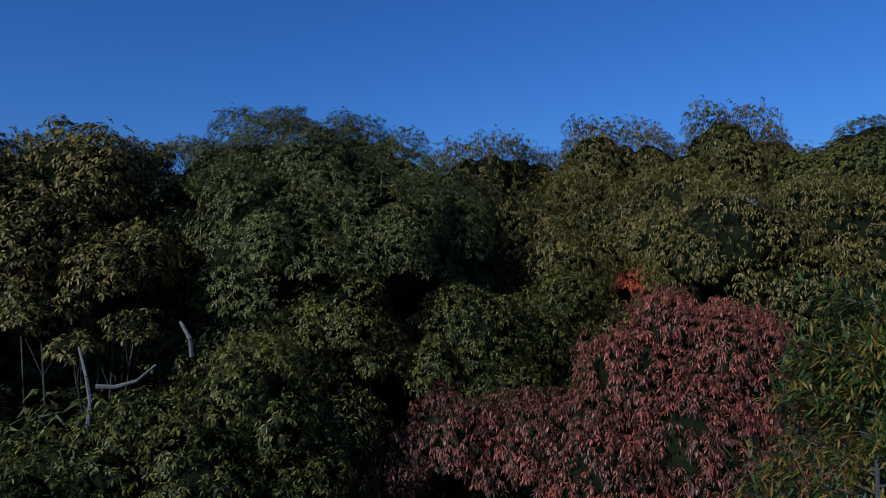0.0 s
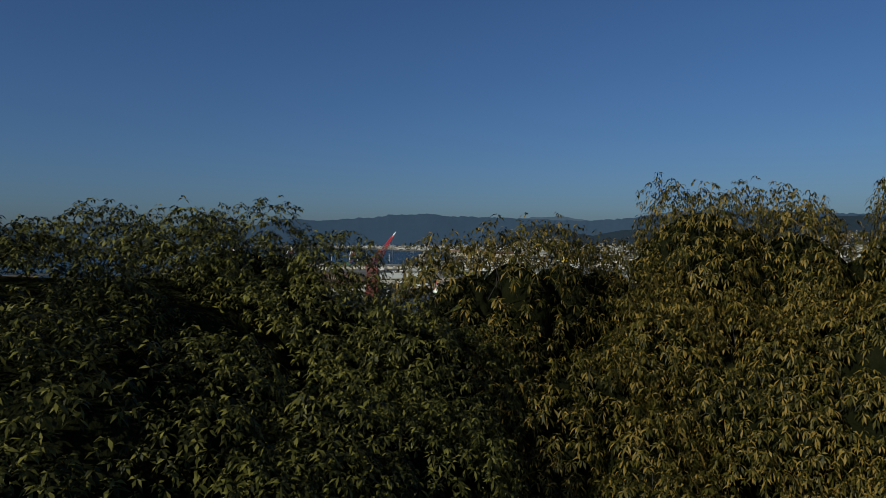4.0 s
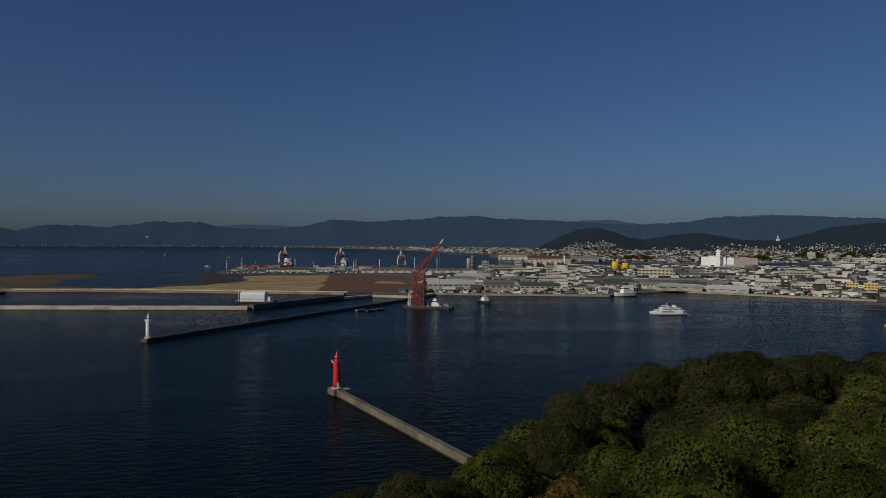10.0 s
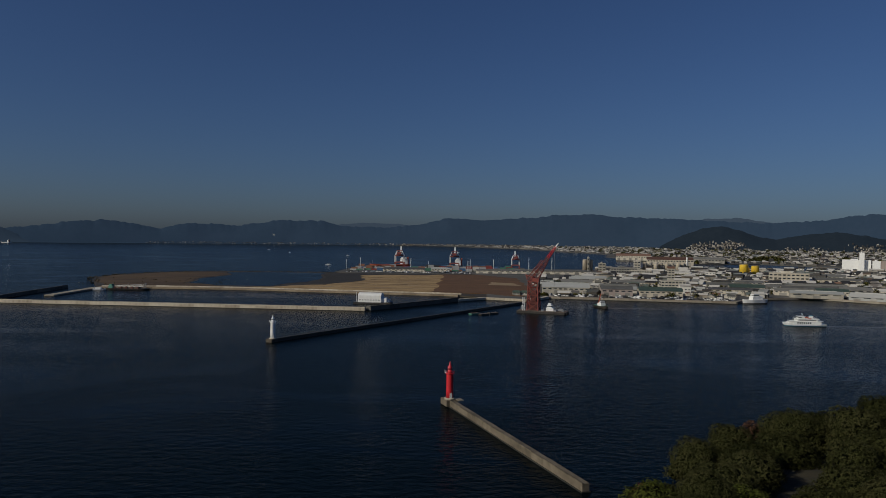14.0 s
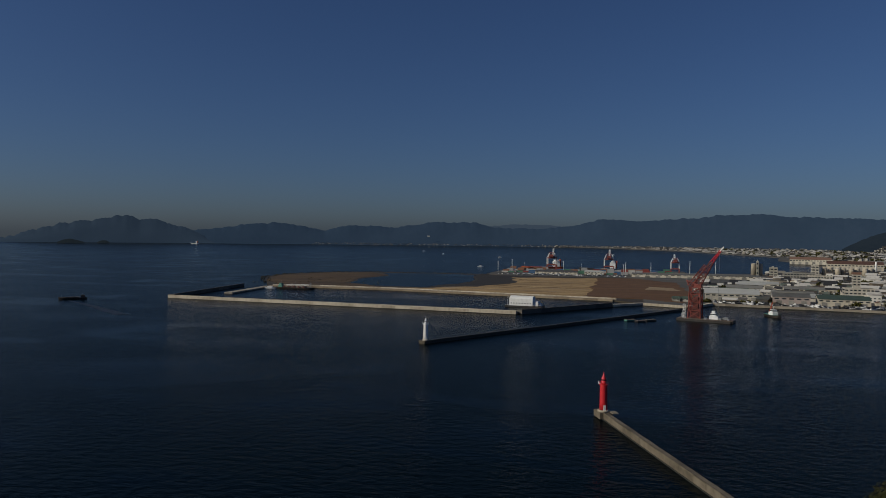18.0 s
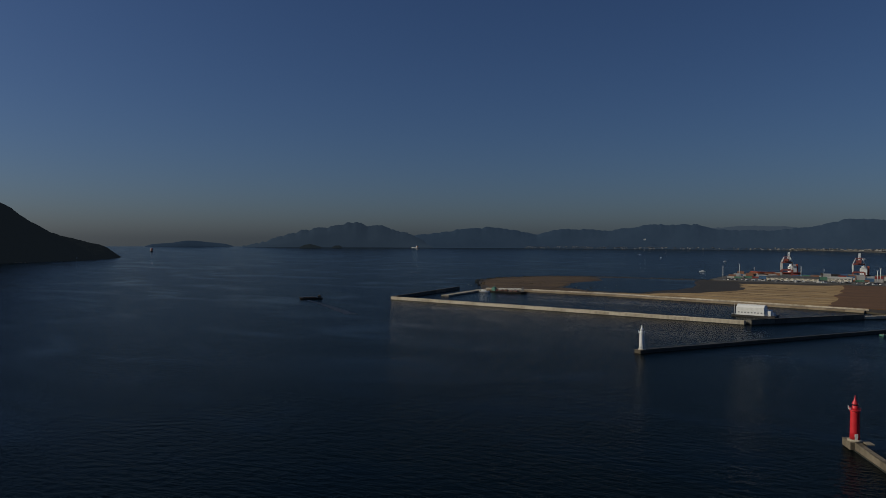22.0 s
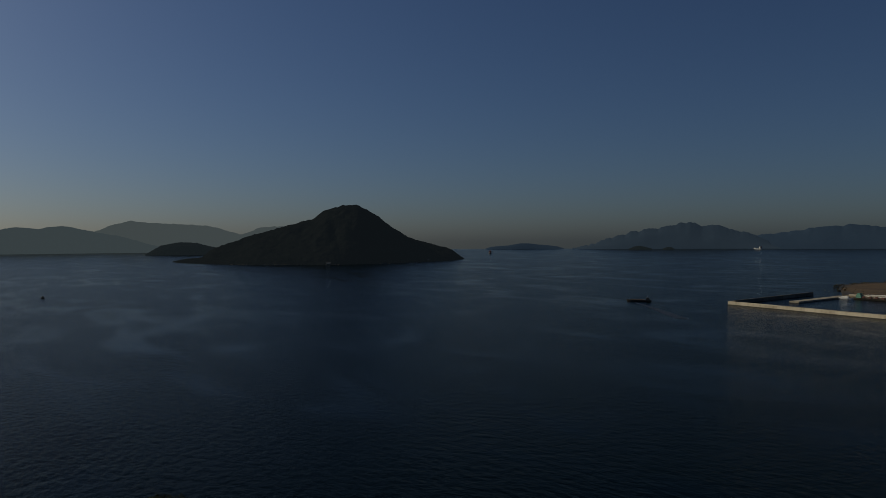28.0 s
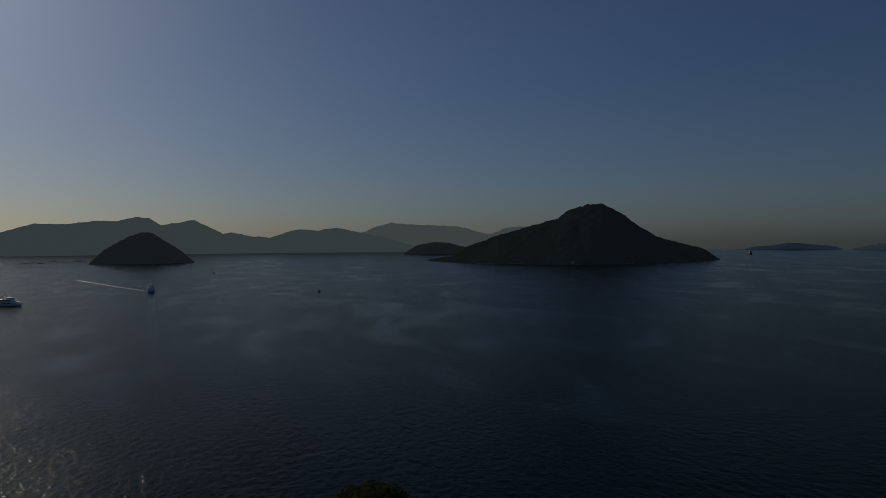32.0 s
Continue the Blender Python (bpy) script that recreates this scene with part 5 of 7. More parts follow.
def car_ferry(at, turn, label, L=36, B=9.5, dark=False):
    """A white car ferry: hull with blue foot, open vehicle deck, saloon decks, bridge, funnel and mast."""
    t = thing("car_ferry", at, turn, label, "ferry")
    part("hull", hull_mesh(L, B, -1, 2.3, 0.22, 0.15), M_white, t)
    part("boot_top", hull_mesh(L * 0.985, B * 1.015, -0.9, 0.8, 0.22, 0.15, 0), M_blue, t, "blue band at the waterline")
    bm = boxes((-L * 0.36, L * 0.30, -B * 0.48, B * 0.48, 2.3, 5.0))
    part("vehicle_deck", bm, M_white, t)
    for s in (-1, 1):
        for k in range(7):
            x = -L * 0.12 + k * L * 0.05
            part("opening", boxes((x, x + L * 0.03, s * B * 0.482 - 0.03, s * B * 0.482 + 0.03, 2.9, 4.4)), M_glass, t)
        part("saloon_windows", boxes((-L * 0.24, L * 0.17, s * B * 0.43 - 0.04, s * B * 0.43 + 0.04, 6.0, 6.7)), M_glass, t)
        part("bow_bulwark", boxes((L * 0.30, L * 0.40, s * B * 0.40 - 0.1, s * B * 0.40 + 0.1, 2.2, 3.8)), M_white, t)
        bmr = bars([((-L * 0.3, s * B * 0.46, 8.4), (L * 0.2, s * B * 0.46, 8.4)), ((-L * 0.3, s * B * 0.46, 7.9), (L * 0.2, s * B * 0.46, 7.9))] + [((x, s * B * 0.46, 7.4), (x, s * B * 0.46, 8.4)) for x in np.linspace(-L * 0.3, L * 0.2, 9)], 0.05, 4)
        part("railing", bmr, M_white, t)
        part("lifeboat", hull_mesh(3.2, 1.2, 7.9, 8.7, 0.4, 0.3, 0.1), M_orange, t).location = (-L * 0.08, s * B * 0.40, 0)
    part("upper_deck", boxes((-L * 0.42, L * 0.36, -B * 0.5, B * 0.5, 5.0, 5.25)), M_white, t)
    part("saloon", boxes((-L * 0.28, L * 0.20, -B * 0.43, B * 0.43, 5.25, 7.2)), M_white, t)
    part("sun_deck", boxes((-L * 0.32, L * 0.23, -B * 0.47, B * 0.47, 7.2, 7.4)), M_white, t)
    bm = boxes((L * 0.02, L * 0.15, -B * 0.36, B * 0.36, 7.4, 9.6))
    box(bm, L * 0.0, L * 0.165, -B * 0.40, B * 0.40, 9.6, 9.8)
    part("bridge", bm, M_white, t)
    part("bridge_windows", boxes((L * 0.10, L * 0.1515, -B * 0.365, B * 0.365, 8.5, 9.3)), M_glass, t)
    part("funnel", boxes((-L * 0.2, -L * 0.12, -B * 0.12, B * 0.12, 7.4, 10.2)), M_white, t)
    part("funnel_cap", boxes((-L * 0.198, -L * 0.122, -B * 0.115, B * 0.115, 10.2, 10.6)), M_blue, t, "blue funnel top")
    part("mast", bars([((L * 0.06, 0, 9.8), (L * 0.05, 0, 13.2)), ((L * 0.055, -1.2, 12), (L * 0.055, 1.2, 12)), ((L * 0.02, 0, 9.8), (L * 0.05, 0, 12.4)), ((-L * 0.3, 0, 7.4), (-L * 0.3, 0, 10.4))], 0.1), M_white, t)
    part("bow_ramp", boxes((L * 0.44, L * 0.50, -B * 0.2, B * 0.2, 2.0, 3.6)), M_white, t)
    return t


def wake(at, turn, length, w0, w1, label, foam=M_foam):
    rnd_ = random.Random(int(length))
    bm, prev = bmesh.new(), None
    for k in range(25):
        s = k / 24
        y, w = 1.2 * math.sin(s * 5), (w0 + (w1 - w0) * s) * rnd_.uniform(0.6, 1.0)
        row = [bm.verts.new((s * length, y - w / 2, 0)), bm.verts.new((s * length, y + w / 2, 0))]
        if prev:
            bm.faces.new((prev[0], row[0], row[1], prev[1]))
        prev = row
    ob = link("wake", bm, foam)
    ob.matrix_basis = pose(at[0], at[1], 0.06 + swell(math.hypot(at[0], at[1])), 0, 0, turn)
    return tagged(ob, label, "wake", kind="stuff")


car_ferry((258, 546, 0), 176, "white two-ended car ferry crossing the harbour").scale = (0.86, 0.9, 0.78)
wake((272, 545, 0), -2, 120, 0.8, 2.6, "thin foam behind the crossing ferry")
car_ferry((-838, -320, 0), 70, "tall white passenger ferry out in the bay", L=34)
car_ferry((-1040, -217, 0), 8, "small white ferry with a dark upper deck in the bay", L=26, B=9)
wake((-1052, -224, 0), 210, 430, 2.5, 9.0, "pale foam trail behind the bay ferry")


def workboat(at, turn, label, L=19, B=6.5, hullm=None, boom=True):
    t = thing("workboat", at, turn, label, "boat")
    part("hull", hull_mesh(L, B, -1, 1.9, 0.35, 0.15, 1.2), hullm or M_hull, t)
    part("deck", hull_mesh(L * 0.96, B * 0.92, 1.7, 2.0, 0.35, 0.15, 1.2), M_green, t)
    part("deckhouse", boxes((-L * 0.18, L * 0.12, -B * 0.3, B * 0.3, 1.9, 4.4), (-L * 0.1, L * 0.08, -B * 0.26, B * 0.26, 4.4, 6.6)), M_white, t)
    part("wheelhouse_windows", boxes((-L * 0.105, L * 0.085, -B * 0.265, B * 0.265, 5.3, 6.1)), M_glass, t)
    part("mast", bars([((0, 0, 6.6), (0, 0, 11)), ((0, -1.2, 9), (0, 1.2, 9))], 0.12), M_white, t)
    if boom:
        part("boom", lattice((-L * 0.3, 0, 2), (-L * 0.2, B * 0.2, 13), 0.8, 0.4, 6, 0.12), M_orange, t)
        part("crane_arm", lattice((-L * 0.25, 1, 3), (-L * 0.6, 5.5, 11), 0.8, 0.4, 6, 0.14), M_hull, t)
    return t


workboat((124, 664, 0), -70, "white-housed workboat with derrick moored by the quay", L=23, B=8)
cb = thing("cargo_barge", (-540, 575, 0), 222, "low dark cargo barge under way in the bay", "barge")
part("hull", hull_mesh(26, 6, -1, 1.5, 0.25, 0.1, 0.8), M_hull, cb)
part("hold_cover", boxes((-6, 9, -2.2, 2.2, 1.5, 2.3)), M_deck, cb)
part("deckhouse", boxes((-11, -7.5, -2, 2, 1.5, 4.0)), M_deck, cb)
part("mast", bars([((-9, 0, 4.2), (-9, 0, 6.5)), ((10, 0, 1.8), (10, 0, 4.5))], 0.1), M_steel, cb)
wake((-530, 560, 0), -31, 150, 3.0, 14.0, "faint foam behind the cargo barge", M_foam_faint)

hb = thing("floating_plant", (-97, 672, 0), -4, "white vaulted shed on a dark pontoon inside the breakwater", "floating shed")
part("pontoon", boxes((-18, 18, -9, 9, -1.5, 1.6)), M_hull, hb)
bm = bmesh.new()
prof = [(-7, 1.6), (-7, 8.2), (-4.5, 9.9), (0, 10.7), (4.5, 9.9), (7, 8.2), (7, 1.6)]
ends = [[bm.verts.new((x, y, z)) for y, z in prof] for x in (-14, 9)]
for k in range(len(prof) - 1):
    bm.faces.new((ends[0][k], ends[1][k], ends[1][k + 1], ends[0][k + 1]))
bm.faces.new(ends[0][::-1])
bm.faces.new(ends[1])
part("shed", bm, M_white, hb, "white shed with a curved roof")
for k in range(8):
    part("window", boxes((-12.6 + k * 2.7, -11.2 + k * 2.7, -7.06, -6.98, 3.4, 4.3)), M_steel, hb)
part("annex", boxes((9, 14, -5, 5, 1.6, 6.0), (14, 16.5, -3, 3, 1.6, 4.0)), M_white, hb)
part("mast", bars([((-15.5, -6, 1.6), (-15.5, -6, 11.5))], 0.15), M_white, hb)
part("railing", bars([((-17.5, -8.8, 2.6), (17.5, -8.8, 2.6))] + [((x, -8.8, 1.6), (x, -8.8, 2.6)) for x in range(-17, 18, 3)], 0.06, 4), M_white, hb)

for x, y, w, m, lab in ((2, 590, 9, M_green, "pale green work pontoon beside the dark breakwater"), (10, 586, 8, M_hull, "dark moored work pontoon"), (18, 596, 9, M_hull, "dark work pontoon moored at the breakwater")):
    t = thing("work_pontoon", (x, y, 0), 35, lab, "pontoon")
    part("hull", boxes((-w / 2, w / 2, -2.2, 2.2, -0.8, 1.0)), m, t)
    part("deck", boxes((-w / 2 + 0.2, w / 2 - 0.2, -2, 2, 1.0, 1.15)), M_deck, t)
    part("bollard", boxes((-w / 2 + 0.5, -w / 2 + 1.0, -1.6, -1.1, 1.1, 1.7), (w / 2 - 1.0, w / 2 - 0.5, 1.1, 1.6, 1.1, 1.7)), M_steel, t)

dr = thing("dredger", (-402, 788, 0), -4, "long pale dredger moored inside the west arm", "barge")
part("hull", hull_mesh(54, 10, -1, 1.8, 0.15, 0.1, 0.4), M_hull, dr)
part("deckhouse", boxes((-24, -18.5, -3.0, 3.0, 1.8, 4.6), (-23, -20, -2.4, 2.4, 4.6, 6.6)), M_green, dr, "faded green deckhouse")
part("mast", bars([((-21, 0, 6.6), (-21, 0, 11)), ((-2, 2, 3.4), (-2, 2, 9)), ((10, -2, 3.4), (10, -2, 8))], 0.14), M_steel, dr)
for x in (-15, -8, -1, 6, 13):
    part("winch", boxes((x - 1.2, x + 1.2, -4.2, -2.8, 1.8, 3.2 + 0.1 * x % 1)), M_rust_dark, dr)
part("conveyor", lattice((-14, 0, 4), (18, 0, 5.2), 2.2, 2.0, 10, 0.16), M_white, dr)
part("derrick", lattice((20, 0, 1.8), (21, 0, 8), 2.2, 1.2, 4, 0.16), M_steel, dr)
part("hopper", boxes((-12, 14, -3, 3, 1.8, 3.4)), M_deck, dr)
sb = thing("launch", (-432, 778, 0), 10, "white pleasure boat moored near the dredger", "boat")
part("hull", hull_mesh(15, 4, -0.6, 1.5, 0.4, 0.15, 0.5), M_white, sb)
part("cabin", boxes((-4, 2.5, -1.5, 1.5, 1.4, 3.2)), M_white, sb)

for x, y, turn, L in ((-979, 18, 30, 7), (-1680, -225, 60, 9), (-2120, 1260, 0, 9), (-1960, 905, 90, 8), (-330, 1560, 5, 14), (-420, 2300, 20, 12), (-700, 2600, 80, 14), (-60, 2900, 10, 14), (-900, 3000, 30, 16)):
    t = thing("motorboat", (x, y, swell(math.hypot(x, y))), turn, "small motorboat out on the bay", "boat", "small boats in the bay")
    part("hull", hull_mesh(L, L * 0.3, -0.5, 1.1, 0.4, 0.15, 0.4), M_hull if L < 9 else M_white, t)
    part("cabin", boxes((-L * 0.2, L * 0.15, -L * 0.11, L * 0.11, 1.0, 2.6)), M_white if L > 8 else M_hull, t)


def freighter(at, turn, label, L, B, hm, tower=True, house=12):
    t = thing("freighter", at, turn, label, "ship")
    part("hull", hull_mesh(L, B, -2, L * 0.03 + 1.5, 0.15, 0.06, 1.5), hm, t)
    part("superstructure", boxes((-L * 0.42, -L * 0.28, -B * 0.42, B * 0.42, 5, 5 + house), (-L * 0.40, -L * 0.31, -B * 0.5, B * 0.5, 5 + house, 8 + house)), M_white, t)
    for k in range(3):
        part("window_band", boxes((-L * 0.421, -L * 0.279, -B * 0.40, B * 0.40, 7 + k * house / 3.4, 7.9 + k * house / 3.4)), M_glass, t)
    part("funnel", boxes((-L * 0.46, -L * 0.425, -B * 0.15, B * 0.15, 5, 9 + house)), M_orange, t)
    part("mast", bars([((-L * 0.35, 0, 8 + house), (-L * 0.35, 0, 14 + house)), ((L * 0.42, 0, 6), (L * 0.42, 0, 14))], 0.25), M_white, t)
    return t


freighter((-2929, 2006, swell(3550)), 150, "distant dark tanker lying in the bay", 78, 13, M_hull, house=7)
freighter((-2594, 3706, swell(4520)), 170, "distant white ferry on the horizon", 60, 14, M_white, house=7)
freighter((-185, 1530, 0), 200, "red container ship with white bridge at the terminal", 92, 18, M_orange)
freighter((-62, 1512, 0), 180, "red container ship berthed under the gantry cranes", 84, 18, M_hull)

nv = thing("patrol_ship", (296, 736, 0), 200, "white and grey patrol ship at the corner quay", "ship")
part("hull", hull_mesh(30, 8, -1, 4.0, 0.4, 0.12, 1.0), M_white, nv)
part("superstructure", boxes((-9, 4, -3, 3, 4, 7.5), (-4, 3, -2.6, 2.6, 7.5, 10)), M_white, nv)
part("window_band", boxes((-4.1, 3.1, -2.65, 2.65, 8.5, 9.3)), M_glass, nv)
part("mast", bars([((-1, 0, 10), (-1, 0, 15)), ((-1, -1.5, 13), (-1, 1.5, 13))], 0.15), M_steel, nv)
part("boot_top", hull_mesh(29.6, 8.1, -0.9, 0.7, 0.4, 0.12, 0), M_hull, nv)

rr = random.Random(4)
for k in range(11):
    x, y = -2850 - rr.uniform(-160, 260), -1000 + rr.uniform(-70, 60)
    t = thing("oyster_raft", (x, y, swell(math.hypot(x, y))), rr.uniform(60, 75), "dark oyster raft floating in the bay", "raft", "oyster rafts")
    part("frame", boxes((-14, 14, -4, 4, -0.3, 1.2)), M_hull, t)
    part("pole", bars([((-14, y_, 1.3), (14, y_, 1.3)) for y_ in (-3, -1, 1, 3)], 0.3, 4), M_deck, t)
# ---------------------------------------------------------------- waterfront buildings
M_wall_white = mat("white sheet wall", [(0.26, 0.24, 0.195), (0.42, 0.39, 0.325), (0.6, 0.56, 0.48)], 0.7, 0.08, rand=0.3)
M_wall_cream = mat("cream rendered wall", [(0.38, 0.34, 0.27), (0.5, 0.45, 0.36), (0.6, 0.55, 0.45)], 0.8, 0.08, rand=0.4)
M_wall_grey = mat("grey sheet wall", [(0.13, 0.125, 0.11), (0.23, 0.22, 0.195), (0.34, 0.32, 0.28)], 0.75, 0.08, rand=0.5)
M_wall_pink = mat("faded pink-grey wall", [(0.26, 0.21, 0.19), (0.36, 0.3, 0.27)], 0.8, 0.08)
M_wall_yellow = mat("yellow-ochre wall", [(0.5, 0.36, 0.15), (0.62, 0.46, 0.2)], 0.8, 0.08)
M_roof_grey = mat("grey corrugated roof", [(0.0675, 0.0663, 0.0600), (0.1200, 0.1186, 0.1080), (0.1950, 0.1911, 0.1720)], 0.6, 0.1, rand=0.6)
M_roof_pale = mat("pale metal roof", [(0.3200, 0.3280, 0.3120), (0.4400, 0.4400, 0.4134)], 0.5, 0.1, rand=0.4)
M_roof_dark = mat("dark tiled roof", [(0.035, 0.037, 0.04), (0.07, 0.07, 0.072), (0.11, 0.10, 0.095)], 0.7, 0.3, rand=0.6)
M_roof_brown = mat("brown tiled roof", [(0.09, 0.045, 0.03), (0.16, 0.085, 0.055), (0.22, 0.13, 0.09)], 0.75, 0.3, rand=0.5)
M_roof_green = mat("dull green metal roof", [(0.03, 0.05, 0.04), (0.07, 0.10, 0.08)], 0.6, 0.2)
M_yellow = mat("yellow tank paint", [(0.6, 0.38, 0.02), (0.75, 0.5, 0.04), (0.8, 0.56, 0.07)], 0.5, 0.1)


def gable(w, d, z0, z1, over=0.5):
    """A pitched roof with eaves over a plan w by d, ridge along x."""
    bm = bmesh.new()
    a = [[bm.verts.new((x, y, z)) for y, z in ((-d / 2 - over, z0 - 0.15), (0, z1), (d / 2 + over, z0 - 0.15), (d / 2 + over, z0 - 0.45), (0, z1 - 0.35), (-d / 2 - over, z0 - 0.45))] for x in (-w / 2 - over, w / 2 + over)]
    for k in range(6):
        bm.faces.new((a[0][k], a[1][k], a[1][(k + 1) % 6], a[0][(k + 1) % 6]))
    bm.faces.new(a[0][::-1])
    bm.faces.new(a[1])
    bmesh.ops.recalc_face_normals(bm, faces=bm.faces[:])
    return bm


def gabled_wall(w, d, h, rise):
    bm = bmesh.new()
    a = [[bm.verts.new((x, y, z)) for y, z in ((-d / 2, 0), (-d / 2, h), (0, h + rise), (d / 2, h), (d / 2, 0))] for x in (-w / 2, w / 2)]
    for k in (0, 1, 2, 3):
        bm.faces.new((a[0][k], a[1][k], a[1][k + 1], a[0][k + 1]))
    bm.faces.new(a[0][::-1])
    bm.faces.new(a[1])
    bmesh.ops.recalc_face_normals(bm, faces=bm.faces[:])
    return bm


def warehouse(x, y, w, d, h, turn, wallm, roofm, label, rise=None, doors=3, windows=6, z=2.0):
    """A gabled shed with sliding doors, a row of windows and a ridge vent."""
    rise = rise if rise is not None else d * 0.12
    t = thing("warehouse", (x, y, z), turn, label, "warehouse")
    wall = part("wall", gabled_wall(w, d, h, rise), wallm, t)
    part("roof", gable(w, d, h + 0.3, h + rise + 0.45), roofm, t)
    for k in range(doors):
        c = (k + 0.5) / doors * w - w / 2
        part("sliding_door", boxes((c - w / doors * 0.22, c + w / doors * 0.22, -d / 2 - 0.12, -d / 2 + 0.05, 0.0, h * 0.55)), M_wall_grey, wall)
    for k in range(windows):
        c = (k + 0.5) / windows * w - w / 2
        part("window", boxes((c - w / windows * 0.3, c + w / windows * 0.3, -d / 2 - 0.08, -d / 2 + 0.05, h * 0.68, h * 0.84)), M_glass, wall)
    part("ridge_vent", boxes((-w * 0.4, w * 0.4, -0.7, 0.7, h + rise, h + rise + 0.9)), roofm, t)
    return t


def block(x, y, w, d, h, turn, wallm, label, storeys=3, bays=6, roofm=None, z=2.0, name="office_block", blank=False):
    """A flat-roofed block with windows by storey and bay, parapet and a roof hut."""
    t = thing(name, (x, y, z), turn, label, "building")
    wall = part("wall", boxes((-w / 2, w / 2, -d / 2, d / 2, 0, h)), wallm, t)
    part("parapet", boxes((-w / 2 - 0.2, w / 2 + 0.2, -d / 2 - 0.2, -d / 2 + 0.3, h, h + 0.8), (-w / 2 - 0.2, w / 2 + 0.2, d / 2 - 0.3, d / 2 + 0.2, h, h + 0.8), (-w / 2 - 0.2, -w / 2 + 0.3, -d / 2 + 0.3, d / 2 - 0.3, h, h + 0.8), (w / 2 - 0.3, w / 2 + 0.2, -d / 2 + 0.3, d / 2 - 0.3, h, h + 0.8)), wallm, t)
    part("roof", boxes((-w / 2 + 0.3, w / 2 - 0.3, -d / 2 + 0.3, d / 2 - 0.3, h, h + 0.2)), roofm or M_roof_grey, t)
    part("roof_hut", boxes((-w * 0.2, w * 0.05, -d * 0.2, d * 0.2, h + 0.2, h + 3)), wallm, t)
    sh = h / storeys
    for s in range(0 if blank else storeys):
        for k in range(bays):
            c = (k + 0.5) / bays * w - w / 2
            part("window", boxes((c - w / bays * 0.33, c + w / bays * 0.33, -d / 2 - 0.06, -d / 2 + 0.05, s * sh + sh * 0.35, s * sh + sh * 0.75)), M_glass, wall)
        part("window_band", boxes((-w / 2 - 0.06, -w / 2 + 0.05, -d * 0.4, d * 0.4, s * sh + sh * 0.35, s * sh + sh * 0.75)), M_glass, wall)
    return t


def tank(x, y, r, h, m, label, z=2.0, dome=0.08):
    t = thing("storage_tank", (x, y, z), 0, label, "tank")
    part("shell", lathe([(r, 0), (r, h * 0.98), (r, h), (r * 0.97, h + 0.05), (r * 0.5, h + h * dome * 0.8), (0.3, h + h * dome)], 28), m, t)
    part("rim", lathe([(r + 0.02, h * 0.97), (r + 0.15, h * 0.98), (r + 0.15, h), (r + 0.02, h + 0.02)], 28), M_steel, t)
    part("stair", bars([((r * math.cos(a) * 1.03, r * math.sin(a) * 1.03, h * k / 14), (r * math.cos(a + 0.12) * 1.03, r * math.sin(a + 0.12) * 1.03, h * (k + 1) / 14)) for k in range(14) for a in (3.4 + 0.12 * k,)], 0.08, 4), M_steel, t)
    return t


warehouse(109, 812, 54, 34, 8, -6, M_wall_white, M_roof_pale, "wide white-walled warehouse on the waterfront", doors=5, windows=9)
warehouse(162, 782, 34, 26, 8.5, -8, M_wall_pink, M_roof_grey, "pink-grey shed with a grey roof on the quay", doors=3, windows=5)
warehouse(209, 778, 46, 24, 7.5, -8, M_wall_cream, M_roof_green, "cream shed with a dull green roof on the quay", doors=4, windows=8)
block(258, 900, 30, 20, 11, -8, M_wall_white, "white three-storey waterfront block", 3, 7)
block(307, 1080, 10, 10, 19, -8, M_wall_white, "slim white tower with a brown top", 5, 2, M_roof_brown)
part("brown_cap", boxes((-5.3, 5.3, -5.3, 5.3, 19.8, 23)), M_roof_brown, thing("tower_cap", (307, 1080, 2), -8, "brown stepped cap on the white tower", "roof"))
block(274, 1265, 46, 26, 12, -6, M_wall_grey, "blue-grey factory with long window rows", 3, 10)
block(300, 1240, 34, 18, 9, -6, M_wall_white, "low white factory annex building", 2, 8)
block(240, 1290, 12, 14, 19, -6, M_wall_white, "white square tower of the factory", 4, 2)
block(328, 1390, 12, 12, 21, -6, M_wall_white, "pale stair tower beside the silos", 4, 2)
for k in range(8):
    tank(345 + k * 11, 1395 + (k % 2) * 8, 4.5, 17, M_concrete_pale, "grey concrete silo in a row", dome=0.15)
ch = thing("chimney", (474, 1545, 2), 0, "tall white factory chimney", "chimney")
part("shaft", lathe([(2.4, 0), (1.9, 20), (1.8, 27)], 16), M_white, ch)
part("rim", lathe([(1.9, 26.4), (2.1, 26.6), (2.1, 27.1), (1.7, 27.1)], 16), M_steel, ch)
tank(494, 1276, 7.5, 21, M_yellow, "tall bright yellow storage tank", dome=0.02)
tank(524, 1300, 7.0, 18, M_yellow, "bright yellow storage tank", dome=0.02)
tank(510, 1306, 6.0, 14, M_yellow, "lower yellow storage tank between two others", dome=0.02)
tank(226.5, 1400, 4.8, 22, M_concrete_pale, "tall pale cylindrical silo by the water", dome=0.06)
tank(237.5, 1401, 4.8, 22, M_concrete_pale, "twin of the tall pale silo by the water", dome=0.06)
block(232, 1394, 4, 3, 27, 0, M_wall_white, "slim lift shaft on the pale silo", 3, 1)
warehouse(109, 1250, 206, 20, 5.5, 1, M_wall_cream, M_roof_grey, "very long low pale shed beside the reclaimed land", doors=12, windows=20, rise=1.4)
block(810, 1490, 52, 36, 26, -28, M_white, "big white windowless block of the factory", 2, 1, blank=True)
block(806, 1462, 9, 9, 42, -28, M_white, "slender white tower of the factory", 5, 1, blank=True)
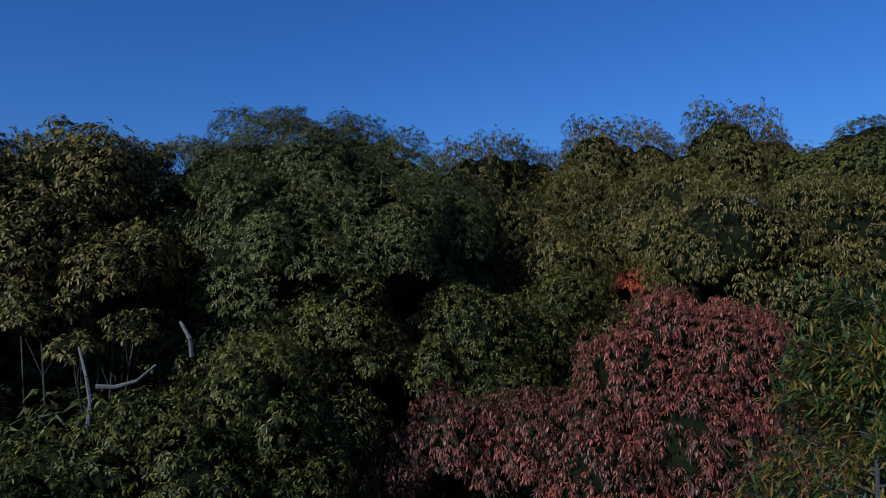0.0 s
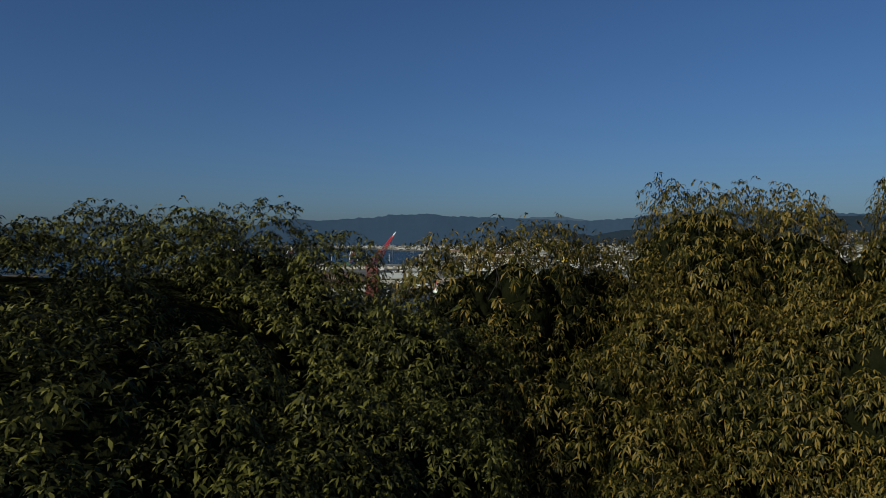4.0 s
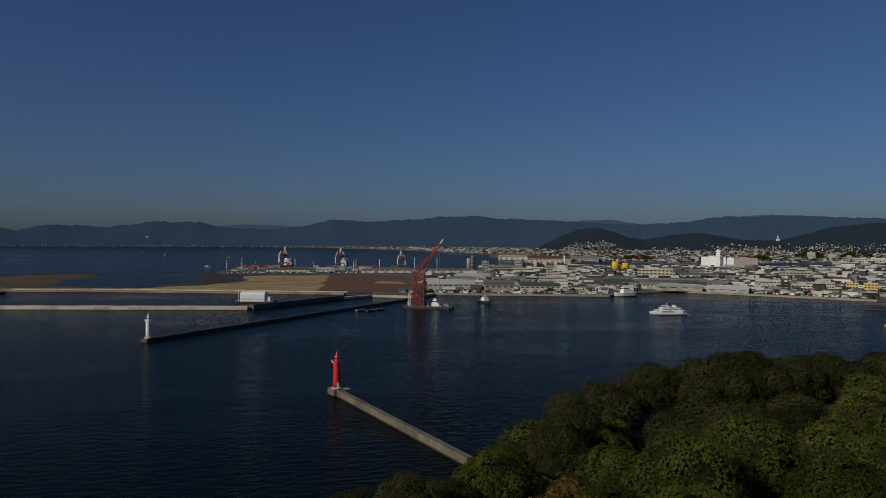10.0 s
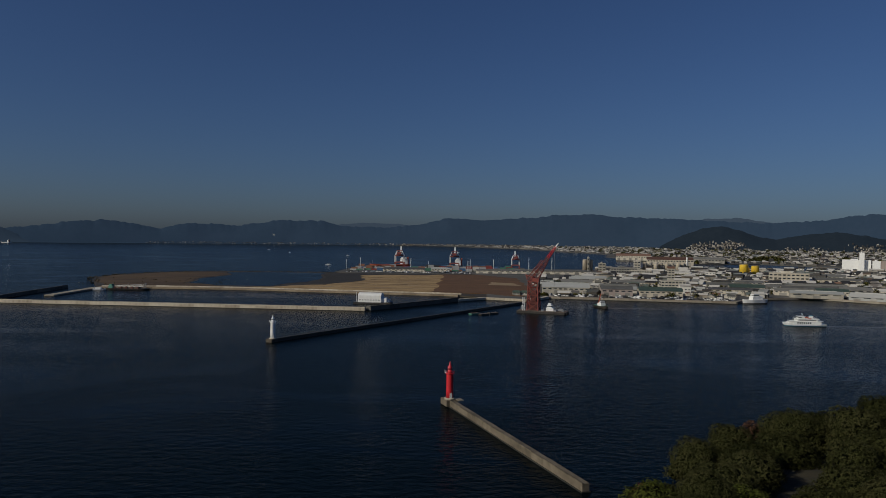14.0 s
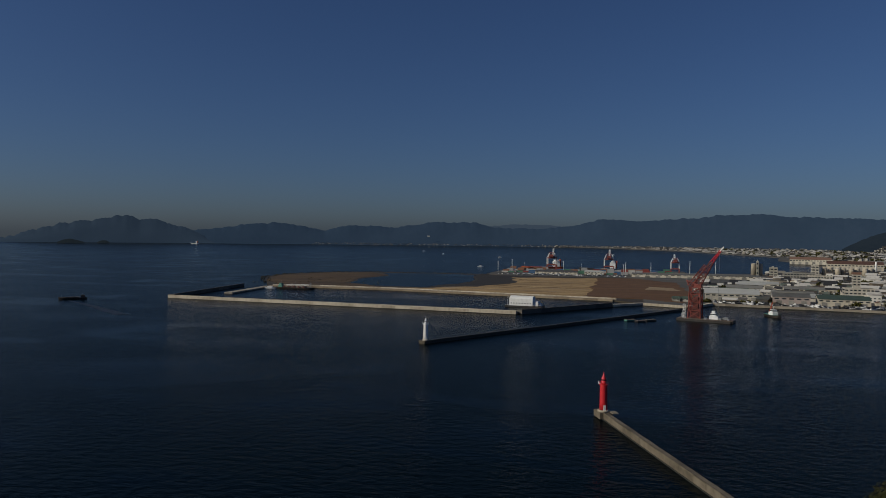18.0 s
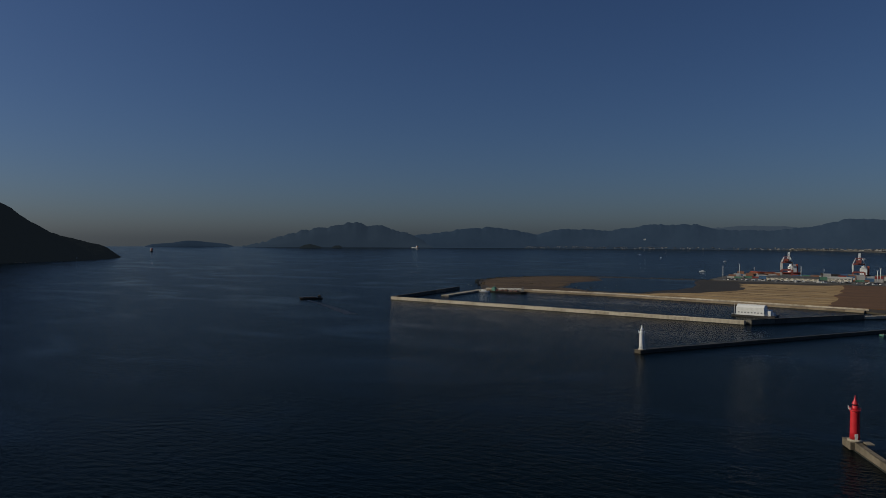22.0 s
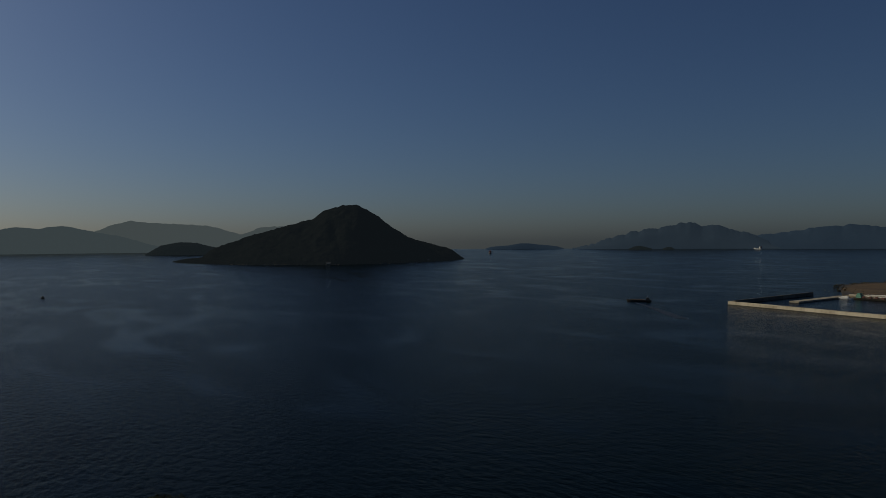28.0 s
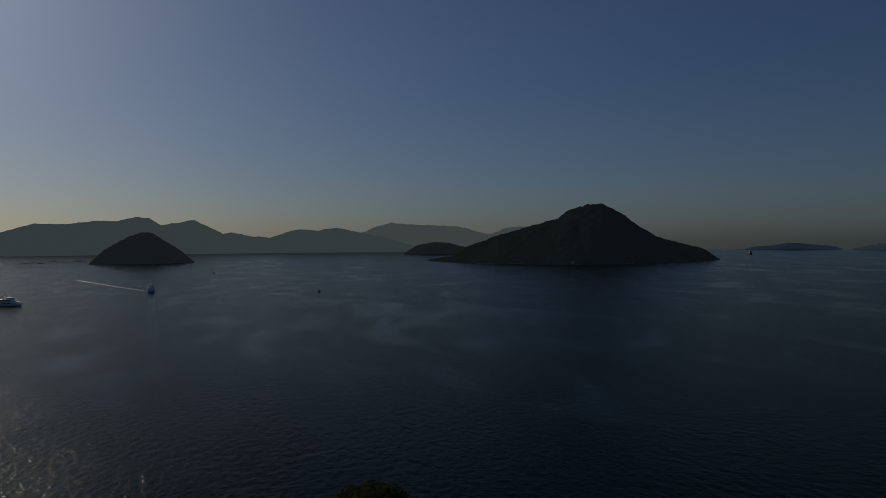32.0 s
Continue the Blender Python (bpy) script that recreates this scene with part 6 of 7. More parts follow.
block(830, 1452, 14, 16, 25, -28, M_white, "white stepped wing of the factory", 3, 2, blank=True)
block(862, 1446, 50, 32, 25, -28, M_wall_pink, "pink-grey factory hall with a dark roof", 2, 8, M_roof_dark, blank=True)
block(484, 1075, 55, 26, 15, -24, M_wall_cream, "cream four-storey office by the river", 3, 9)
t_dome = warehouse(436, 765, 46, 16, 4.2, -38, M_roof_pale, M_roof_pale, "pale curved-roof shed on the quay", doors=3, windows=4, rise=3.6)
block(606, 778, 13, 12, 10, -38, M_wall_yellow, "ochre-yellow three-storey apartment house", 3, 4, M_roof_brown)
block(626, 772, 15, 12, 10, -38, M_wall_yellow, "second ochre-yellow apartment house", 3, 4, M_roof_brown)
block(714, 1050, 47, 22, 12, -34, M_wall_grey, "long grey factory office", 3, 9)
block(1132, 1480, 53, 28, 16, -36, M_wall_white, "white mid-rise block in the city", 4, 8)
block(1349, 1630, 120, 34, 20, -38, M_wall_cream, "wide cream apartment slab", 5, 16)
block(1617, 2290, 25, 18, 28, -34, M_wall_white, "white apartment tower before a wooded knoll", 8, 4)
block(1640, 2215, 22, 18, 22, -34, M_wall_cream, "cream apartment tower before a wooded knoll", 6, 4)
warehouse(582, 1170, 66, 26, 7, -26, M_wall_grey, M_roof_grey, "long grey shed behind the river office", doors=5, windows=10)
warehouse(548, 1060, 62, 20, 6.5, -28, M_wall_cream, M_roof_grey, "low cream shed with a grey roof", doors=5, windows=9)
warehouse(505, 1790, 112, 50, 14, -12, M_wall_cream, M_roof_brown, "huge factory hall with a rust-brown roof across the river", doors=6, windows=16)
warehouse(500, 2170, 104, 50, 14, -12, M_wall_cream, M_roof_brown, "far factory hall with a rust-brown roof", doors=6, windows=14)
warehouse(640, 1960, 120, 40, 12, -14, M_wall_grey, M_roof_grey, "wide grey shipyard hall across the river", doors=6, windows=14)
block(531, 835, 30, 16, 9.5, -36, M_wall_white, "white three-storey quay office", 3, 7)
block(578, 780, 9, 12, 10.5, -36, M_wall_cream, "narrow cream house by the quay road", 3, 3)
block(552, 792, 30, 14, 7.5, -36, M_wall_cream, "low cream workshop by the quay road", 2, 7)
# rows of long sheds behind the quay
rs_ = random.Random(61)
SHEDS = []
for y in (846, 884, 922, 962, 1004, 1048):
    x = 84 + (y - 846) * 0.32 + rs_.uniform(0, 14)
    while x < 430 + (y - 846) * 0.3:
        w, d, h = rs_.uniform(30, 62), rs_.uniform(15, 23), rs_.uniform(4.5, 7.0)
        if (abs(x + w / 2 - 258) > 34 or abs(y - 900) > 26) and rs_.random() < 0.6:
            wm, rm, lab = rs_.choice(((M_wall_white, M_roof_pale, "long white shed with a pale metal roof"), (M_wall_cream, M_roof_grey, "long cream shed with a grey roof"), (M_wall_grey, M_roof_grey, "long grey corrugated shed"), (M_wall_white, M_roof_green, "long white shed with a dull green roof"), (M_wall_cream, M_roof_dark, "long cream workshop with a dark roof"), (M_wall_white, M_roof_grey, "long white factory shed with a grey roof")))
            turn = -math.degrees(math.atan2(x, y)) * 0.8 + rs_.uniform(-3, 3)
            warehouse(x + w / 2, y - 0.2 * (x - 100), w, d, h, turn, wm, rm, lab, doors=rs_.randrange(2, 5), windows=rs_.randrange(4, 9), rise=rs_.uniform(1.2, 3.0))
            SHEDS.append((x + w / 2, y - 0.2 * (x - 100), w))
        x += w + rs_.uniform(6, 26)
for k in range(6):
    warehouse(50 + (k % 3) * 9, 772 + (k // 3) * 8, 8, 6, 3.2, -15, M_wall_grey, M_roof_green, "small blue-green site hut near the crane quay", doors=1, windows=2)
jt = thing("jetty", (486, 566, 0), -40, "dark roofed ferry jetty near the wooded hill", "jetty", kind="structure")
part("deck", boxes((-26, 30, -5, 5, 0.2, 1.4)), M_hull, jt)
part("roof", gable(48, 9, 5.2, 6.6), M_roof_dark, jt, "dark roof on posts")
for k in range(9):
    part("post", bars([((-22 + k * 5.5, -3.6, 1.4), (-22 + k * 5.5, -3.6, 5)), ((-22 + k * 5.5, 3.6, 1.4), (-22 + k * 5.5, 3.6, 5))], 0.2), M_rust_dark, jt)
j2 = thing("landing_stage", (398, 450, 0), -45, "small concrete landing stage with a white shelter", "jetty", kind="structure")
part("deck", boxes((-16, 26, -4, 4, -1, 1.3)), M_concrete, j2)
part("shelter_roof", gable(22, 7, 3.8, 4.6), M_roof_pale, j2)
for k in range(5):
    part("post", bars([((-9 + k * 4.5, -2.8, 1.3), (-9 + k * 4.5, -2.8, 3.6)), ((-9 + k * 4.5, 2.8, 1.3), (-9 + k * 4.5, 2.8, 3.6))], 0.14), M_white, j2)
part("mast", bars([((-13, 0, 1.3), (-13, 0, 8))], 0.14), M_white, j2)

# ---------------------------------------------------------------- container terminal
M_box = [mat(f"{n} container steel", [tuple(0.7 * v for v in c), c, tuple(min(1, 1.2 * v) for v in c)], 0.6, 0.2) for n, c in (("red", (0.2, 0.035, 0.03)), ("grey", (0.3, 0.3, 0.3)), ("blue", (0.04, 0.1, 0.2)), ("green", (0.06, 0.16, 0.11)), ("white", (0.4, 0.39, 0.36)), ("brown", (0.2, 0.09, 0.05)))]


def container_mesh():
    bm = bmesh.new()
    n = 13
    pts = [(-6 + 12 * k / (n - 1), -1.22 + (0.07 if k % 2 else 0)) for k in range(n)]
    pts += [(6 - 12 * k / (n - 1), 1.22 - (0.07 if k % 2 else 0)) for k in range(n)]
    bm.free()
    return prism(pts, 0.05, 2.6)


for m, nm in zip(M_box, ("red", "grey", "blue", "green", "white", "brown")):
    me = bpy.data.meshes.new("container")
    b_ = container_mesh()
    b_.to_mesh(me)
    b_.free()
    me.materials.append(m)
    for _ in range(36):
        row, col, lev = rr.randrange(7), rr.randrange(24), rr.choice((0, 0, 0, 1, 1, 2))
        x, y = -228 + col * 13.0, 1300 + row * 17
        if row == 3:
            continue
        for lv in range(lev + 1):
            o = new("shipping_container", me)
            o.matrix_basis = pose(x, y + rr.choice((-2.6, 0, 2.6)), 1.9 + 2.6 * lv, 0, 0, rr.uniform(-0.4, 0.4))
            tagged(o, nm + " corrugated steel container in the terminal stacks", "container", "container stacks")


def gantry(x, y, label, h=36, s=1.0):
    """A quay gantry crane: braced portal, boom girder, A-frame and machinery house."""
    t = thing("gantry_crane", (x, y, 1.6), 0, label, "crane")
    t.scale = (s, s, s)
    for lx in (-9, 9):
        for ly in (-8, 8):
            part("lower_leg", boxes((lx - 0.9, lx + 0.9, ly - 0.9, ly + 0.9, 0, 12)), M_rust, t)
            part("upper_leg", boxes((lx - 0.8, lx + 0.8, ly - 0.8, ly + 0.8, 12, 26)), M_white, t, "white upper leg")
            bm = bmesh.new()
            bar(bm, (lx, ly, 26), (lx * 0.55, ly * 0.45, h), 0.7, 0.5, 6)
            part("apex_leg", bm, M_white, t)
        part("sill_beam", boxes((lx - 0.7, lx + 0.7, -9, 9, 1.0, 2.6)), M_rust, t)
        part("side_brace", bars([((lx, -8, 12), (lx, 8, 25)), ((lx, 8, 12), (lx, -8, 25))], 0.35), M_rust, t)
    for ly in (-8, 8):
        for bz in (11, 25):
            part("portal_beam", boxes((-9, 9, ly - 0.8, ly + 0.8, bz, bz + 2)), M_rust, t, "red cross beam")
    for gx_ in (-3, 1.6):
        part("girder", boxes((gx_, gx_ + 1.4, -20, 26, 27, 29)), M_rust, t)
    part("raised_boom", lattice((0, 22, 28), (0, 28, h + 8), 3, 2.4, 8, 0.3, side=Vector((1, 0, 0))), M_white, t)
    part("machinery_house", boxes((-4, 4, -16, -6, 29, 33)), M_rust, t)
    part("apex_platform", boxes((-5.4, 5.4, -4.2, 4.2, h - 0.6, h + 0.6)), M_rust, t)
    part("stay", bars([((-2, -2, h), (-2, 24, 29)), ((2, -2, h), (2, 24, 29))], 0.2), M_rust, t)
    return t


gantry(-152, 1425, "red and white container gantry crane at the terminal quay")
gantry(-37, 1395, "red and white quay gantry crane with raised boom")
gantry(86, 1390, "smaller red and white gantry crane", s=0.85)
for x, y, h in ((-241, 1303, 20), (-221, 1345, 23), (-9, 1299, 19), (-5, 1342, 21), (108, 1330, 26), (160, 1400, 24), (-120, 1330, 22), (40, 1330, 22)):
    t = thing("light_mast", (x, y, 1.6), 0, "tall white floodlight mast", "lamp", "floodlight masts")
    part("pole", lathe([(0.6, 0), (0.35, h)], 8), M_white, t)
    part("lamp_head", boxes((-1.6, 1.6, -0.5, 0.5, h, h + 0.9)), M_steel, t)
warehouse(-126, 1264, 76, 18, 5, -1, M_wall_cream, M_roof_dark, "low dark-roofed transit shed before the container stacks", doors=8, windows=10)
warehouse(-60, 1290, 34, 14, 5, -4, M_wall_white, M_roof_pale, "pale transit shed before the container stacks", doors=4, windows=6)

# ---------------------------------------------------------------- the town
M_pane = mat("dull window glass", [(0.05, 0.055, 0.06), (0.12, 0.13, 0.14)], 0.2, 0.3)
HOUSES = []
rh = random.Random(12)
for k, (wm, rm, lab) in enumerate(((M_wall_white, M_roof_dark, "white house with a dark tiled roof"), (M_wall_cream, M_roof_brown, "cream house with a brown roof"), (M_wall_white, M_roof_grey, "white house with a grey roof"), (M_wall_grey, M_roof_dark, "grey house with a dark roof"), (M_wall_cream, M_roof_grey, "cream workshop with a grey metal roof"), (M_wall_white, M_roof_pale, "white shed with a pale roof"))):
    w, d, h = rh.uniform(10, 15), rh.uniform(8, 10), rh.uniform(5, 6.5)
    t = thing("house", (0, 0, -50), 0, lab, "house", "houses of the harbour town")
    wall = part("wall", gabled_wall(w, d, h, d * 0.25), wm, t)
    part("roof", gable(w, d, h + 0.3, h + d * 0.25 + 0.4), rm, t)
    for s in (0.16, 0.62):
        for j in range(4):
            c = (j + 0.5) / 4 * w - w / 2
            part("window", boxes((c - 0.7, c + 0.7, -d / 2 - 0.05, -d / 2 + 0.05, h * s, h * s + 1.0)), M_pane, wall)
    HOUSES.append(t)

TAKEN = [(o.matrix_basis.translation.x, o.matrix_basis.translation.y, 16 if "warehouse" in o.name or "block" in o.name else 8) for o in scene.objects if o.parent is None and o.name.split(".")[0] in ("warehouse", "office_block", "storage_tank")]
TAKEN += [(x + k * w, y - k * w * 0.2, 11) for x, y, w in SHEDS for k in (-0.33, 0, 0.33)]
TAKEN += [(109 + k, 812, 18) for k in (-20, 20)] + [(15 + 24 * k, 1250, 16) for k in range(9)]


def in_outline(x, y, outline):
    inside = False
    for (ax, ay), (bx, by) in zip(outline, outline[1:] + outline[:1]):
        if (ay > y) != (by > y) and x < (bx - ax) * (y - ay) / (by - ay) + ax:
            inside = not inside
    return inside


NEAR_TOWN = [(92, 850), (95, 775), (270, 745), (300, 775), (385, 815), (545, 675), (560, 600), (1150, 600), (1300, 1500), (860, 1530), (622, 1500), (489, 1535), (260, 1440), (225, 1220), (40, 900)]
FAR_TOWN = [(590, 1880), (800, 1980), (940, 1800), (1300, 1930), (3000, 1950), (3200, 3000), (2900, 3300), (1500, 4450), (-200, 4700), (280, 3950), (600, 2900), (520, 2500)]
placed, used_h = [], set()
tries = 0
while len(placed) < 210 and tries < 20000:
    tries += 1
    x, y = rh.uniform(90, 900), 640 + 600 * rh.random() ** 1.5
    if not in_outline(x, y, NEAR_TOWN) or any(abs(x - a) < r + 7 and abs(y - b) < r + 6 for a, b, r in TAKEN) or any((x - a) ** 2 + (y - b) ** 2 < 100 for a, b in placed):
        continue
    placed.append((x, y))
    k = rh.randrange(6)
    m = pose(x, y, 2.0, 0, 0, -math.degrees(math.atan2(x, y)) + rh.choice((0, 0, 90)) + rh.uniform(-14, 14))
    sc = rh.uniform(0.5, 0.78)
    if k not in used_h:
        used_h.add(k)
        HOUSES[k].matrix_basis = m
        continue
    HOUSES[k].scale = (sc, sc, sc * rh.uniform(0.8, 1.15))
    copy_thing(HOUSES[k], m)
    HOUSES[k].scale = (1, 1, 1)

M_city = mat("mixed city walls", [(0.05, 0.045, 0.04), (0.15, 0.12, 0.085), (0.26, 0.25, 0.23), (0.20, 0.17, 0.13), (0.4, 0.36, 0.29), (0.6, 0.58, 0.53)], 0.8, 0.02, island=1.6, coords="World", fine=0.1)
M_city_roof = mat("mixed city roofs", [(0.025, 0.025, 0.027), (0.06, 0.065, 0.06), (0.12, 0.075, 0.05), (0.10, 0.13, 0.11), (0.22, 0.225, 0.22), (0.16, 0.14, 0.12), (0.5, 0.48, 0.44)], 0.7, 0.02, island=1.6, coords="World", fine=0.1)


def city(outline, count, size, height, tall, label, x0, x1, y0, y1, windows, seed, bias=1.0, walls=None):
    """Closely packed buildings of a town as one mass: blocks with pitched or flat roofs, and their window rows."""
    rc = random.Random(seed)
    verts, faces, rv, rf, wv, wf = [], [], [], [], [], []

    def add(v, f, pts, quads):
        k = len(v)
        v.extend(pts)
        f.extend([tuple(k + i for i in q) for q in quads])
    grid = {}
    made_, tries_ = 0, 0
    while made_ < count and tries_ < count * 12:
        tries_ += 1
        x, y = rc.uniform(x0, x1), y0 + (y1 - y0) * rc.random() ** bias
        if not in_outline(x, y, outline) or abs(math.degrees(math.atan2(x, y)) - 20) > 28:
            continue
        w, d = rc.uniform(*size) * rc.choice((1, 1, 1.6)), rc.uniform(*size)
        cell = (int(x // (size[1])), int(y // (size[1])))
        if cell in grid or any(abs(x - a) < r + w / 2 and abs(y - b) < r + d / 2 for a, b, r in TAKEN) or (y < 1300 and any((x - a) ** 2 + (y - b) ** 2 < 150 for a, b in placed)):
            continue
        grid[cell] = 1
        made_ += 1
        h = rc.uniform(*height) if rc.random() > tall[0] else rc.uniform(tall[1], tall[2])
        z = 1.9 + swell(math.hypot(x, y))
        a = -math.atan2(x, y) + rc.uniform(-0.35, 0.35)
        c_, s_ = math.cos(a), math.sin(a)

        def P(u, v, zz):
            return (x + c_ * u - s_ * v, y + s_ * u + c_ * v, z + zz)
        w2, d2 = w / 2, d / 2
        add(verts, faces, [P(-w2, -d2, 0), P(w2, -d2, 0), P(w2, d2, 0), P(-w2, d2, 0), P(-w2, -d2, h), P(w2, -d2, h), P(w2, d2, h), P(-w2, d2, h)], [(0, 1, 5, 4), (1, 2, 6, 5), (2, 3, 7, 6), (3, 0, 4, 7), (4, 5, 6, 7)])
        if h < 12 and rc.random() < 0.7:
            e, rz = 0.5, d * 0.22
            add(rv, rf, [P(-w2 - e, -d2 - e, h - 0.1), P(w2 + e, -d2 - e, h - 0.1), P(w2 + e, d2 + e, h - 0.1), P(-w2 - e, d2 + e, h - 0.1), P(-w2 - e, 0, h + rz), P(w2 + e, 0, h + rz)], [(0, 1, 5, 4), (2, 3, 4, 5), (1, 2, 5), (3, 0, 4)])
        else:
            add(rv, rf, [P(-w2 - 0.2, -d2 - 0.2, h), P(w2 + 0.2, -d2 - 0.2, h), P(w2 + 0.2, d2 + 0.2, h), P(-w2 - 0.2, d2 + 0.2, h), P(-w2, -d2, h + 0.7), P(w2, -d2, h + 0.7), P(w2, d2, h + 0.7), P(-w2, d2, h + 0.7)], [(0, 1, 5, 4), (1, 2, 6, 5), (2, 3, 7, 6), (3, 0, 4, 7), (4, 5, 6, 7)])
            if rc.random() < 0.5:
                q = w * 0.18
                add(verts, faces, [P(-q, -q, h), P(q, -q, h), P(q, q, h), P(-q, q, h), P(-q, -q, h + 3), P(q, -q, h + 3), P(q, q, h + 3), P(-q, q, h + 3)], [(0, 1, 5, 4), (1, 2, 6, 5), (2, 3, 7, 6), (3, 0, 4, 7), (4, 5, 6, 7)])
        if windows:
            for st in range(max(1, int(h / 3.2))):
                zz = st * 3.2 + 1.1
                for b_ in range(max(2, int(w / 4))):
                    if rc.random() < 0.25:
                        continue
                    u = -w2 + (b_ + 0.5) * w / max(2, int(w / 4))
                    add(wv, wf, [P(u - 1, -d2 - 0.06, zz), P(u + 1, -d2 - 0.06, zz), P(u + 1, -d2 - 0.06, zz + 1.3), P(u - 1, -d2 - 0.06, zz + 1.3)], [(0, 1, 2, 3)])
    ob = link("city_buildings", mesh_from(verts, faces), walls or M_city)
    tagged(ob, label, "buildings", kind="stuff")
    part("roof", mesh_from(rv, rf), M_city_roof, ob)
    if wv:
        part("window", mesh_from(wv, wf), M_pane, ob)
    return ob


city(NEAR_TOWN, 1700, (6, 17), (2.4, 5.2), (0.05, 6.5, 11), "crowded low buildings of the harbour town", 90, 1250, 620, 1540, True, 31)
city([(860, 600), (2600, 600), (2600, 1600), (1300, 1650), (1100, 1500)], 2000, (7, 18), (2.8, 6.5), (0.06, 9, 16), "dense inland quarter of the city", 860, 2600, 600, 1650, True, 32)
# Distance haze is put into these duller, greyer colours.
M_far_town = mat("far walls and roofs with painted haze", [(0.045, 0.045, 0.045), (0.09, 0.085, 0.078), (0.18, 0.167, 0.145), (0.36, 0.335, 0.295)], 0.9, 0.02, island=1.0, coords="World", fine=0.1, spec=0.1)
city(FAR_TOWN, 9000, (6, 13), (2.2, 5), (0.035, 7, 14), "wide pale city spread over the plain", -200, 3200, 1860, 4650, False, 33, walls=M_far_town)
# ---------------------------------------------------------------- far shore, greenery and small things of the town
def coast(label, az0, az1, r0, r1, count, heights, seed, slope=0.0, size=(10, 26), per=1.0):
    """Small pale buildings scattered along a far shore or hillside."""
    rc = random.Random(seed)
    v, f = [], []
    for _ in range(count):
        a, k = rc.uniform(az0, az1), rc.random() ** per
        r = r0 + (r1 - r0) * k
        w, h = rc.uniform(*size), rc.uniform(*heights)
        x, y, z = -math.sin(radians(a)) * r, math.cos(radians(a)) * r, swell(r) + slope * k - 2
        t = radians(a) + rc.uniform(-0.4, 0.4)
        c_, s_ = math.cos(t) * w / 2, math.sin(t) * w / 2
        b = len(v)
        for zz in (z, z + h + 2):
            v += [(x - c_ + s_, y - s_ - c_, zz), (x + c_ + s_, y + s_ - c_, zz), (x + c_ - s_, y + s_ + c_, zz), (x - c_ - s_, y - s_ + c_, zz)]
        f += [(b, b + 1, b + 5, b + 4), (b + 1, b + 2, b + 6, b + 5), (b + 2, b + 3, b + 7, b + 6), (b + 3, b, b + 4, b + 7), (b + 4, b + 5, b + 6, b + 7)]
    return tagged(link("far_buildings", mesh_from(v, f), M_far_town), label, "buildings", kind="stuff")


def shore_strip(az0, az1, r0, r1, z, material, label):
    a = np.linspace(az0, az1, 60)
    v = [(-math.sin(radians(q)) * r, math.cos(radians(q)) * r, swell(r) + h) for r, h in ((r0, -1.0), (r0 + 2, z), (r1, z + 2)) for q in a]
    f = [(j * 60 + k + 1, j * 60 + k, (j + 1) * 60 + k, (j + 1) * 60 + k + 1) for j in range(2) for k in range(59)]
    return tagged(link("ground", mesh_from(v, f), material), label, "land", kind="structure")


# This shore shares the mountains' painted haze and glow.
shore_strip(-18, 33.5, 4640, 4760, 0.8, M_far, "low dark far shore under the mountains")
coast("pale villages strung along the far shore", 3, 26, 4660, 4735, 300, (1.0, 2.6), 51, slope=12, per=1.5, size=(4, 9))
coast("pale buildings of the far bay-side town", -14, 6, 4560, 4715, 700, (1.2, 3.5), 52, slope=10, size=(4, 10))


def on_hills(label, az0, az1, u0, u1, count, heights, size, seed, clusters):
    """Houses in clusters up the slopes of the wooded hills."""
    rc = random.Random(seed)
    az, el = np.array(sorted(HILLS), float).T
    spots_ = [(rc.uniform(az0, az1), rc.uniform(u0, u1)) for _ in range(clusters)]
    v, f = [], []
    for _ in range(count):
        ca, cu = rc.choice(spots_)
        a, u = ca + rc.gauss(0, 0.55), min(max(cu + rc.gauss(0, 0.07), 0.02), 0.85)
        r = 4250 + 250 * u
        base = swell(4250) - 1
        z = base + (65 + np.interp(a, az, el) / 1000 * 4500 - base) * u ** 0.85
        w, h = rc.uniform(*size), rc.uniform(*heights)
        x, y = -math.sin(radians(a)) * (r - 12), 3 + math.cos(radians(a)) * (r - 12)
        t = radians(a) + rc.uniform(-0.4, 0.4)
        c_, s_ = math.cos(t) * w / 2, math.sin(t) * w / 2
        b = len(v)
        for zz in (z - 4, z + h):
            v += [(x - c_ + s_, y - s_ - c_, zz), (x + c_ + s_, y + s_ - c_, zz), (x + c_ - s_, y + s_ + c_, zz), (x - c_ - s_, y - s_ + c_, zz)]
        f += [(b, b + 1, b + 5, b + 4), (b + 1, b + 2, b + 6, b + 5), (b + 2, b + 3, b + 7, b + 6), (b + 3, b, b + 4, b + 7), (b + 4, b + 5, b + 6, b + 7)]
    return tagged(link("far_buildings", mesh_from(v, f), M_far_town), label, "buildings", kind="stuff")


on_hills("pale houses climbing the wooded hills", -46, -24, 0.02, 0.3, 1100, (1.2, 2.8), (3, 7), 53, 40)
on_hills("white housing estate on a hill spur", -22.0, -17.8, 0.05, 0.25, 260, (2, 4.5), (4, 9), 54, 6)
on_hills("apartment blocks round the monument hill", -34.5, -28.5, 0.15, 0.45, 60, (3, 7), (6, 12), 56, 8)
coast("pale houses on the lower slopes of the mountains", -15, 4, 4730, 4765, 160, (2, 4), 55, slope=30, size=(4, 9), per=1.5)
mon = thing("hilltop_monument", (-math.sin(radians(-33.0)) * 4330, math.cos(radians(-33.0)) * 4330, 84), 0, "white pagoda-like monument on a wooded hill", "monument")
part("base", boxes((-9, 9, -5, 5, -8, 3)), M_white, mon)
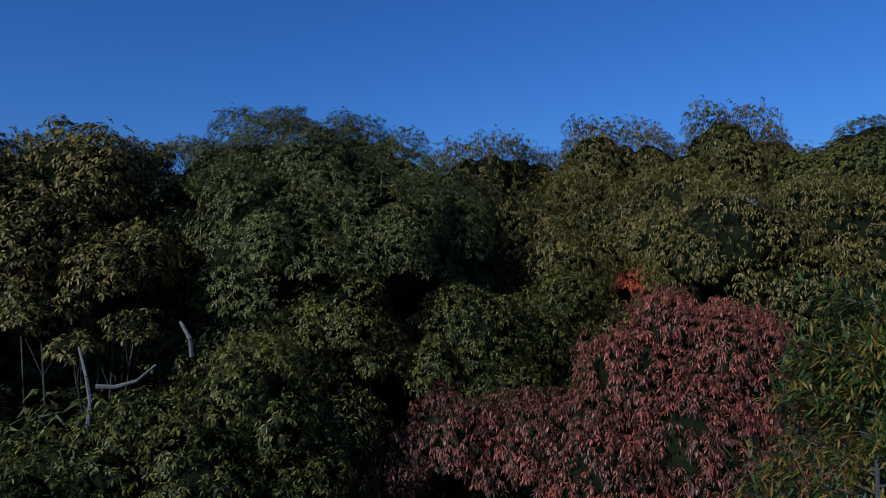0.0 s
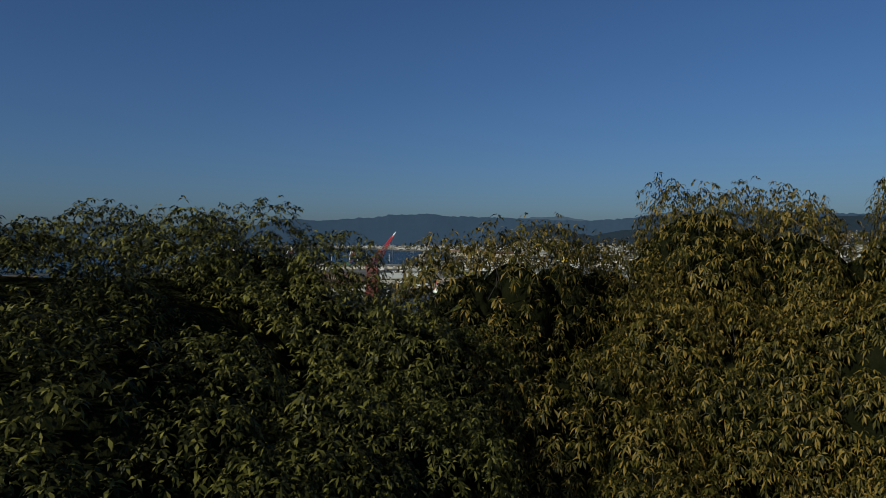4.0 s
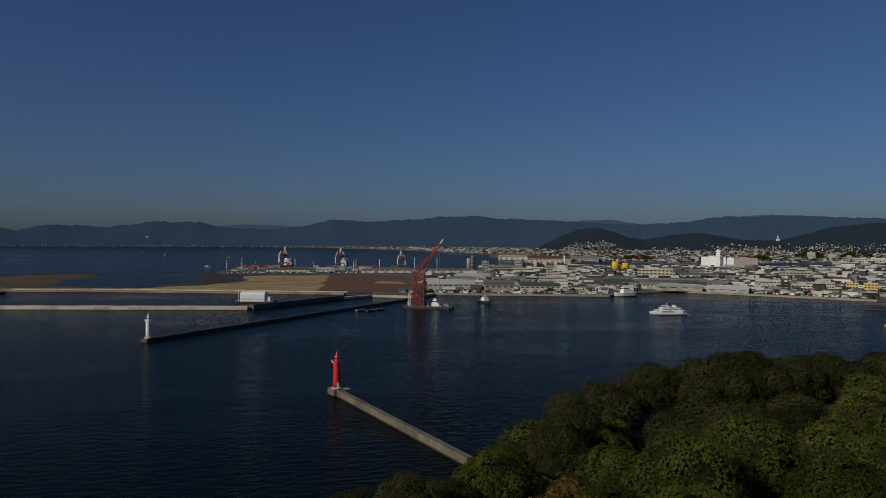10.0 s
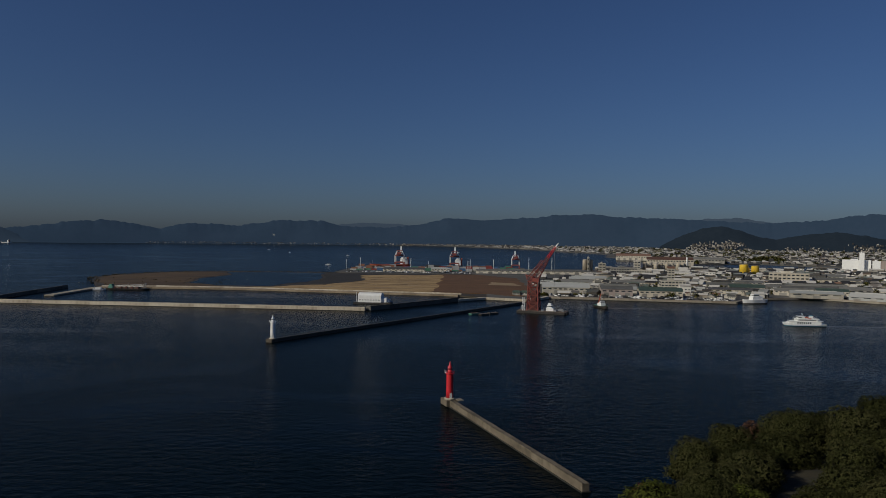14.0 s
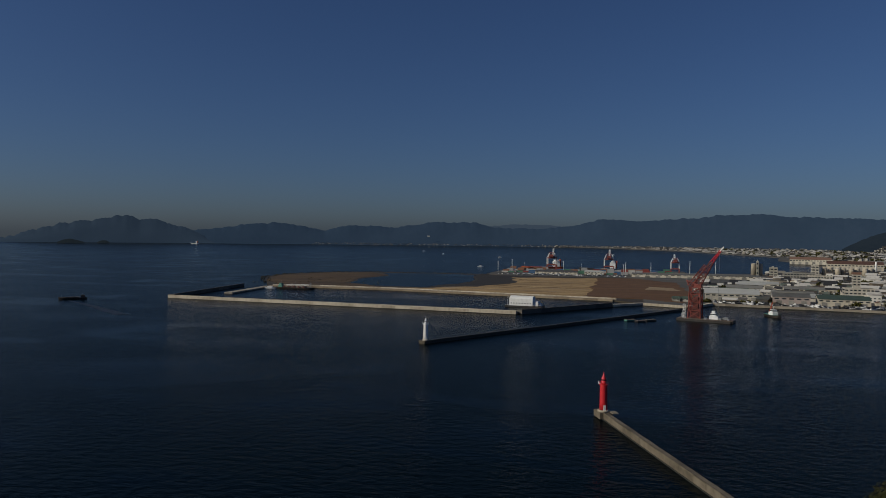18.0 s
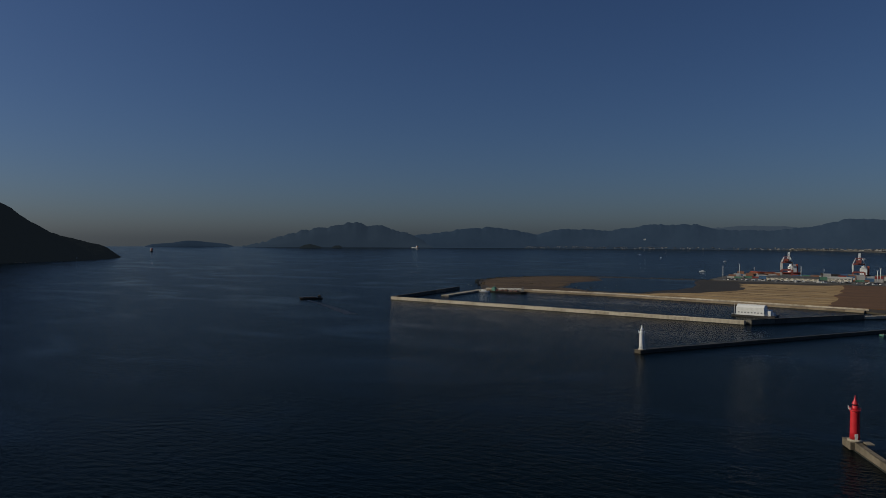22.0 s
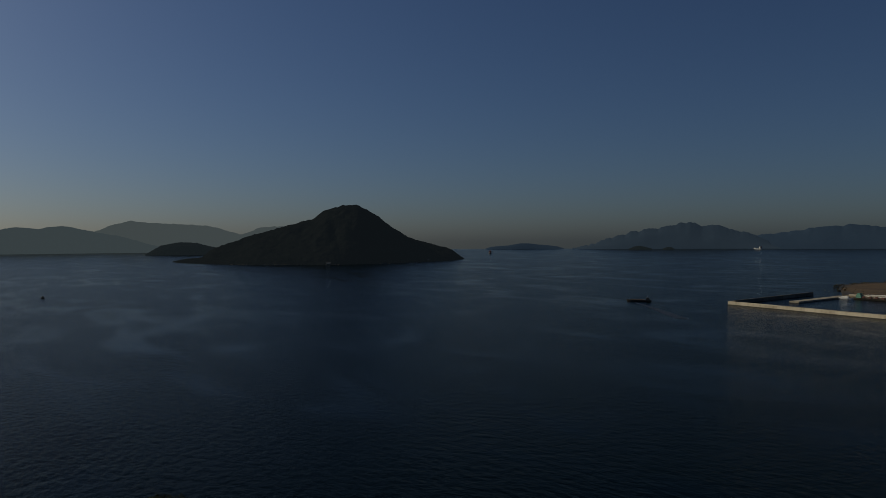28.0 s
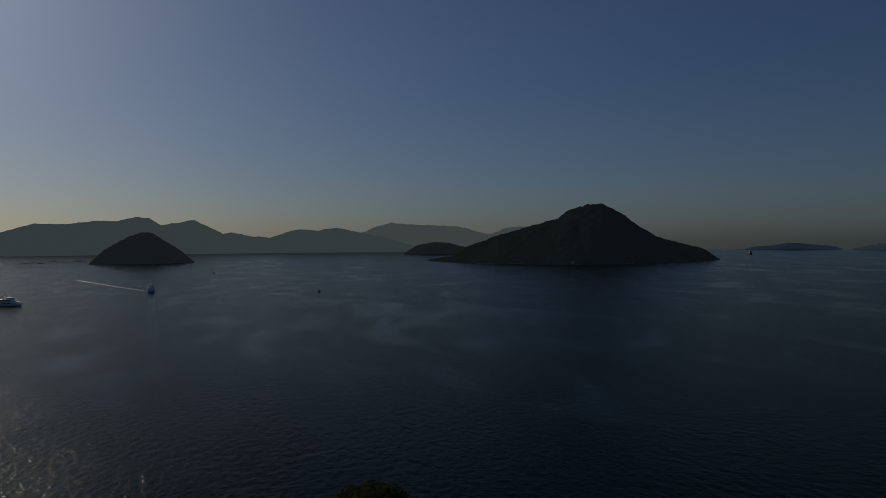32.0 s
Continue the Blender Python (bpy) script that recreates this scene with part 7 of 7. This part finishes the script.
part("spire", lathe([(3.6, 3), (2.8, 11), (1.6, 18), (0.4, 27)], 12), M_white, mon)
aw = thing("hillside_pylon", (-math.sin(radians(16.3)) * 4725, math.cos(radians(16.3)) * 4725, swell(4725)), 0, "tiny white tower on the far mountainside", "tower")
part("shaft", boxes((-3, 3, -3, 3, 56, 66), (-9, 6, -3, 3, 60, 66)), M_white, aw)


def clumps(label, spots, size, seed, leaf):
    """Clumps of trees among the buildings: many broad leaf masses each."""
    rng = np.random.default_rng(seed)
    cs, os_ = [], []
    for x, y, z, r in spots:
        d = rng.normal(size=(34, 3))
        d /= np.linalg.norm(d, axis=1, keepdims=True)
        d[:, 2] = np.abs(d[:, 2])
        cs.append(d * [r, r, r * 0.9] * rng.uniform(0.5, 1, (34, 1)) + [x, y, z])
        os_.append(d)
    v, f = leaves(np.concatenate(cs), np.concatenate(os_), 3, size * 1.15, size * 0.8, 0.3, 0.8, rng, True)
    return tagged(link("town_trees", fast_mesh("town_trees", v, f), leaf), label, "trees", kind="stuff")


rt = random.Random(77)
spots = []
while len(spots) < 900:
    x, y = rt.uniform(90, 1300), rt.uniform(640, 1500)
    if in_outline(x, y, NEAR_TOWN) and math.degrees(math.atan2(x, y)) < 48:
        spots.append((x, y, 3 + rt.uniform(0, 2), rt.uniform(2.5, 5)))
spots += [(395 + rt.uniform(-55, 55), 1190 + rt.uniform(-25, 25), 4, rt.uniform(3, 6)) for _ in range(60)]
spots += [(100 + rt.uniform(-40, 60), 775 + rt.uniform(-4, 10), 2.5, rt.uniform(1.2, 2.4)) for _ in range(40)]
scrub = []
BANK = [(-500, 886), (-552, 982), (-562, 1060), (-520, 1152), (-455, 1194), (-340, 1206), (-238, 1209)]
for (ax, ay), (bx, by) in zip(BANK, BANK[1:]):
    for _ in range(26):
        k = rt.random()
        scrub.append((ax + (bx - ax) * k + rt.uniform(-7, 7), ay + (by - ay) * k + rt.uniform(-7, 7), 1.6, rt.uniform(0.5, 1.3)))
scrub += [(-430 + rt.uniform(-90, 110), 900 + rt.uniform(-60, 90), 1.7, rt.uniform(0.3, 0.8)) for _ in range(50)]
clumps("dark scrub and rubble along the banks of the reclaimed land", scrub, 0.7, 80, M_leaf_brown)
clumps("dark green trees among the harbour buildings", spots, 1.9, 78, M_leaf_dark)
spots = []
while len(spots) < 520:
    x, y = rt.uniform(500, 3000), rt.uniform(1880, 4300)
    if in_outline(x, y, FAR_TOWN):
        spots.append((x, y, 4 + swell(math.hypot(x, y)), rt.uniform(5, 12)))
for bx, by, rx, ry, n, hh in ((1640, 2330, 62, 30, 60, 26), (1250, 2020, 50, 25, 40, 14), (2000, 2550, 80, 40, 50, 24), (900, 2150, 60, 30, 40, 12)):
    spots += [(bx + u * rx, by + w * ry, 3 + hh * max(0, 1 - u * u - w * w), rt.uniform(6, 9)) for u, w in ((rt.uniform(-1, 1), rt.uniform(-1, 1)) for _ in range(n)) if u * u + w * w < 1]
clumps("dark wooded knolls and parks across the city plain", spots, 4.5, 79, M_leaf_dark)

# parked vehicles in the yards and on the quay roads
vv, vf = [], []
rv_ = random.Random(9)


def car_at(x, y, a, L, H):
    c_, s_ = math.cos(a), math.sin(a)
    for (u0, u1, z0, z1, w) in ((-L / 2, L / 2, 0.3, H * 0.6, 0.85), (-L * 0.3, L * 0.28, H * 0.6, H, 0.72)):
        b = len(vv)
        for zz in (z0, z1):
            for u, q in ((u0, -w), (u1, -w), (u1, w), (u0, w)):
                vv.append((x + c_ * u - s_ * q, y + s_ * u + c_ * q, 2.0 + zz))
        vf.extend([(b, b + 1, b + 5, b + 4), (b + 1, b + 2, b + 6, b + 5), (b + 2, b + 3, b + 7, b + 6), (b + 3, b, b + 4, b + 7), (b + 4, b + 5, b + 6, b + 7)])


for _ in range(420):
    k = rv_.random()
    x, y = 86 + 190 * k, 757 - 29 * k + 5 + rv_.choice((3, 9, 15)) + rv_.uniform(-1, 1)
    if rv_.random() < 0.55:
        k = rv_.random()
        x, y = 382 + 158 * k + 6, 799 - 143 * k + 8 + rv_.choice((4, 10, 16))
    if rv_.random() < 0.25:
        x, y = rv_.uniform(-225, 0), rv_.uniform(1218, 1246)
    car_at(x, y, rv_.uniform(0, 3.1), rv_.choice((4.4, 4.4, 7.5)), rv_.choice((1.5, 1.8, 2.8)))
M_cars = mat("mixed car paint", [(0.02, 0.02, 0.022), (0.12, 0.12, 0.12), (0.35, 0.35, 0.35), (0.7, 0.7, 0.68)], 0.35, 0.1, island=1.2, coords="World", fine=0.1)
tagged(link("parked_vehicles", mesh_from(vv, vf), M_cars), "parked cars and trucks in the harbour yards", "vehicles", kind="stuff")

# houses along the island's shore
for k in range(12):
    a, r = 61 + k * 1.35 + rv_.uniform(-0.4, 0.4), 2060 + abs(k - 6) * 38 + rv_.uniform(-8, 8)
    h = thing("shore_house", (-math.sin(radians(a)) * r, math.cos(radians(a)) * r, 3.0), a, "small pale house on the island shore", "house", "houses on the island shore")
    part("wall", gabled_wall(rv_.uniform(8, 20), 8, 4, 2), M_wall_cream, h)
    part("roof", gable(14, 8, 4.3, 6.4), M_roof_dark, h)
